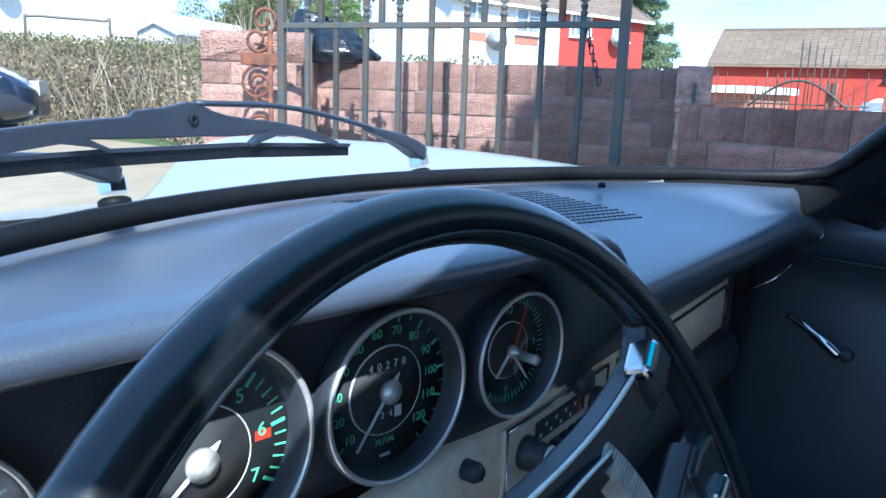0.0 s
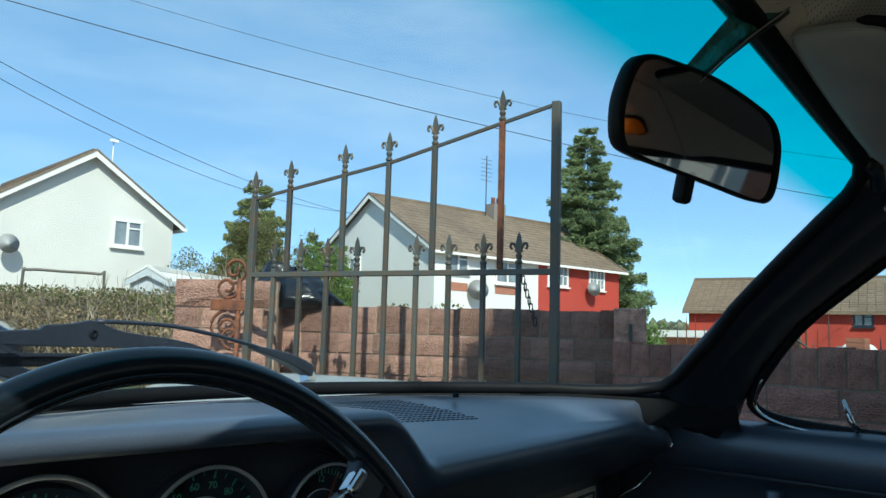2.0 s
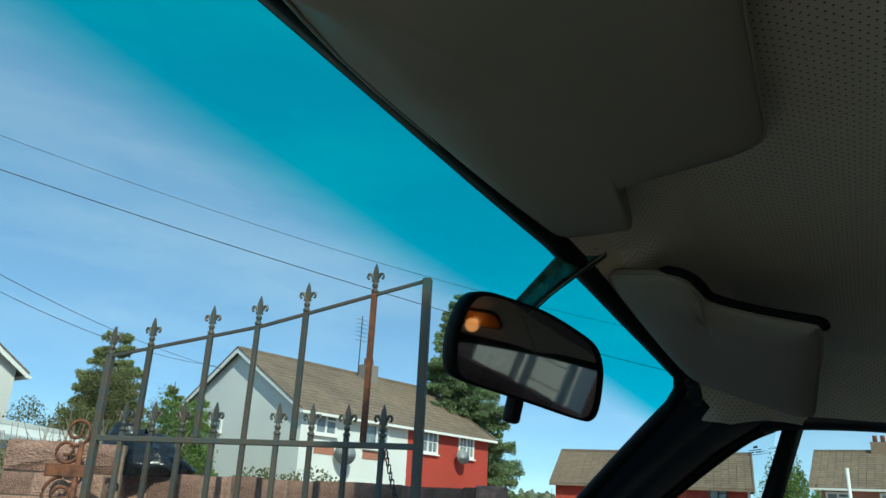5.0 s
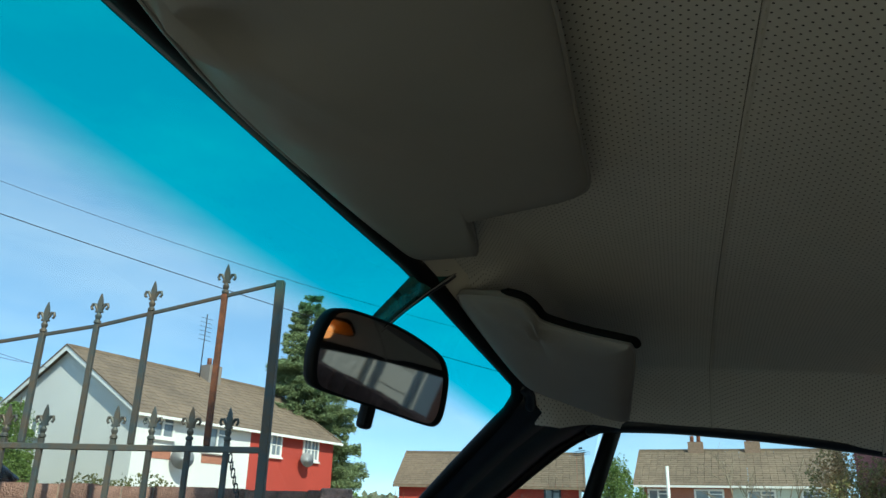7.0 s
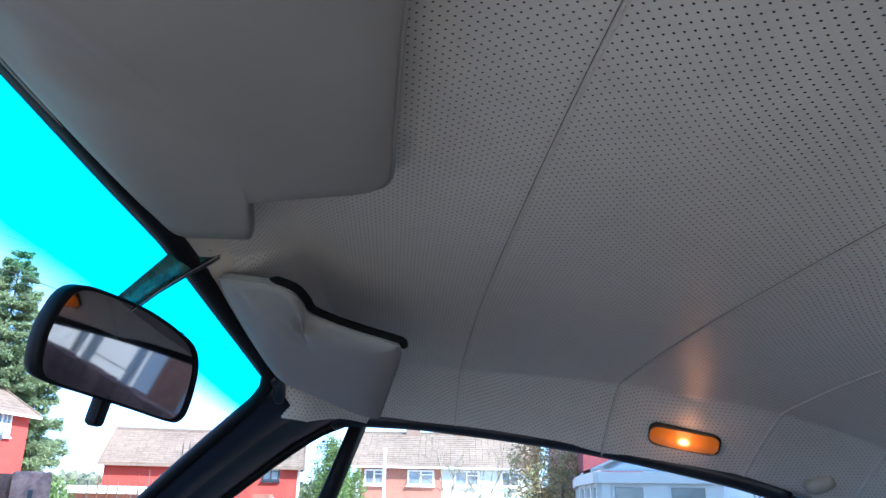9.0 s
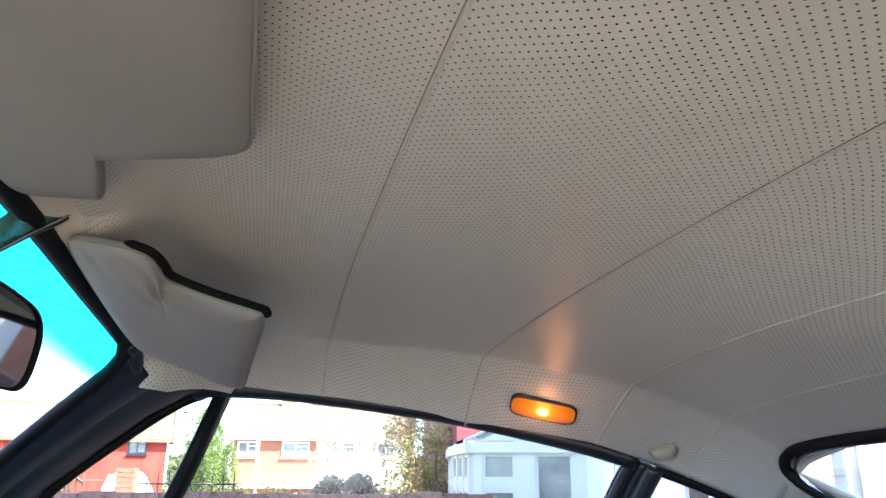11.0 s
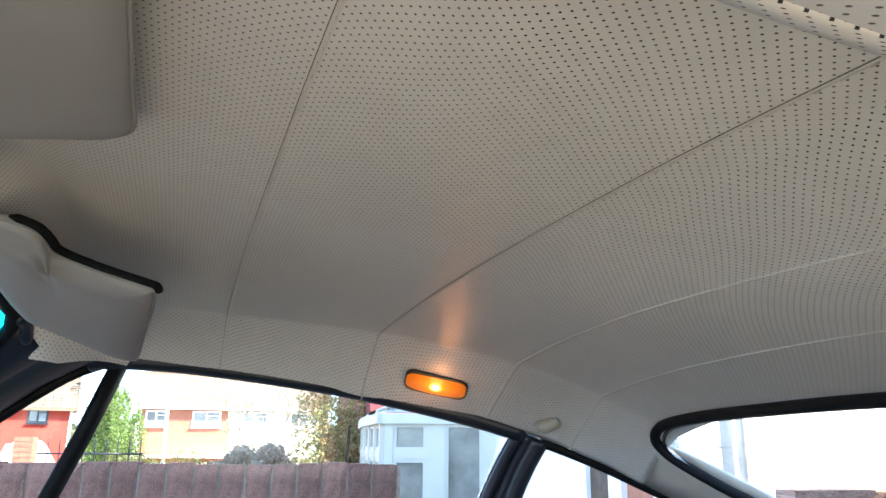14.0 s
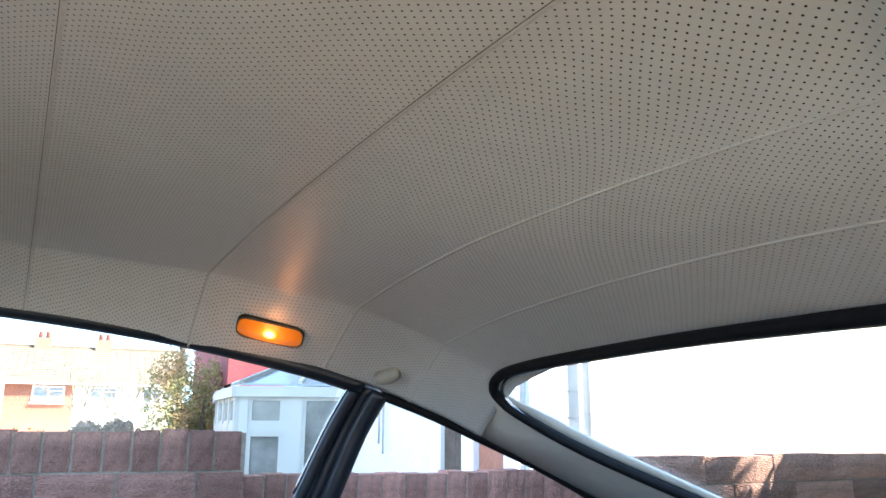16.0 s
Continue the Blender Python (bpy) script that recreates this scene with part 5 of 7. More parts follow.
# the driver's door stands wide open
DM = Matrix.Translation((-0.55, 0.28, 0)) @ Matrix.Rotation(radians(-68), 4, 'Z') @ Matrix.Translation((0.55, -0.28, 0))
driver_door = thick(sheet("driver_door", [[DM @ Vector((-0.545 - 0.01 * s_, y, z)) for s_, z in ((1.0, 0.850), (0.0, 0.845), (0.0, 0.60), (0.0, 0.25))] for y in (0.27, 0.0, -0.5, -0.93)], M_DOOR, car, "black vinyl driver's door panel, wide open"), 0.004)
thick(sheet("door_skin", [[DM @ Vector((-0.562 - 0.10 * s_, y, z)) for s_, z in ((0.0, 0.848), (0.9, 0.79), (1.3, 0.60), (1.0, 0.27))] for y in (0.27, -0.3, -0.93)], M_BODY, driver_door, "pale painted outer door skin"), 0.004)
part("door_sill", *box_data((-0.66, -0.95, 0.20), (-0.52, 0.30, 0.30)), M_BODY, car, "pale painted door sill")
thick(sheet("side_panel", [[Vector((-0.56 - 0.10 * s_, y, z)) for s_, z in ((0.0, 0.848), (0.9, 0.79), (1.3, 0.60), (1.0, 0.25))] for y in (-0.95, -1.2, -1.5)], M_BODY, car, "pale painted outer side panel"), 0.004)

# road wheels
for x, y in ((0.68, 1.25), (-0.58, 1.25), (0.68, -0.96), (-0.58, -0.96)):
    tyre = lathe("road_wheel", [(0.19, -0.08), (0.29, -0.08), (0.31, -0.05), (0.31, 0.05), (0.29, 0.08), (0.19, 0.08)], M_TYRE, car, pose(x, y, 0.31, 0, 90, 0), 28, "black tyre on a steel wheel")
    lathe("wheel_disc", [(0.19, -0.05), (0.19, 0.06), (0.10, 0.05), (0.0, 0.07)], M_SATIN, tyre, pose(x, y, 0.31, 0, 90 if x > 0 else -90, 0), 20)

# scuttle, bonnet and wings
rows = []
for i in range(31):
    x = -0.62 + 1.34 * i / 30
    base = screen_base(max(min(x, 0.56), -0.52))
    row = []
    for j in range(25):
        t = j / 24
        y = base.y + 0.012 + (2.0 - base.y) * t
        crown = 0.885 - 0.15 * t - 0.16 * t * t - 0.03 * abs(x - CX) * (1 - t)
        wing = math.exp(-((abs(x - CX) - 0.56) / 0.13) ** 2)
        wz = lerp_table([(0.0, 0.0), (0.12, 0.02), (0.3, 0.072), (0.55, 0.135), (0.8, 0.20), (0.93, 0.19), (1.0, 0.10)], t)[0]
        edge = 0.10 * max(abs(x - CX) - 0.60, 0) / 0.07
        row.append(Vector((x, y, crown + wing * wz - edge * 0.6)))
    rows.append(row)
thick(sheet("bonnet", rows, M_BODY, car, "pale painted bonnet and front wings"), 0.003)


# wipers
def wiper(piv, tip, mid, label="black windscreen wiper parked on the glass"):
    w = tube("wiper", smooth_path([piv, Vector(piv).lerp(Vector(mid), 0.5) + Vector((0, 0, 0.004)), mid, Vector(mid).lerp(Vector(tip), 0.5) + Vector((0, 0, 0.006)), Vector(tip)], 5), 0.0034, M_WIPER, car, 8, flat=0.7, label=label)
    v_, f_ = tube_data(smooth_path([piv, Vector(piv).lerp(Vector(mid), 0.35) + Vector((0, 0, 0.004)), Vector(piv).lerp(Vector(mid), 0.85)], 4), [0.012, 0.014, 0.014, 0.013, 0.012, 0.010, 0.008, 0.006, 0.004], 4, False, 0.8)
    bevel(outward(part("wiper_arm_base", v_, f_, M_WIPER, w)), 0.002)
    lathe("wiper_nut", [(0.012, 0.0), (0.012, 0.010), (0.008, 0.017), (0, 0.017)], M_CHROME, w, Matrix.Translation(piv) @ pose(0.0, 0.0, -0.014, -18, 0, 0), 6, smooth=False)
    lathe("wiper_grommet", [(0.013, -0.006), (0.013, 0.002), (0.010, 0.004), (0, 0.004)], M_RUBBER, w, Matrix.Translation(piv) @ pose(0.0, 0.0, -0.022, -18, 0, 0), 20)
    return w


BLADE = [(-0.52, 0.088), (-0.45, 0.130), (-0.353, 0.186), (-0.25, 0.222), (-0.15, 0.246), (-0.03, 0.262)]


def on_blade(x, z, off=0.0):
    return Vector((x, lerp_table(BLADE, x)[0] + off, z))


def flat_strip(name, outline, depth, w, mat, label=""):
    """A flat pressed strip standing along the blade: (x, lower z, upper z) at each step."""
    v_ = []
    for x, lo, hi in outline:
        for off, z in ((0, lo), (depth, lo), (depth, hi), (0, hi)):
            v_.append(on_blade(x, z, off))
    n_ = len(outline)
    return outward(part(name, v_, grid_faces(n_, 4, True) + [(3, 2, 1, 0), tuple(range(4 * n_ - 4, 4 * n_))], mat, w, label))


w1 = wiper(Vector((0.127, 0.335, 0.925)), Vector((-0.205, 0.228, 0.983)), Vector((-0.030, 0.262, 0.966)))
flat_strip("wiper_blade", [(-0.52, 0.938, 0.950), (-0.40, 0.940, 0.952), (-0.28, 0.940, 0.952), (-0.16, 0.939, 0.951), (-0.034, 0.935, 0.946)], 0.004, w1, M_RUBBER, "black rubber wiper blade")
flat_strip("blade_spine", [(-0.52, 0.9475, 0.9505), (-0.40, 0.9495, 0.9525), (-0.28, 0.9495, 0.9525), (-0.16, 0.9485, 0.9515), (-0.034, 0.9435, 0.9465)], -0.003, w1, M_WIPER)
bevel(flat_strip("blade_bridge", [(-0.362, 0.957, 0.963), (-0.352, 0.9595, 0.968), (-0.315, 0.9635, 0.971), (-0.295, 0.9595, 0.9722), (-0.262, 0.9585, 0.974), (-0.257, 0.9583, 0.978), (-0.232, 0.958, 0.980), (-0.212, 0.958, 0.984), (-0.203, 0.958, 0.983), (-0.188, 0.9575, 0.977), (-0.174, 0.957, 0.9735), (-0.150, 0.9575, 0.9705), (-0.124, 0.962, 0.968), (-0.100, 0.9585, 0.964)], -0.007, w1, M_WIPER, "dark metal wiper bridge"), 0.0012)
flat_strip("blade_claw", [(-0.420, 0.950, 0.952), (-0.395, 0.951, 0.959), (-0.352, 0.954, 0.967), (-0.315, 0.958, 0.966), (-0.295, 0.955, 0.960), (-0.279, 0.951, 0.953)], -0.010, w1, M_WIPER)
flat_strip("blade_claw", [(-0.152, 0.949, 0.951), (-0.144, 0.951, 0.957), (-0.124, 0.957, 0.964), (-0.100, 0.955, 0.9635), (-0.075, 0.950, 0.957), (-0.054, 0.946, 0.949)], -0.009, w1, M_WIPER)
for x, z, r in ((-0.2085, 0.9705, 0.0042),):
    lathe("bridge_rivet", [(r, -0.001), (r, 0.0015), (r * 0.6, 0.0018), (r * 0.55, 0.0004), (0, 0.0004)], M_RUBBER, w1, Matrix.Translation(on_blade(x, z, -0.0075)) @ pose(0, 0, 0, 90, 0, 20), 14)
w1.location += Vector((-0.007, 0, 0.006))
w2 = wiper(Vector((-0.247, 0.300, 0.921)), Vector((-0.50, 0.13, 0.962)), Vector((-0.370, 0.225, 0.950)))
w2.location += Vector((0, 0, 0.008))


# ---- ground ----
def ground_z(x, y):
    return -0.75 * smoothstep(2.6, 4.0, x) * (1 - smoothstep(3.0, 5.0, y)) - 0.7 * smoothstep(8, 26, x)


rows = []
gx = [-400, -150, -60, -25, -10, -4, -1, 0.5, 1.6, 2.4, 2.7, 3.2, 3.6, 4.2, 6, 9, 13, 18, 25, 40, 70, 150, 400]
gy = [-400, -150, -60, -25, -12, -6, -3, -1, 1, 2.6, 3.2, 4, 5, 6.5, 9, 13, 18, 25, 40, 70, 150, 400]
tagged(sheet("ground", [[Vector((x, y, ground_z(x, y))) for y in gy] for x in gx], M_GROUND), "pale concrete drive and open ground", "ground", "", "structure")

# ---- block walls ----
BLOCK_MESH = []
for k in range(6):
    rnd = random.Random(40 + k)
    v, nx, nz = [], 5, 4
    for j in range(nz):
        for i in range(nx):
            edge = i in (0, nx - 1) or j in (0, nz - 1)
            y = 0.0 if edge else -0.004 - 0.005 * rnd.random()
            v.append((i / (nx - 1) + (0 if edge else rnd.uniform(-0.05, 0.05)), y, j / (nz - 1) + (0 if edge else rnd.uniform(-0.08, 0.08))))
    f = [(j * nx + i, j * nx + i + 1, (j + 1) * nx + i + 1, (j + 1) * nx + i) for j in range(nz - 1) for i in range(nx - 1)]
    b = len(v)
    v += [(0, 0.09, 0), (1, 0.09, 0), (1, 0.09, 1), (0, 0.09, 1)]
    c = (0, nx - 1, nx * nz - 1, nx * (nz - 1))
    f += [(c[3], *range(nx * (nz - 1) + 1, nx * nz), b + 2, b + 3), (*range(nx - 1, -1, -1), b, b + 1), tuple([*range(0, nx * nz, nx)][::-1]) + (b,) + (b + 3,), tuple(range(nx - 1, nx * nz, nx)) + (b + 2, b + 1)]
    f[-2] = (b, *range(0, nx * nz, nx), b + 3)
    me = bpy.data.meshes.new("block")
    me.from_pydata(v, [], f)
    me.materials.append(M_BLOCK)
    me.update()
    bm = bmesh.new()
    bm.from_mesh(me)
    bmesh.ops.recalc_face_normals(bm, faces=bm.faces)
    bm.to_mesh(me)
    bm.free()
    BLOCK_MESH.append(me)


def block_wall(name, label, a, b, top, base, depth, course, unit, cap_unit, seed, mat, kind="structure"):
    """A wall of split-faced blocks from a to b (plan points), facing to the right of a->b; a row of upright blocks on top."""
    a, b = Vector((*a, 0)), Vector((*b, 0))
    along = (b - a).normalized()
    face = Vector((along.y, -along.x, 0))
    length = (b - a).length
    m = Matrix((along, -face, Vector((0, 0, 1)))).transposed().to_4x4()
    m.translation = a
    core = part(name, *box_data((0.004, 0.006, base), (length - 0.004, depth, top - 0.006), m), M_PINKMORTAR)
    tagged(core, label, "wall", "", kind)
    rnd = random.Random(seed)
    joint = 0.0075
    z, row = top, 0
    while z > base + 0.02:
        h = course if row == 0 else course * 0.74
        u_len = cap_unit if row == 0 else unit
        x = 0.0 if row == 0 else -(0.5 if row % 2 else 0.12) * u_len
        while x < length - 0.01:
            w = u_len * rnd.uniform(0.94, 1.06)
            x0, x1 = max(x, 0), min(x + w, length)
            if x1 - x0 > 0.03:
                ob = new("block", BLOCK_MESH[rnd.randrange(6)])
                ob.parent = core
                if mat is not M_BLOCK:
                    ob.material_slots[0].link = 'OBJECT'
                    ob.material_slots[0].material = mat
                ob.matrix_basis = m @ Matrix.Translation((x0, rnd.uniform(-0.003, 0.003), z - h + joint)) @ Matrix.Diagonal((x1 - x0 - joint, 1.0 if row else (depth + 0.008) / 0.09, h - joint + (rnd.uniform(-0.004, 0.006) if row == 0 else 0), 1))
            x += w
        z -= h
        row += 1
    return core


block_wall("garden_wall_1", "tall wall of pinkish split-faced blocks behind the gate", (1.36, 3.10), (2.385, 1.255), 1.115, 0.0, 0.11, 0.128, 0.185, 0.128, 1, M_BLOCK)
block_wall("gate_pier", "block gate pier with rusty scrollwork beside it", (1.20, 2.93), (1.52, 2.55), 1.225, 0.0, 0.33, 0.135, 0.30, 0.34, 2, M_BLOCK)
block_wall("garden_wall_2", "low wall of dark reddish split-faced blocks along the drive", (2.0, 1.03), (2.0, -1.0), 0.980, 0.0, 0.10, 0.124, 0.215, 0.080, 3, M_SHADEBLOCK)
block_wall("garden_wall_3", "lower wall of reddish split-faced blocks along the drive", (2.10, -1.0), (2.10, -2.75), 0.835, 0.0, 0.10, 0.124, 0.215, 0.080, 4, M_SHADEBLOCK)
block_wall("garden_wall_4", "long grey-capped block wall beside the white house", (2.45, -2.75), (2.75, -7.5), 0.865, 0.0, 0.12, 0.132, 0.40, 0.42, 5, M_BLOCK)
ew = Matrix.Translation((2.385, 1.255, 0)) @ pose(0, 0, 0, 0, 0, math.degrees(math.atan2(1.255 - 3.10, 2.385 - 1.36)))
flat = part("end_post", *box_data((-0.010, -0.014, 0.945), (0.125, 0.112, 1.128), ew), M_BLOCK)
bevel(tagged(flat, "smooth concrete end block of the tall wall", "wall post", "", "structure"), 0.006)
part("bolt_plate", *box_data((0.052, -0.021, 0.985), (0.068, -0.0135, 1.060), ew), M_IRON, flat, "rusty bolt plate")
low_end = part("wall_end", *box_data((-0.002, -0.008, 0.0), (0.125, 0.11, 0.942), ew), M_BLOCK)
bevel(tagged(low_end, "rough block end of the tall wall", "wall post", "", "structure"), 0.006)

# ---- iron gate ----
GA, GB = Vector((1.305, 2.445, 0)), Vector((1.775, 1.135, 0))
gate_dir = (GB - GA).normalized()
gate_side = Vector((gate_dir.y, -gate_dir.x, 0))
G_LEN = (GB - GA).length
GM = Matrix((gate_dir, -gate_side, Vector((0, 0, 1)))).transposed().to_4x4()
GM.translation = GA
gate = thing("iron_gate", "weathered black iron gate with fleur-de-lis finials, standing open", "gate", tuple(GA))
GI = Matrix.Translation(-GA)


def top_bar_z(u):
    """Height of the rising top bar along the gate."""
    return 1.573 + 0.118 * (u / 0.687) if u < 0.687 else 1.691 + 0.170 * (u - 0.687) / 0.68


def finial_data(m):
    bits = [lathe_data([(0.009, 0.0), (0.014, 0.004), (0.014, 0.012), (0.008, 0.018), (0.012, 0.028), (0.013, 0.034), (0.008, 0.042), (0.006, 0.05)], 10, m)]
    leaf = [(0.0045, 0.048), (0.008, 0.064), (0.0115, 0.082), (0.0075, 0.102), (0.0, 0.124)]
    v = [m @ Vector((x, s * 0.004, z)) for s in (-1, 1) for x, z in [(-a, b) for a, b in leaf[:-1]] + [leaf[-1]] + list(reversed(leaf[:-1]))]
    n_ = len(v) // 2
    bits.append((v, [tuple(range(n_)), tuple(reversed(range(n_, 2 * n_)))] + [(i, (i + 1) % n_, n_ + (i + 1) % n_, n_ + i) for i in range(n_)]))
    for s in (-1, 1):
        bits.append(tube_data([m @ Vector((s * x, 0, z)) for x, z in ((0.004, 0.046), (0.012, 0.064), (0.021, 0.080), (0.030, 0.080), (0.034, 0.068), (0.030, 0.059), (0.025, 0.062))], [0.004, 0.0055, 0.006, 0.0058, 0.0052, 0.0048, 0.004], 6, up=Vector((gate_side))))
    bits.append(box_data((-0.014, -0.007, 0.046), (0.014, 0.007, 0.054), m))
    return join(bits)


def picket(u, z0, z1, finial=True, mat=M_IRON, w=0.0095):
    p = part("picket", *box_data((u - w, -w, z0), (u + w, w, z1), GI @ GM), mat, gate)
    bevel(p, 0.002, 1)
    if finial:
        outward(part("finial", *finial_data(GI @ GM @ Matrix.Translation((u, 0, z1))), M_IRON, p, smooth=False))
    return p


for u in (0.125, 0.262, 0.398, 0.544, 0.82, 0.962, 1.108, 1.251):
    picket(u, 0.10, 1.262)
picket(0.679, 0.10, top_bar_z(0.679) + 0.008)
for u, mat in ((0.190, M_IRON), (0.467, M_IRON), (0.888, M_IRON), (1.175, M_RUST)):
    picket(u, 1.245, top_bar_z(u) + 0.008, True, mat, 0.0105)
picket(0.0, 0.04, top_bar_z(0) + 0.005, True, M_IRON, 0.014)
picket(G_LEN, 0.04, top_bar_z(G_LEN) + 0.008, False, M_IRON, 0.016)
P = 0.139
for name_, z0_, z1_ in (("low_rail", 1.233, 1.233), ("bottom_rail", 0.12, 0.12)):
    bevel(part(name_, *box_data((0, -0.012, z0_ - 0.011), (G_LEN, 0.012, z0_ + 0.011), GI @ GM), M_IRON, gate), 0.002, 1)
tube("top_rail", [GI @ GM @ Vector((G_LEN * i / 10, 0, top_bar_z(G_LEN * i / 10))) for i in range(11)], 0.0085, M_IRON, gate, 4, smooth=False)
links = []
for i in range(7):
    c_ = GI @ GM @ Vector((9 * P + 0.012 + 0.008 * i, 0.02, 1.205 - 0.026 * i))
    links.append(tube_data([c_ + Vector((0.010 * math.cos(2 * math.pi * k / 10) * (1 if i % 2 else 0.3), 0.010 * math.cos(2 * math.pi * k / 10) * (0.3 if i % 2 else 1), 0.017 * math.sin(2 * math.pi * k / 10))) for k in range(10)], 0.003, 5, True))
part("chain", *join(links), M_PAINTBLACK, gate, "black iron chain hanging from the gate")

# rusty scroll panel by the pier
scroll = thing("scroll_bracket", "rusty iron scrollwork bracket on the gate pier", "ironwork", (1.29, 2.60, 0))
SO = Matrix.Translation((1.275, 2.585, 0)) @ pose(0, 0, 0, 0, 0, -50)
SI = Matrix.Translation((-1.29, -2.60, 0))


def curl(cx, cz, r0, r1, a0, turns, sgn=1):
    return [SI @ SO @ Vector((cx + (r0 + (r1 - r0) * i / 28) * math.cos(radians(a0 + sgn * turns * 360 * i / 28)), 0, cz + (r0 + (r1 - r0) * i / 28) * math.sin(radians(a0 + sgn * turns * 360 * i / 28)))) for i in range(29)]


for cx_, cz_, r_, a_, s_ in ((0.03, 1.26, 0.062, 250, 1), (0.0, 1.18, 0.058, 20, -1), (0.0, 1.00, 0.075, 90, 1), (0.03, 0.955, 0.05, 270, -1), (0.0, 0.80, 0.070, 60, 1)):
    tube("scroll", curl(cx_, cz_, r_, r_ * 0.25, a_, 1.4, s_), 0.0075, M_RUST, scroll, 6)
bevel(part("plate", *box_data((-0.07, -0.012, 1.075), (0.09, 0.012, 1.125), SI @ SO), M_RUST, scroll), 0.003)
tube("upright", [SI @ SO @ Vector((0.055, 0, 0.0)), SI @ SO @ Vector((0.055, 0, 1.22))], 0.011, M_RUST, scroll, 6)

# black sack on the wall
rnd = random.Random(9)
v = []
for j in range(20):
    for i in range(48):
        a = 2 * math.pi * i / 48
        t = j / 19
        prof = max(1 - t ** 3.4, 0.03) ** 0.6 * (1 + 0.10 * math.sin(math.pi * min(t * 1.6, 1)))
        wob = 1 + 0.16 * noise.noise(Vector((math.cos(a) * 1.6, math.sin(a) * 1.6, t * 2.2))) + 0.13 * noise.noise(Vector((math.cos(a) * 4, math.sin(a) * 4, t * 3))) + 0.05 * abs(noise.noise(Vector((math.cos(a) * 11, math.sin(a) * 11, t * 6))))
        x, y = 0.168 * prof * wob * math.cos(a), 0.12 * prof * wob * math.sin(a)
        lift = 0.148 * t * (1.0 + 0.30 * math.cos(a) * prof) * (1 + 0.30 * noise.noise(Vector((2 * math.cos(a), 2 * math.sin(a), t * 3))))
        v.append(Vector((x, y, lift)))
sack = part("rubbish_sack", v, grid_faces(20, 48, True) + [tuple(reversed(range(48)))], M_BAG, smooth=True)
sack.matrix_basis = pose(1.69, 2.66, 1.10, 0, 0, 118) @ Matrix.Scale(1.28, 4)
tagged(sack, "shiny black plastic rubbish sack slumped on the wall", "sack")


# ---- houses ----
def window_unit(parent, m, w, h, lights=2, frame_mat=None, bars=False, t=0.06):
    """A casement window: frame with mullions, panes and sill; m puts x along the wall and -y outwards, origin low left."""
    fm = frame_mat or M_UPVC
    bits = [box_data((-0.03, -0.05, -0.03), (w + 0.03, 0.04, t)), box_data((-0.03, -0.05, h - t), (w + 0.03, 0.04, h + 0.03)), box_data((-0.03, -0.05, t), (t, 0.04, h - t)), box_data((w - t, -0.05, t), (w + 0.03, 0.04, h - t))]
    for k in range(1, lights):
        x = w * k / lights
        bits.append(box_data((x - t * 0.7, -0.05, t), (x + t * 0.7, 0.04, h - t)))
    if bars:
        bits.append(box_data((t, -0.045, h * 0.5 - 0.02), (w - t, 0.03, h * 0.5 + 0.02)))
        for k in range(lights):
            x = w * (k + 0.5) / lights
            bits.append(box_data((x - 0.018, -0.045, t), (x + 0.018, 0.03, h - t)))
    else:
        bits.append(box_data((w / lights, -0.048, h * 0.68), (w - t, 0.03, h * 0.68 + 0.05)))
    wo = part("window", *join([([m @ p for p in v_], f_) for v_, f_ in bits]), fm, parent, "white framed window")
    for k in range(lights):
        part("pane", *box_data((w * k / lights + t * 0.6, -0.012, t), (w * (k + 1) / lights - t * 0.6, 0.0, h - t), m), M_PANE, wo)
    part("window_sill", *box_data((-0.08, -0.12, -0.09), (w + 0.08, 0.04, -0.03), m), fm, wo)
    return wo


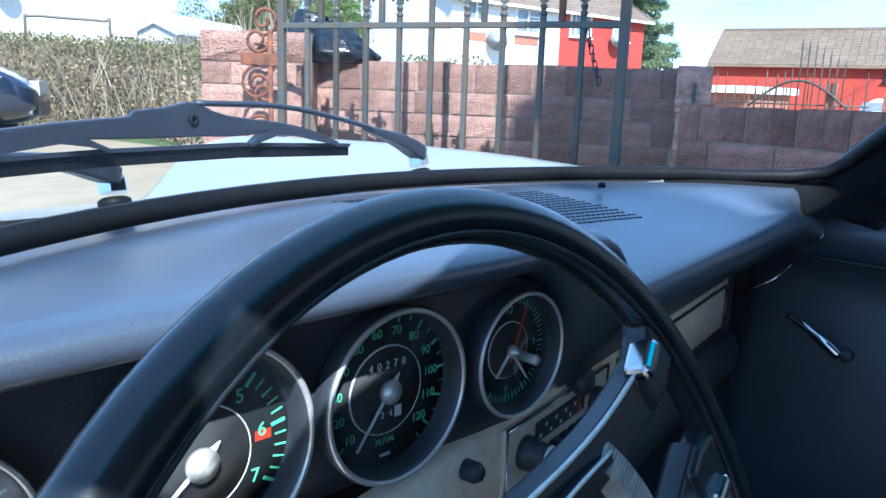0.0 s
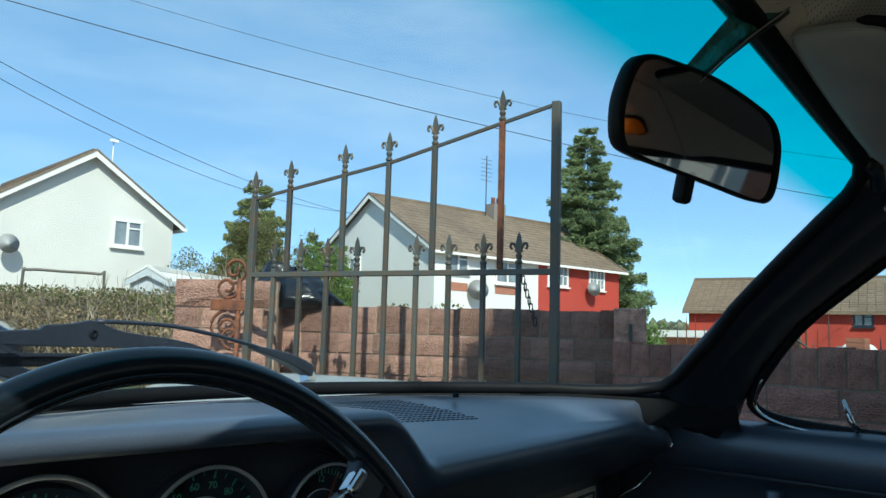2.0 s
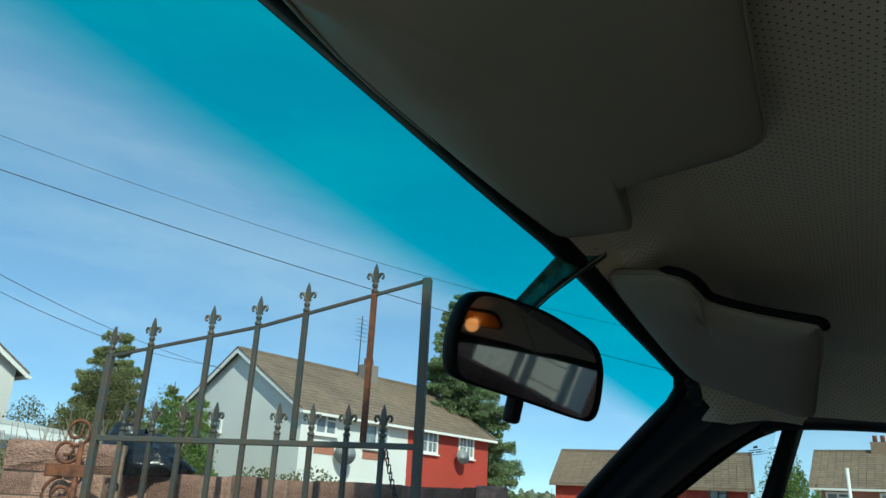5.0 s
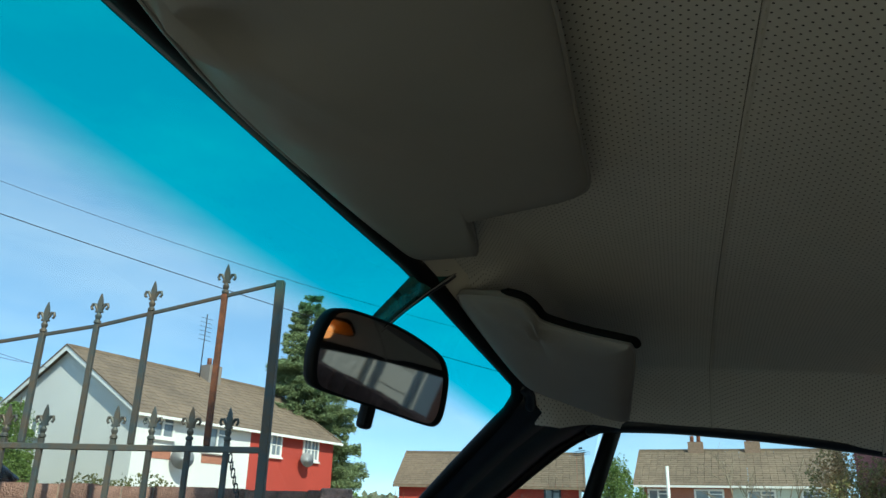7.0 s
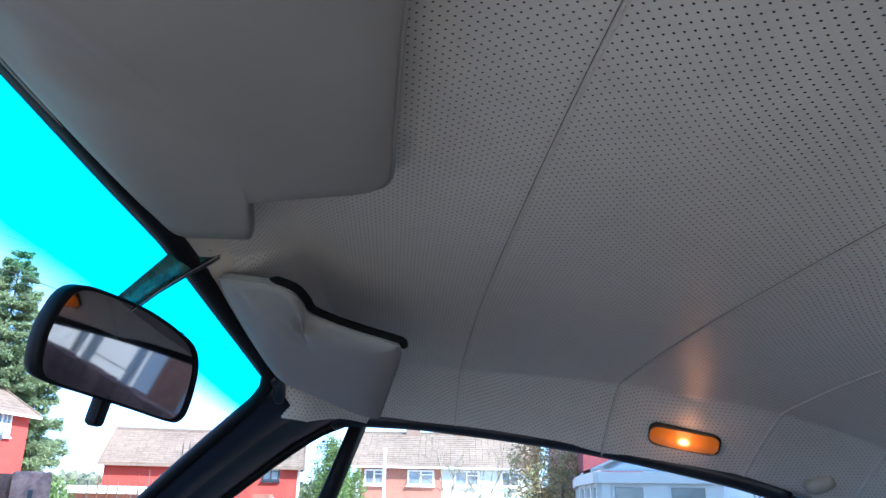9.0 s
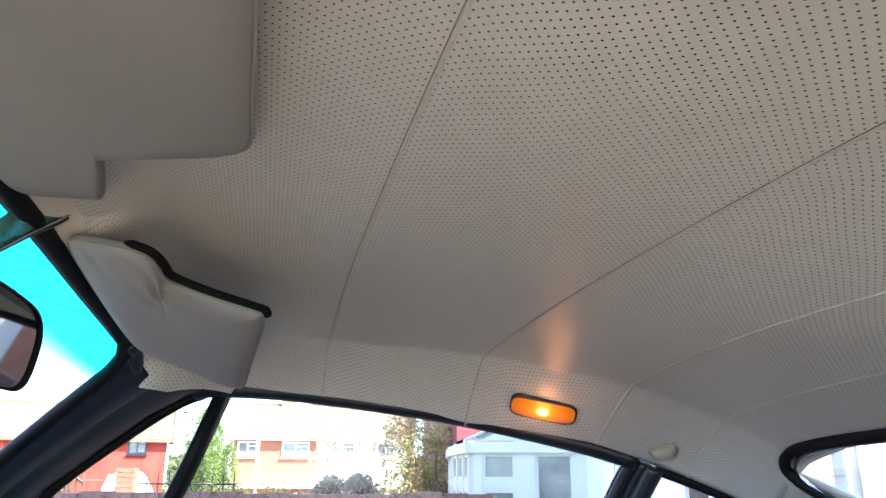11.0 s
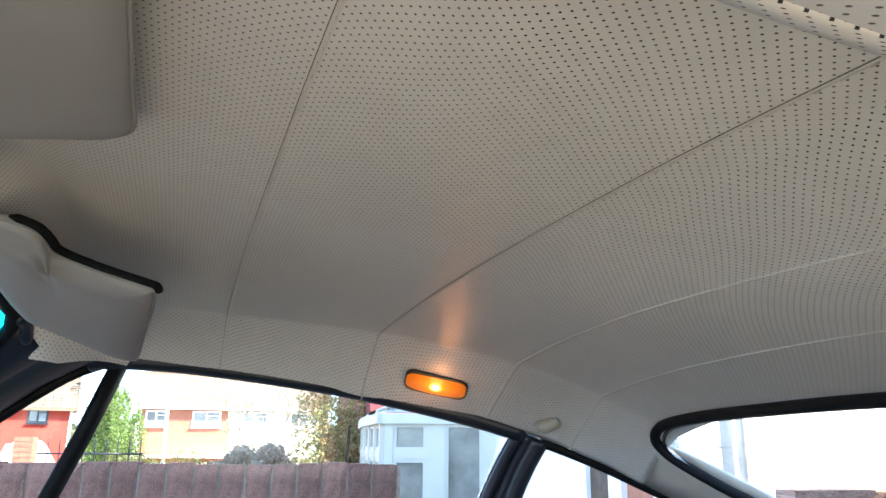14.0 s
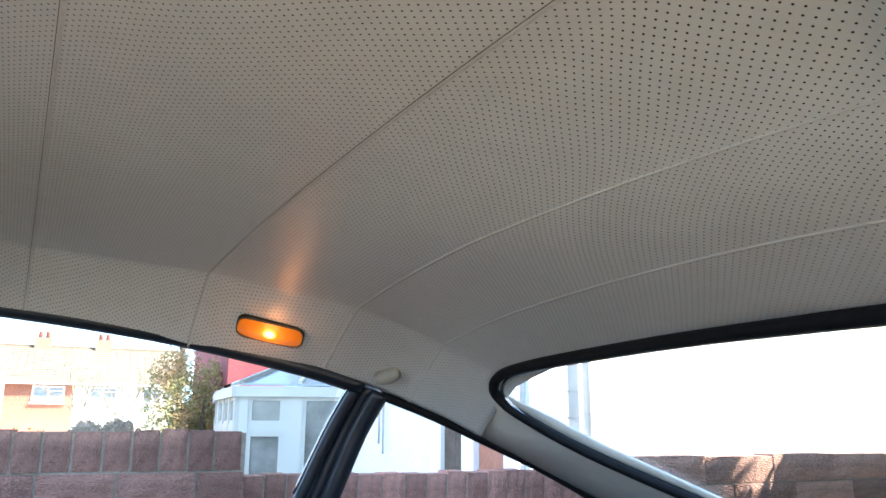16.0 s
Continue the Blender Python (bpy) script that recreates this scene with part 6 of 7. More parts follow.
def house(name, label, c, along, length, depth, eave, ridge, base, wall_mats, roof_mat, over=0.25, chimneys=(), courses=True, edge_mat=None, stack_mat=None):
    """A gabled house: c its near corner, along its ridge direction (plan), depth to the left of along. wall_mats: (upto, material) along the front, then the gable's."""
    h = thing(name, label, "house", (c[0], c[1], base))
    rnd_ = random.Random(int(c[0] * 10))
    ux = Vector((*along, 0)).normalized()
    uy = Vector((-ux.y, ux.x, 0))
    m = Matrix((ux, uy, Vector((0, 0, 1)))).transposed().to_4x4()
    e, r = eave - base, ridge - base
    x = 0.0
    for upto, mat in wall_mats[0]:
        part("wall", *box_data((x, 0, 0), (upto, 0.25, e), m), mat, h)
        x = upto
    part("wall", *box_data((0, depth - 0.25, 0), (length, depth, e), m), wall_mats[1], h)
    for x0 in (0.003, length - 0.253):
        v_ = [m @ Vector((xx, yy, zz)) for xx in (x0, x0 + 0.25) for yy, zz in ((-0.003, 0), (depth + 0.003, 0), (depth + 0.003, e), (depth / 2, r - 0.06), (-0.003, e))]
        part("gable", v_, [(0, 1, 2, 3, 4), (9, 8, 7, 6, 5)] + [(i, 5 + i, 5 + (i + 1) % 5, (i + 1) % 5) for i in range(5)], wall_mats[1] if x0 < 1 else wall_mats[0][-1][1], h)
    slope = (r - e) / (depth / 2)
    n_ = 16 if courses else 1
    for s in (0, 1):
        bits = []
        for k in range(n_):
            y0, y1 = -over + (depth / 2 + over) * k / n_, -over + (depth / 2 + over) * (k + 1) / n_
            z0, z1 = e + slope * y0 + 0.045, e + slope * y1 + 0.02
            q = [(y0, z0), (y1 + 0.03, z1 + 0.03 * slope), (y1 + 0.03, z1 - 0.04), (y0, z0 - 0.05)]
            if s:
                q = [(depth - a_, b_) for a_, b_ in q]
            tiles = max(1, int((length + over * 1.6) / 0.33)) if courses else 1
            for j in range(tiles):
                x0 = -over * 0.8 + (length + over * 1.6) * j / tiles
                x1 = -over * 0.8 + (length + over * 1.6) * (j + 1) / tiles - (0.012 if courses else 0.0)
                lift = rnd_.uniform(0, 0.014) if courses else 0.0
                v_ = [m @ Vector((xx, a_, b_ + lift)) for xx in (x0, x1) for a_, b_ in q]
                bits.append((v_, [(0, 1, 2, 3), (7, 6, 5, 4)] + [(i, 4 + i, 4 + (i + 1) % 4, (i + 1) % 4) for i in range(4)]))
        outward(part("roof", *join(bits), roof_mat, h, "overlapping brown concrete roof tiles"))
    part("ridge_tiles", *box_data((-over * 0.8, depth / 2 - 0.12, r - 0.02), (length + over * 0.8, depth / 2 + 0.12, r + 0.09), m), roof_mat, h)
    for s in (0, 1):
        for x0 in (-over * 0.8 - 0.03, length + over * 0.8):
            y0, y1 = (-over, depth / 2) if s == 0 else (depth + over, depth / 2)
            z0, z1 = e - slope * over, r
            v_ = [m @ Vector((xx, yy, zz)) for xx in (x0, x0 + 0.03) for yy, zz in ((y0, z0 - 0.12), (y1, z1 - 0.16), (y1, z1 + 0.04), (y0, z0 + 0.03))]
            outward(part("bargeboard", v_, [(0, 1, 2, 3), (7, 6, 5, 4)] + [(i, 4 + i, 4 + (i + 1) % 4, (i + 1) % 4) for i in range(4)], edge_mat or M_UPVC, h))
            v_ = [m @ Vector((xx, yy, zz)) for xx in (x0 - 0.02, x0 + 0.05) for yy, zz in ((y0, z0 + 0.034), (y1, z1 + 0.044), (y1, z1 + 0.11), (y0, z0 + 0.10))]
            outward(part("verge_tiles", v_, [(0, 1, 2, 3), (7, 6, 5, 4)] + [(i, 4 + i, 4 + (i + 1) % 4, (i + 1) % 4) for i in range(4)], roof_mat, h))
    part("gutter", *box_data((-over, -over - 0.08, e - slope * over - 0.1), (length + over, -over + 0.03, e - slope * over + 0.0), m), edge_mat or M_UPVC, h)
    for cx_, cy_, hh in chimneys:
        ch = part("chimney", *box_data((cx_ - 0.38, cy_ - 0.3, r - 0.8), (cx_ + 0.38, cy_ + 0.3, r + hh), m), stack_mat or M_MORTAR, h, "rendered chimney stack" if stack_mat is None else "brown brick chimney stack")
        for dx in (-0.17, 0.17):
            lathe("chimney_pot", [(0.11, 0.0), (0.10, 0.3), (0.12, 0.32), (0.08, 0.32)], M_ORANGEBRICK, ch, m @ pose(cx_ + dx, cy_, r + hh), 12)
    return h, m


def dish(parent, m, r=0.35):
    lathe("satellite_dish", [(r, 0.06), (r * 0.7, 0.02), (0.02, 0.0), (0.02, -0.02), (r * 0.7, 0.0), (r, 0.045)], M_DISH, parent, m, 20, "pale satellite dish")


def wall_m(m, x, z):
    return m @ Matrix.Translation((x, 0, z))


# grey roughcast house with a gable to the drive
h1, m1 = house("roughcast_house", "grey roughcast gabled house with brown tiled roof", (11.65, 24.65), (0.0, 1.0), 9.0, 5.7, 4.66, 6.58, 0.0, (((9.0, M_RENDER),), M_RENDER), M_TILE, 0.3)
window_unit(h1, m1 @ pose(0, 2.05, 3.66, 0, 0, -90), 0.96, 0.87, 2)
dish(h1, m1 @ pose(-0.35, 5.2, 3.35, 0, -75, 0), 0.30)
tube("aerial", [m1 @ Vector((0.1, 2.2, 5.8)), m1 @ Vector((0.1, 2.2, 7.15))], 0.02, M_UPVC, h1, 6)
part("aerial_head", *box_data((-0.02, 2.08, 7.08), (0.05, 2.36, 7.16), m1), M_UPVC, h1)

# pair of houses, one white and one red
# gable gets the white wall colour to make up for weak sun on it
h2, m2 = house("semi_detached_pair", "pair of houses, one painted white and one red, brown tiled roof", (20.05, 20.2), (0.995, -0.10), 11.3, 8.6, 4.42, 6.95, -0.5, (((5.75, M_WHITEWALL), (11.3, M_REDWALL)), M_WHITEWALL), M_TILE, 0.28, ((6.85, 3.9, 0.45),))
for x0, z0, w_, h_, bars_ in ((0.65, 3.53, 1.05, 0.72, False), (3.22, 3.25, 1.33, 0.92, False), (6.35, 3.35, 1.28, 0.93, True), (9.12, 3.34, 1.05, 0.95, True)):
    window_unit(h2, wall_m(m2, x0, z0 + 0.5), w_, h_, 2, None, bars_)
for x0, w_ in ((0.7, 1.0), (3.2, 1.3)):
    part("brick_panel", *box_data((x0, -0.015, 3.30), (x0 + w_, 0.0, 3.62), m2), M_ORANGEBRICK, h2)
window_unit(h2, m2 @ pose(0, 5.95, 4.15, 0, 0, -90), 0.85, 0.68, 2)
dish(h2, m2 @ pose(2.0, -0.3, 3.36, 75, 0, -32), 0.42)
dish(h2, m2 @ pose(9.05, -0.3, 3.82, 75, 0, -20), 0.33)
tube("aerial", [m2 @ Vector((6.2, 3.9, 7.3)), m2 @ Vector((6.2, 3.9, 10.2))], 0.025, M_CABLE, h2, 6)
for k in range(6):
    tube("aerial_rod", [m2 @ Vector((5.85, 3.9, 9.0 + 0.2 * k)), m2 @ Vector((6.55, 3.9, 9.0 + 0.2 * k))], 0.012, M_CABLE, h2, 4)

# low terrace across the road to the east
h3, m3 = house("red_white_terrace", "terrace of red and white houses with brown tiled roof", (40.0, 6.55), (0.05, -1.0), 9.3, 6.0, 3.0, 4.75, -1.5, (((4.4, M_ORANGEBRICK), (9.3, M_MINT)), M_MINT), M_TILE, 0.25, ((2.7, 3.0, 0.45), (5.5, 3.0, 0.45)), stack_mat=M_STACK)
for x0, w_ in ((0.45, 0.95), (2.65, 1.32), (5.05, 1.22), (7.42, 0.9)):
    window_unit(h3, wall_m(m3, x0, 1.95 + 1.5), w_, 0.72, 2)
part("porch_roof", *box_data((-0.2, -1.2, 1.95), (9.3, 0.0, 2.08), m3), M_UPVC, h3)
for x0 in (0.5, 2.7, 5.1, 7.4):
    window_unit(h3, wall_m(m3, x0, 0.75), 1.2, 0.95, 2)

# brown roofed house with a red front
h4, m4 = house("red_fronted_house", "long low house with red front and brown tiled roof", (34.70, 17.25), (0.25, -1.0), 8.8, 5.0, 2.72, 4.3, -1.4, (((8.8, M_REDWALL),), M_REDWALL), M_TILE, 0.25, edge_mat=M_TILE)
window_unit(h4, wall_m(m4, 7.1, 1.96 + 1.4), 0.75, 0.56, 2, M_PAINTBLACK)
part("corner_board", *box_data((8.72, -0.03, 0.0), (8.84, 0.02, 4.1), m4), M_UPVC, h4)

# brick outbuilding by the road
ob_ = thing("brick_outbuilding", "small orange brick outbuilding with a pale flat roof", "outbuilding", (14.5, 6.4, -1.0))
part("wall", *box_data((0, 0, 0), (2.0, 1.25, 2.12)), M_ORANGEBRICK, ob_)
part("roof", *box_data((-0.2, -0.12, 2.12), (2.2, 1.4, 2.26)), M_UPVC, ob_)

# arched iron railing and spiked fence beyond the low wall
arch = thing("arched_railing", "rusty iron railing with an arched top and tall spikes", "railing", (12.2, 4.6, -0.95))
for k in range(15):
    t = k / 14
    y = 0.75 - 1.55 * t
    zt = 1.95 + 0.42 * math.sin(math.pi * t) + (0.45 if 7 <= k <= 13 else 0.0)
    tube("spike", [(0, y, 0), (0, y, zt), (0, y, zt + 0.10)], [0.012, 0.012, 0.002], M_IRON, arch, 5)
tube("arch_rail", [(0, 0.75 - 1.55 * k / 14, 1.85 + 0.42 * math.sin(math.pi * k / 14)) for k in range(15)], 0.02, M_IRON, arch, 6)
tube("low_bar", [(0, 0.75, 0.9), (0, -0.8, 0.9)], 0.016, M_IRON, arch, 6)
for y0_, y1_, z1_ in ((4.03, 4.16, 1.29), (3.06, 3.32, 1.09)):
    pier = thing("brick_pier", "small orange brick pier beside the iron railing", "pier", (12.3, (y0_ + y1_) / 2, -0.95))
    w_ = (y1_ - y0_) / 2
    k_ = 0
    while k_ * 0.075 < z1_ + 0.95:
        z_ = k_ * 0.075
        part("brick_course", *box_data((-w_ - 0.002 * (k_ % 2), -w_, z_), (w_, w_ + 0.002 * (k_ % 2), z_ + 0.066)), M_ORANGEBRICK, pier)
        k_ += 1
    part("pier_core", *box_data((-w_ + 0.006, -w_ + 0.006, 0), (w_ - 0.006, w_ - 0.006, k_ * 0.075 - 0.02)), M_MORTAR, pier)
bars = thing("tall_railing", "thin weathered iron railing bars before the far garden", "railing", (12.3, 4.8, -0.95))
for k in range(16):
    y_ = 1.35 - 0.17 * k
    tube("spike", [(0, y_, 0), (0, y_, 2.20 + 0.10 * math.sin(k * 1.3)), (0, y_, 2.36 + 0.10 * math.sin(k * 1.3))], [0.010, 0.010, 0.002], M_RUST if k % 3 else M_IRON, bars, 5)
for z in (0.3, 1.9):
    tube("rail_bar", [(0, 1.4, z), (0, -1.25, z)], 0.012, M_IRON, bars, 6)
fence = thing("spiked_fence", "black iron spiked fence along the far pavement", "fence", (12.6, 0.9, -0.95))
for k in range(11):
    tube("spike", [(0, 2.4 - 0.17 * k, 0), (0, 2.4 - 0.17 * k, 2.02), (0, 2.4 - 0.17 * k, 2.12)], [0.011, 0.011, 0.002], M_PAINTBLACK, fence, 5)
for z in (0.25, 1.85):
    tube("fence_rail", [(0, 2.45, z), (0, 0.65, z)], 0.014, M_PAINTBLACK, fence, 6)

# small shed behind the hedge
house("garden_shed", "small pale blue-grey shed with a pale low-pitched roof", (8.29, 17.74), (0.87, 0.5), 3.6, 1.1, 2.2, 2.47, 0.0, (((3.6, M_SHED),), M_SHED), M_RENDER, 0.10, (), False, M_SHED)

# white house beside the drive, its gable with a porch
h6, m6_ = house("white_house", "tall white rendered house beside the drive", (3.40, -2.72), (0.02, -1.0), 9.0, 7.0, 5.3, 7.4, -0.1, (((9.0, M_WHITEWALL),), M_WHITEWALL), M_TILE, 0.15)
for k in range(14):
    part("siding_board", *box_data((0.01, -0.012, 0.4 + 0.15 * k), (0.34, -0.002, 0.54 + 0.15 * k), m6_), M_UPVC, h6)
tube("downpipe", [m6_ @ Vector((0.37, -0.05, 0.0)), m6_ @ Vector((0.37, -0.05, 5.3))], 0.028, M_UPVC, h6, 8)
for d_, z0_ in ((2.50, 0.86), (2.62, 0.94)):
    tube("hanging_cable", [m6_ @ Vector((-0.03, d_, z0_)), m6_ @ Vector((-0.03, d_ + 0.01, 2.6))], 0.010, M_SATIN, h6, 6)
for d0, d1 in ((0.02, 0.185), (0.60, 0.785), (1.14, 1.34)):
    part("porch_post", *box_data((-0.06, d0, 0.1), (-0.004, d1, 2.25), m6_), M_UPVC, h6)
part("porch_side", *box_data((-0.02, 0.19, 0.1), (-0.004, 0.595, 2.1), m6_), M_ORANGEBRICK, h6, "orange brick beside the porch")
part("porch_door", *box_data((-0.03, 0.79, 0.1), (-0.004, 1.135, 2.1), m6_), M_BARK, h6, "dark brown door in the porch")
part("porch_lintel", *box_data((-0.07, 0.02, 2.25), (-0.004, 1.34, 2.40), m6_), M_UPVC, h6)
tagged(tube("slack_cable", smooth_path([m6_ @ Vector((x - 0.62, -0.02, 2.45 - 0.035 * x + 0.03 * math.sin(x * 2.3) + 0.1)) for x in (1.3, 2.2, 3.0, 3.8, 4.6, 5.4, 6.2)], 4), 0.010, M_CABLE, h6, 6), "thin grey cable along the wall")

# conservatory
CO = Vector((8.5, -1.5, -0.8))
con = thing("conservatory", "white framed conservatory with a glazed roof", "conservatory", tuple(CO))
apex = Vector((8.6, -2.75, 1.88))
plan = [Vector((9.9, -1.66, 0)), Vector((8.6, -1.57, 0)), Vector((7.25, -1.60, 0)), Vector((6.98, -2.70, 0))]
# each side: places of the lights along it, as fractions; a low wall, a band of top lights or full-height panes
SIDES = (((0.08, 0.47, True), (0.53, 0.92, True)), ((0.05, 0.30, True), (0.36, 0.64, True), (0.70, 0.95, True)), ((0.075, 0.37, True), (0.53, 0.86, False)))
for (a, b), lights_ in zip(zip(plan, plan[1:]), SIDES):
    d_ = (b - a).normalized()
    mm = Matrix((d_, Vector((-d_.y, d_.x, 0)), Vector((0, 0, 1)))).transposed().to_4x4()
    mm.translation = Vector((a.x - CO.x, a.y - CO.y, 0))
    L_ = (b - a).length
    part("dwarf_wall", *box_data((0, -0.05, 0), (L_, 0.05, 0.60), mm), M_CONFRAME, con)
    part("fascia", *box_data((-0.03, -0.09, 2.06), (L_ + 0.03, 0.09, 2.16), mm), M_CONFRAME, con)
    stops = [0.0] + [L_ * f_ for l_ in lights_ for f_ in l_[:2]] + [L_]
    for x0, x1 in zip(stops[::2], stops[1::2]):
        part("post", *box_data((x0, -0.055, 0.60), (x1, 0.055, 2.06), mm), M_CONFRAME, con)
    for f0, f1, top_light in lights_:
        x0, x1 = L_ * f0, L_ * f1
        if top_light:
            part("transom", *box_data((x0, -0.05, 1.72), (x1, 0.05, 1.80), mm), M_CONFRAME, con)
        for z0, z1 in (((0.60, 1.72), (1.80, 2.06)) if top_light else ((0.60, 2.06),)):
            t_ = 0.035
            fr = [box_data((x0, -0.04, z0), (x1, 0.04, z0 + t_), mm), box_data((x0, -0.04, z1 - t_), (x1, 0.04, z1), mm), box_data((x0, -0.04, z0 + t_), (x0 + t_, 0.04, z1 - t_), mm), box_data((x1 - t_, -0.04, z0 + t_), (x1, 0.04, z1 - t_), mm)]
            sash = part("sash", *join(fr), M_CONFRAME, con)
            part("pane", *box_data((x0 + t_, -0.01, z0 + t_), (x1 - t_, 0.01, z1 - t_), mm), M_PALEPANE, sash)
    low0, low1 = a + Vector((0, 0, 1.37)) - CO, b + Vector((0, 0, 1.37)) - CO
    low0.z, low1.z = 2.17, 2.17
    top_ = apex - CO
    outward(part("roof_pane", [low0, low1, top_] + [p + Vector((0, 0, 0.02)) for p in (low0, low1, top_)], [(0, 1, 2), (5, 4, 3), (0, 1, 4, 3), (1, 2, 5, 4), (2, 0, 3, 5)], M_LAMPGLASS, con, "pale translucent roof panel"))
    for f_ in (0.0, 0.5, 1.0):
        tube("roof_bar", [low0.lerp(low1, f_) + Vector((0, 0, 0.03)), top_ + Vector((0, 0, 0.03))], 0.028, M_CONFRAME, con, 4, smooth=False)
house("maroon_house", "maroon painted house behind the conservatory", (13.0, -2.05), (0.03, -1.0), 6.0, 6.0, 3.2, 4.6, -1.0, (((6.0, M_MAROON),), M_MAROON), M_TILE, 0.2)


# ---- planting ----
def leaf_cloud(name, spots, size, mat, parent=None, seed=0, kind="", label="", slim=0.42):
    """Many small tilted leaf shapes, one at each spot (a place and an outward way)."""
    rnd_ = random.Random(seed)
    v_, f_ = [], []
    for p, out in spots:
        a = Vector((rnd_.gauss(0, 1), rnd_.gauss(0, 1), rnd_.gauss(0, 0.7))) + out * 1.3
        a.normalize()
        b = a.cross(Vector((rnd_.gauss(0, 1), rnd_.gauss(0, 1), rnd_.gauss(0, 1))))
        b.normalize()
        s = size * rnd_.uniform(0.55, 1.35)
        a = a * s
        b = b * s * slim
        k = len(v_)
        c = a.cross(b).normalized() * s * 0.12
        v_ += [p, p + a * 0.5 + b + c, p + a, p + a * 0.5 - b + c]
        f_ += [(k, k + 1, k + 2, k + 3)]
    return part(name, v_, f_, mat, parent, label, kind=kind)


def conifer(name, label, at, height, radius, n, seed, mat=None, size=0.30):
    """Tiers of drooping boughs round a trunk, each bough a spray of many narrow needles, ragged and with gaps between."""
    rnd_ = random.Random(seed)
    t = thing(name, label, "tree", at)
    tube("trunk", [(0, 0, 0), (0.05, 0, height * 0.5), (0, 0.03, height * 0.985)], [0.16, 0.09, 0.012], M_BARK, t, 7)
    spots = []
    tiers = int(height * 2.3)
    boughs = []
    for k in range(tiers):
        z = height * (0.06 + 0.93 * k / tiers)
        r = radius * (1 - 0.97 * z / height) ** 0.74 * rnd_.uniform(0.82, 1.1) + 0.05
        for i in range(max(6, int(6 + r * 4))):
            boughs.append((z + rnd_.gauss(0, 0.10), rnd_.uniform(0, 2 * math.pi), r * rnd_.uniform(0.62, 1.12)))
    total = sum(b_[2] for b_ in boughs)
    for z, a, rr in boughs:
        way = Vector((math.cos(a), math.sin(a), 0))
        side = Vector((-way.y, way.x, 0))
        for q in range(max(4, int(n * rr / total))):
            s = 0.15 + 0.85 * rnd_.random() ** 0.7
            wide = 0.16 * rr * (1.15 - s)
            spots.append((way * (rr * s) + side * rnd_.gauss(0, wide + 0.03) + Vector((0, 0, z - 0.22 * rr * s + 0.16 * rr * s * s + rnd_.gauss(0, 0.035 + 0.02 * rr))), way * 1.6 + Vector((0, 0, -0.35))))
    leaf_cloud("crown", spots, size, mat or M_CONIFER, t, seed, slim=0.2)
    return t


def bushy(name, label, at, rx, ry, h, n, seed, mat, size=0.12, trunk=True, category="bush"):
    rnd_ = random.Random(seed)
    t = thing(name, label, category, at)
    if trunk:
        for k in range(5):
            a = rnd_.uniform(0, 6.28)
            tube("stem", [(0.1 * math.cos(a), 0.1 * math.sin(a), 0), (0.35 * rx * math.cos(a), 0.35 * ry * math.sin(a), h * 0.45), (0.7 * rx * math.cos(a), 0.7 * ry * math.sin(a), h * 0.8)], [0.05, 0.03, 0.012], M_BARK, t, 5)
    clumps = [(rnd_.gauss(0, 0.42), rnd_.gauss(0, 0.42), rnd_.uniform(0.15, 0.85), rnd_.uniform(0.22, 0.45)) for _ in range(26)]
    spots = []
    for _ in range(n):
        cx_, cy_, cz_, cr = clumps[rnd_.randrange(26)]
        d = Vector((rnd_.gauss(0, 1), rnd_.gauss(0, 1), rnd_.gauss(0, 1))).normalized()
        q = cr * rnd_.uniform(0.6, 1.05)
        spots.append((Vector(((cx_ + d.x * q) * rx, (cy_ + d.y * q) * ry, max((cz_ + d.z * q * 0.8) * h, 0.02))), d))
    leaf_cloud("crown", spots, size, mat, t, seed)
    return t


def bare_tree(name, label, at, h, seed, mat=None, spread=0.45, depth=4, r0=0.09):
    rnd_ = random.Random(seed)
    bits = []

    def grow(p, d, ln, r, k):
        mid = p + d * ln * 0.5 + Vector((rnd_.gauss(0, 0.04), rnd_.gauss(0, 0.04), 0)) * ln
        q = p + d * ln
        bits.append(tube_data([p, mid, q], [r, r * 0.8, r * 0.6], 5))
        if k:
            for _ in range(3):
                nd = (d + Vector((rnd_.gauss(0, spread), rnd_.gauss(0, spread), rnd_.gauss(0.12, spread * 0.6)))).normalized()
                grow(p.lerp(q, rnd_.uniform(0.55, 1.0)), nd, ln * rnd_.uniform(0.55, 0.78), r * 0.55, k - 1)

    grow(Vector((0, 0, 0)), Vector((0, 0, 1)), h * 0.36, r0, depth)
    t = thing(name, label, "tree", at)
    part("branches", *join(bits), mat or M_TWIG, t, smooth=True)
    return t


conifer("conifer_tree", "tall dark green conifer with ragged edges", (32.85, 21.9, -1.2), 13.7, 4.2, 330000, 11, size=0.15)
# added out of view, only to cast shade on the low walls
conifer("conifer_tree", "unseen tall conifer added behind the car to shade the low walls", (-0.45, -4.8, 0), 11.0, 2.6, 100000, 10, size=0.34)
conifer("conifer_tree", "dark green conifer behind the shed", (15.0, 24.9, -0.5), 7.4, 2.8, 190000, 12, M_PALECONIFER, 0.105)
conifer("conifer_tree", "bright green conifer behind the hedge", (17.3, 24.2, -0.5), 5.7, 1.5, 70000, 13, M_PALECONIFER, 0.10)
conifer("conifer_tree", "bright green conifer beside the grey gable", (18.7, 24.4, -0.5), 5.4, 1.4, 60000, 14, M_LEAF, 0.10)
bushy("shrub", "olive green bushy tree beyond the hedge", (11.7, 20.8, -0.2), 1.7, 1.3, 3.3, 60000, 15, M_OLIVE, 0.06)
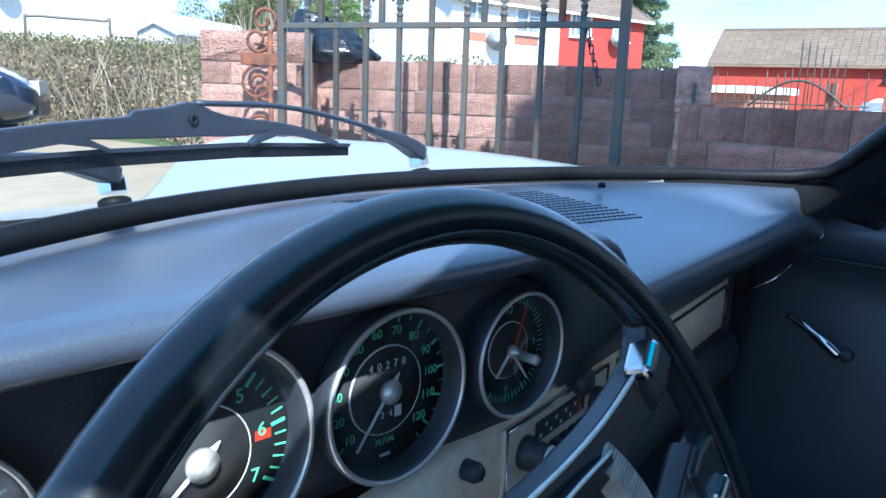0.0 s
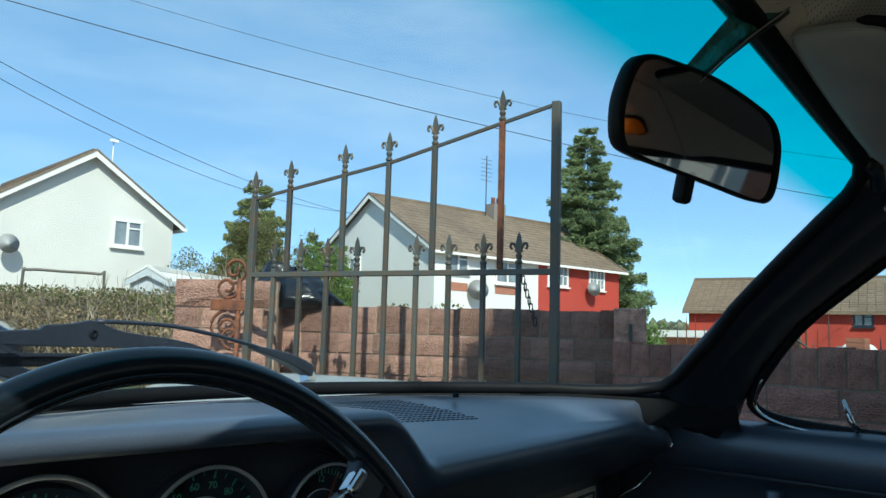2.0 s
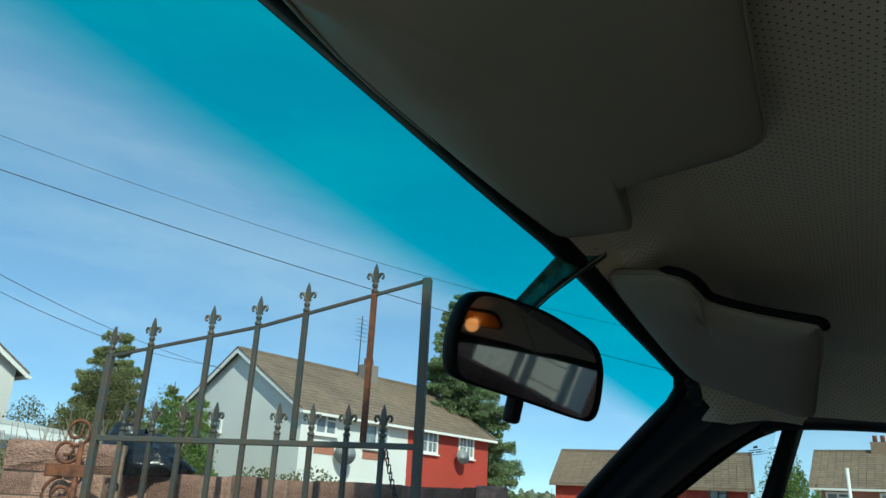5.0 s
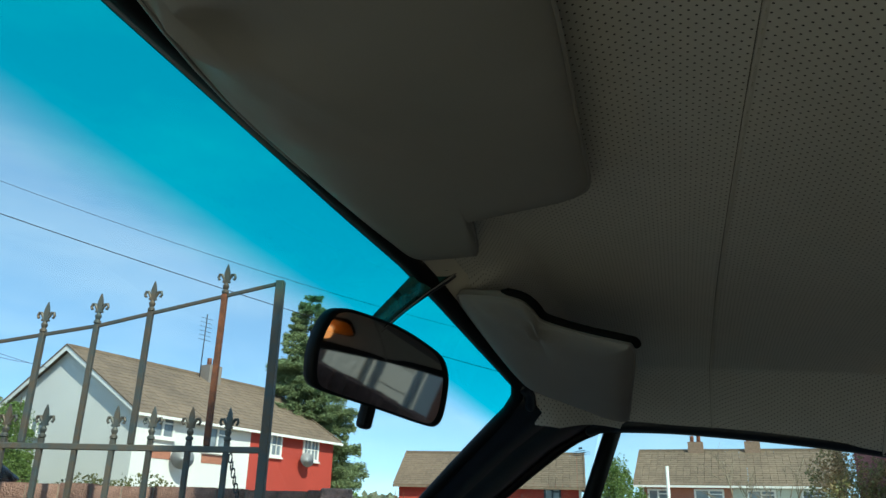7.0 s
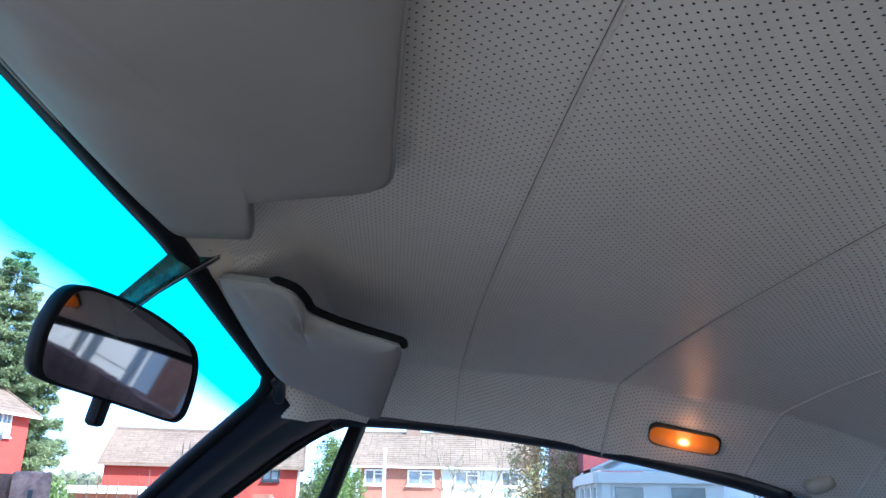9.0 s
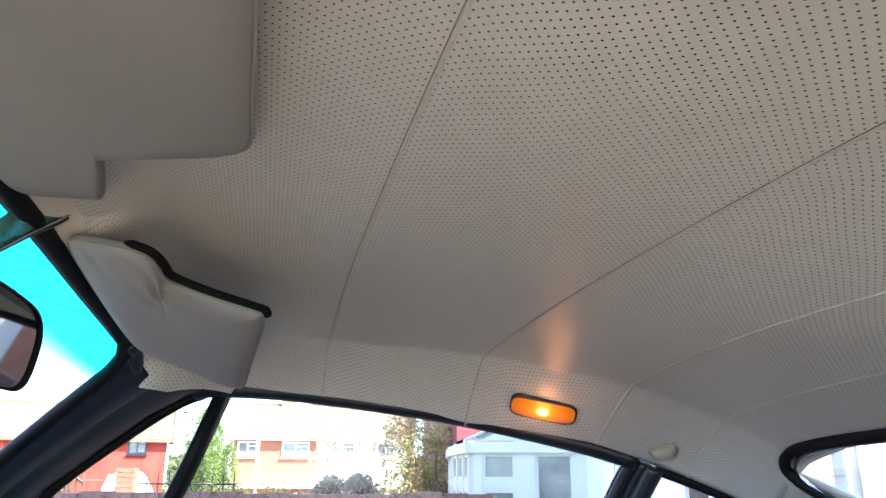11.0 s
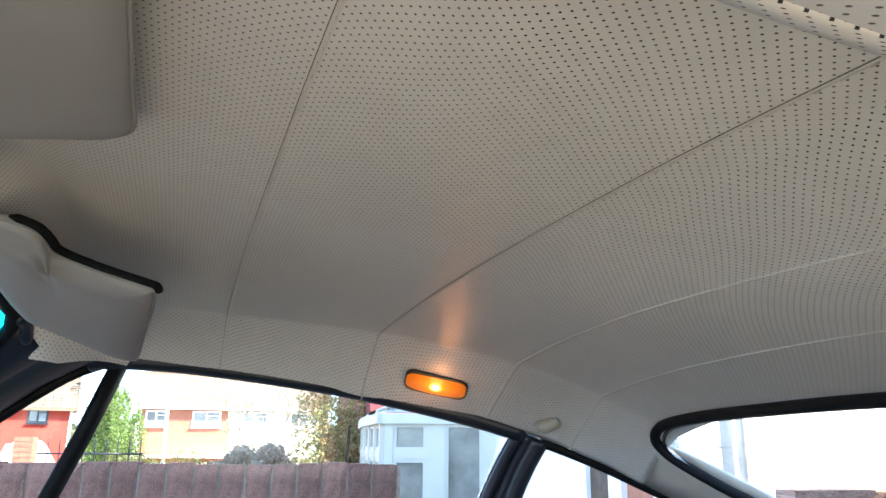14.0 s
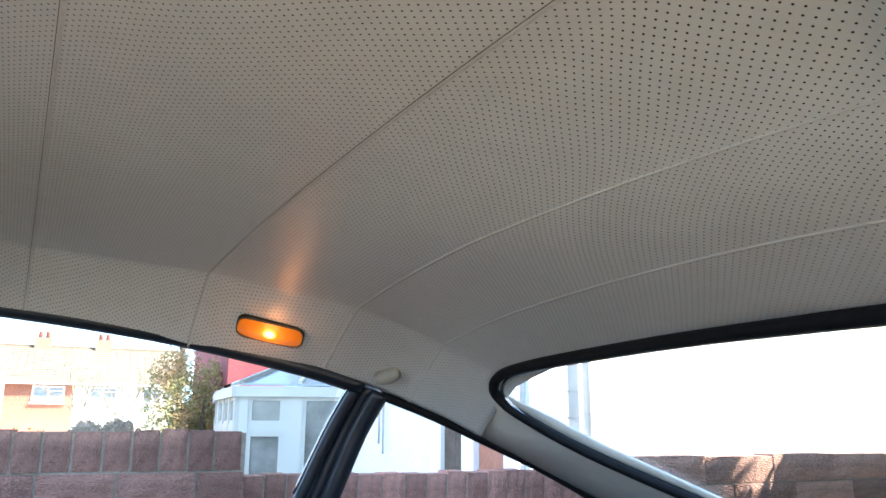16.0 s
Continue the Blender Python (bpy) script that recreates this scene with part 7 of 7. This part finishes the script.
bushy("tree", "olive green garden tree between the houses", (13.3, 22.0, -0.2), 1.5, 1.2, 4.6, 60000, 25, M_OLIVE, 0.06, category="tree")
bushy("tree", "fresh green garden tree by the gable", (16.9, 23.0, -0.4), 1.3, 1.0, 4.4, 30000, 26, M_LEAF, 0.06, category="tree")
bare_tree("bare_tree", "bare grey twiggy tree behind the hedge", (11.9, 24.0, 0), 4.4, 16)
bare_tree("bare_tree", "bare pale young tree in front of the terrace", (30.0, 1.2, -1.4), 6.2, 17, depth=4, r0=0.07)
bare_tree("bare_tree", "bare pale young tree in front of the terrace", (29.0, -0.4, -1.4), 5.4, 18, depth=4, r0=0.06)
bushy("shrub", "red-brown shrub with green patches", (14.2, -1.70, -1.0), 0.9, 0.75, 3.0, 42000, 19, M_REDLEAF, 0.045)
bushy("shrub", "dull brown rounded shrub", (17.5, 0.02, -1.2), 1.3, 1.1, 2.15, 60000, 44, M_DRYSHRUB, 0.075)
bushy("shrub", "bright green leafy shrub beyond the low wall", (7.5, 4.02, -0.6), 0.27, 0.30, 1.72, 5200, 21, M_LEAF, 0.05)
bushy("shrub", "yellow-green clipped shrub beyond the low wall", (16.0, 2.3, -1.2), 0.7, 1.25, 2.15, 24000, 27, M_OLIVE, 0.05)
bushy("tree", "fresh green tree by the far houses", (33.0, 6.4, -1.4), 1.0, 1.05, 4.7, 26000, 22, M_LEAF, 0.08, category="tree")
bushy("shrub", "yellow-green low shrub by the road", (24.0, 14.2, -1.2), 3.0, 2.0, 1.7, 2600, 23, M_OLIVE, 0.2)
bushy("shrub", "low green shrub in front of the pair of houses", (12.1, 13.6, -0.6), 2.2, 1.8, 2.02, 40000, 24, M_OLIVE, 0.07)

# hedge
rnd = random.Random(30)
line = smooth_path([(4.0, 6.9, 0), (5.3, 9.2, 0), (5.5, 12.2, 0), (4.1, 16.1, 0), (0.7, 19.0, 0), (-4.7, 21.1, 0)], 10)
spots_b, spots_g, twigs = [], [], []


def hedge_top(a):
    return 1.35 + 0.054 * (a - line[0]).length ** 0.9 + 0.13 * noise.noise(a * 0.8)


for i in range(80000):
    k = rnd.random() * (len(line) - 1)
    a = line[int(k)].lerp(line[min(int(k) + 1, len(line) - 1)], k % 1)
    top = hedge_top(a)
    z = rnd.random() ** 0.7 * top
    off = Vector((rnd.gauss(0, 0.36), rnd.gauss(0, 0.36), 0))
    p_ = a + off + Vector((0, 0, z))
    (spots_g if z > top - 0.36 and rnd.random() < 0.75 or rnd.random() < 0.08 else spots_b).append((p_, Vector((off.x, off.y, 0.5))))
for i in range(2600):
    k = rnd.random() * (len(line) - 1)
    a = line[int(k)].lerp(line[min(int(k) + 1, len(line) - 1)], k % 1) + Vector((rnd.gauss(0, 0.36), rnd.gauss(0, 0.36), rnd.uniform(0, 0.9)))
    d = Vector((rnd.gauss(0, 0.35), rnd.gauss(0, 0.35), 1)).normalized() * rnd.uniform(0.4, 1.2)
    twigs.append(tube_data([a, a + d * 0.5, a + d], [0.009, 0.007, 0.004], 3))
hedge = thing("hedge", "clipped winter hedge, brown below and green on top", "hedge", (0, 0, 0), "stuff")
core = [[Vector((*(line[i] + d_)[:2], z_)) for d_, z_ in ((Vector((-0.30, -0.18, 0)), 0.0), (Vector((-0.26, -0.15, 0)), hedge_top(line[i]) - 0.30), (Vector((0.0, 0.0, 0)), hedge_top(line[i]) - 0.10), (Vector((0.26, 0.15, 0)), hedge_top(line[i]) - 0.30), (Vector((0.30, 0.18, 0)), 0.0))] for i in range(len(line))]
sheet("inner_growth", core, M_HEDGECORE, hedge, kind="stuff")
leaf_cloud("dry_leaves", spots_b, 0.052, M_BROWNLEAF, hedge, 31, "stuff")
leaf_cloud("green_leaves", spots_g, 0.050, M_OLIVE, hedge, 32, "stuff")
part("twigs", *join(twigs), M_TWIG, hedge, kind="stuff")
verge = [[line[i] + Vector((-0.85, -0.5, 0.004)), line[i] + Vector((-0.5, -0.3, 0.03)), line[i] + Vector((0.3, 0.2, 0.03))] for i in range(len(line))]
tagged(sheet("verge", verge, M_GRASS), "narrow strip of grass along the foot of the hedge", "grass verge", "", "structure")
rail_ = thing("steel_rail", "bent grey steel rail behind the hedge", "rail", (5.1, 16.87, 0))
tube("bar", smooth_path([(-0.36, 0.14, 0), (-0.36, 0.14, 1.98), (-0.27, 0.10, 2.15), (0.3, -0.15, 2.15), (0.98, -0.44, 2.13), (1.08, -0.48, 2.02), (1.08, -0.48, 0)], 5), 0.032, M_IRON, rail_, 8)

# distant wooded rise
rnd = random.Random(50)
spots = []
for i in range(36000):
    a = radians(rnd.uniform(-12, 88))
    d = rnd.uniform(140, 190)
    spots.append((Vector((d * math.cos(a), d * math.sin(a), rnd.uniform(-3, 4.7 + 1.2 * noise.noise(Vector((a * 6, 0, 0))) + 0.9 * noise.noise(Vector((a * 40, 0, 0)))))), Vector((0, 0, 1))))
tagged(leaf_cloud("distant_trees", spots, 1.15, M_HAZETREE, None, 51), "hazy line of distant trees", "trees", "", "stuff")

# ---- parked cars ----
def parked_car(name, label, m, mat, length=4.3, width=1.78, tall=1.0):
    car_ = thing(name, label, "car", tuple(m.translation))
    flat_m = Matrix.Translation(-m.translation) @ m
    mi = flat_m @ Matrix.Diagonal((1, 1, tall, 1))
    prof = [(0.0, 0.35, 0.62, 0.78), (0.06, 0.22, 0.80, 0.86), (0.14, 0.2, 0.90, 0.92), (0.25, 0.2, 0.98, 0.95), (0.34, 0.2, 1.04, 0.95), (0.44, 0.2, 1.40, 0.90), (0.55, 0.2, 1.50, 0.88), (0.72, 0.2, 1.48, 0.88), (0.86, 0.2, 1.28, 0.90), (0.95, 0.25, 1.0, 0.92), (1.0, 0.4, 0.9, 0.85)]
    rows_ = []
    for t_, lo_, hi_, wf in prof:
        x = length * (0.5 - t_)
        w_ = width / 2 * wf
        belt = min(hi_, 0.98)
        tw = w_ * (0.72 if hi_ > 1.1 else 0.93)
        rows_.append([Vector((x, -w_ * 0.9, lo_)), Vector((x, -w_, (lo_ + belt) / 2)), Vector((x, -w_ * 0.97, belt - 0.03)), Vector((x, -tw, hi_ - 0.03)), Vector((x, -tw * 0.6, hi_)), Vector((x, tw * 0.6, hi_)), Vector((x, tw, hi_ - 0.03)), Vector((x, w_ * 0.97, belt - 0.03)), Vector((x, w_, (lo_ + belt) / 2)), Vector((x, w_ * 0.9, lo_))])
    v_ = [mi @ p for r_ in rows_ for p in r_]
    f_ = grid_faces(len(rows_), 10, True) + [tuple(reversed(range(10))), tuple(range(len(v_) - 10, len(v_)))]
    bd = outward(part("body", v_, f_, mat, car_, "", True))
    mod = bd.modifiers.new("round", 'SUBSURF')
    mod.levels = mod.render_levels = 2
    for x in (length * 0.31, -length * 0.29):
        for y in (-width * 0.46, width * 0.46):
            wh = lathe("wheel", [(0.20, -0.10), (0.31, -0.10), (0.325, -0.06), (0.325, 0.06), (0.31, 0.10), (0.20, 0.10)], M_TYRE, car_, flat_m @ pose(x, y, 0.325, 90), 24)
            lathe("rim", [(0.20, -0.08), (0.20, 0.08), (0.05, 0.06), (0.0, 0.06)], M_SATIN, wh, flat_m @ pose(x, y, 0.325, 90 if y < 0 else -90), 16)
    for y in (-1, 1):
        tube("headlight", smooth_path([mi @ Vector((length * 0.470, y * width * 0.20, 0.66)), mi @ Vector((length * 0.455, y * width * 0.32, 0.70)), mi @ Vector((length * 0.42, y * width * 0.395, 0.735)), mi @ Vector((length * 0.375, y * width * 0.43, 0.77))], 3), [0.02] + [0.045] * 6 + [0.04, 0.035, 0.015], M_LAMPGLASS, car_, 8, label="clear headlight")
        bevel(part("fog_lamp", *box_data((length * 0.455, y * width * 0.30 - 0.07, 0.36), (length * 0.478, y * width * 0.30 + 0.07, 0.41), mi), M_LAMPGLASS, car_), 0.02)
    part("grille", *box_data((length * 0.468, -0.42, 0.56), (length * 0.494, 0.42, 0.72), mi), M_SATIN, car_)
    part("lower_grille", *box_data((length * 0.47, -0.45, 0.34), (length * 0.495, 0.45, 0.5), mi), M_PAINTBLACK, car_)
    part("windscreen", [mi @ Vector(p) for p in ((length * 0.155, -0.66, 1.03), (length * 0.155, 0.66, 1.03), (length * 0.065, 0.56, 1.40), (length * 0.065, -0.56, 1.40))], [(0, 1, 2, 3)], M_PANE, car_)
    return car_


parked_car("parked_car", "dark navy off-road car parked before the hedge", pose(1.37, 12.97, 0, 0, 0, -26), M_NAVY, 4.6, 1.9, 1.27)
parked_car("parked_van", "white van parked beyond the iron railing", pose(31.0, 8.75, -1.4, 0, 0, 180), M_UPVC, 4.3, 1.6, 1.75)
parked_car("parked_car", "blue car parked behind the far shrubs", pose(20.5, 1.6, -1.15, 0, 0, 80), M_NAVY)

# ---- overhead wires and pole ----
def sky_at(az_, el_, d):
    return Vector((-0.5 + d * math.cos(radians(az_)), -0.58 + d * math.sin(radians(az_)), 1.0 + d * math.tan(radians(el_))))


def wire(a, b, sag, r):
    pts = []
    for i in range(25):
        t = i / 24
        pts.append(a.lerp(b, t) + Vector((0, 0, -4 * sag * t * (1 - t))))
    ob = tube("overhead_wire", pts, r, M_CABLE, None, 5)
    return tagged(ob, "thin black overhead wire", "wire", "overhead wires")


wire(sky_at(92, 20.98, 20.7), sky_at(10, 8.14, 37.35), 0.74, 0.012)
wire(sky_at(92, 23.62, 12.7), sky_at(12, 11.38, 16.1), 0.64, 0.0035)
wire(sky_at(90, 21.85, 17.6), sky_at(46, 8.35, 40.0), 1.34, 0.009)
wire(sky_at(90, 21.37, 17.9), sky_at(46, 9.57, 40.6), 2.06, 0.009)
tagged(tube("utility_pole", [(24.4, -1.84, -1.4), (24.4, -1.84, 6.0)], [0.11, 0.08], M_BARK, None, 8), "brown wooden utility pole", "pole")
tagged(tube("sign_post", [(25.0, 3.0, -1.4), (25.0, 3.0, 2.75)], 0.05, M_UPVC, None, 8), "pale grey post in front of the terrace", "post")
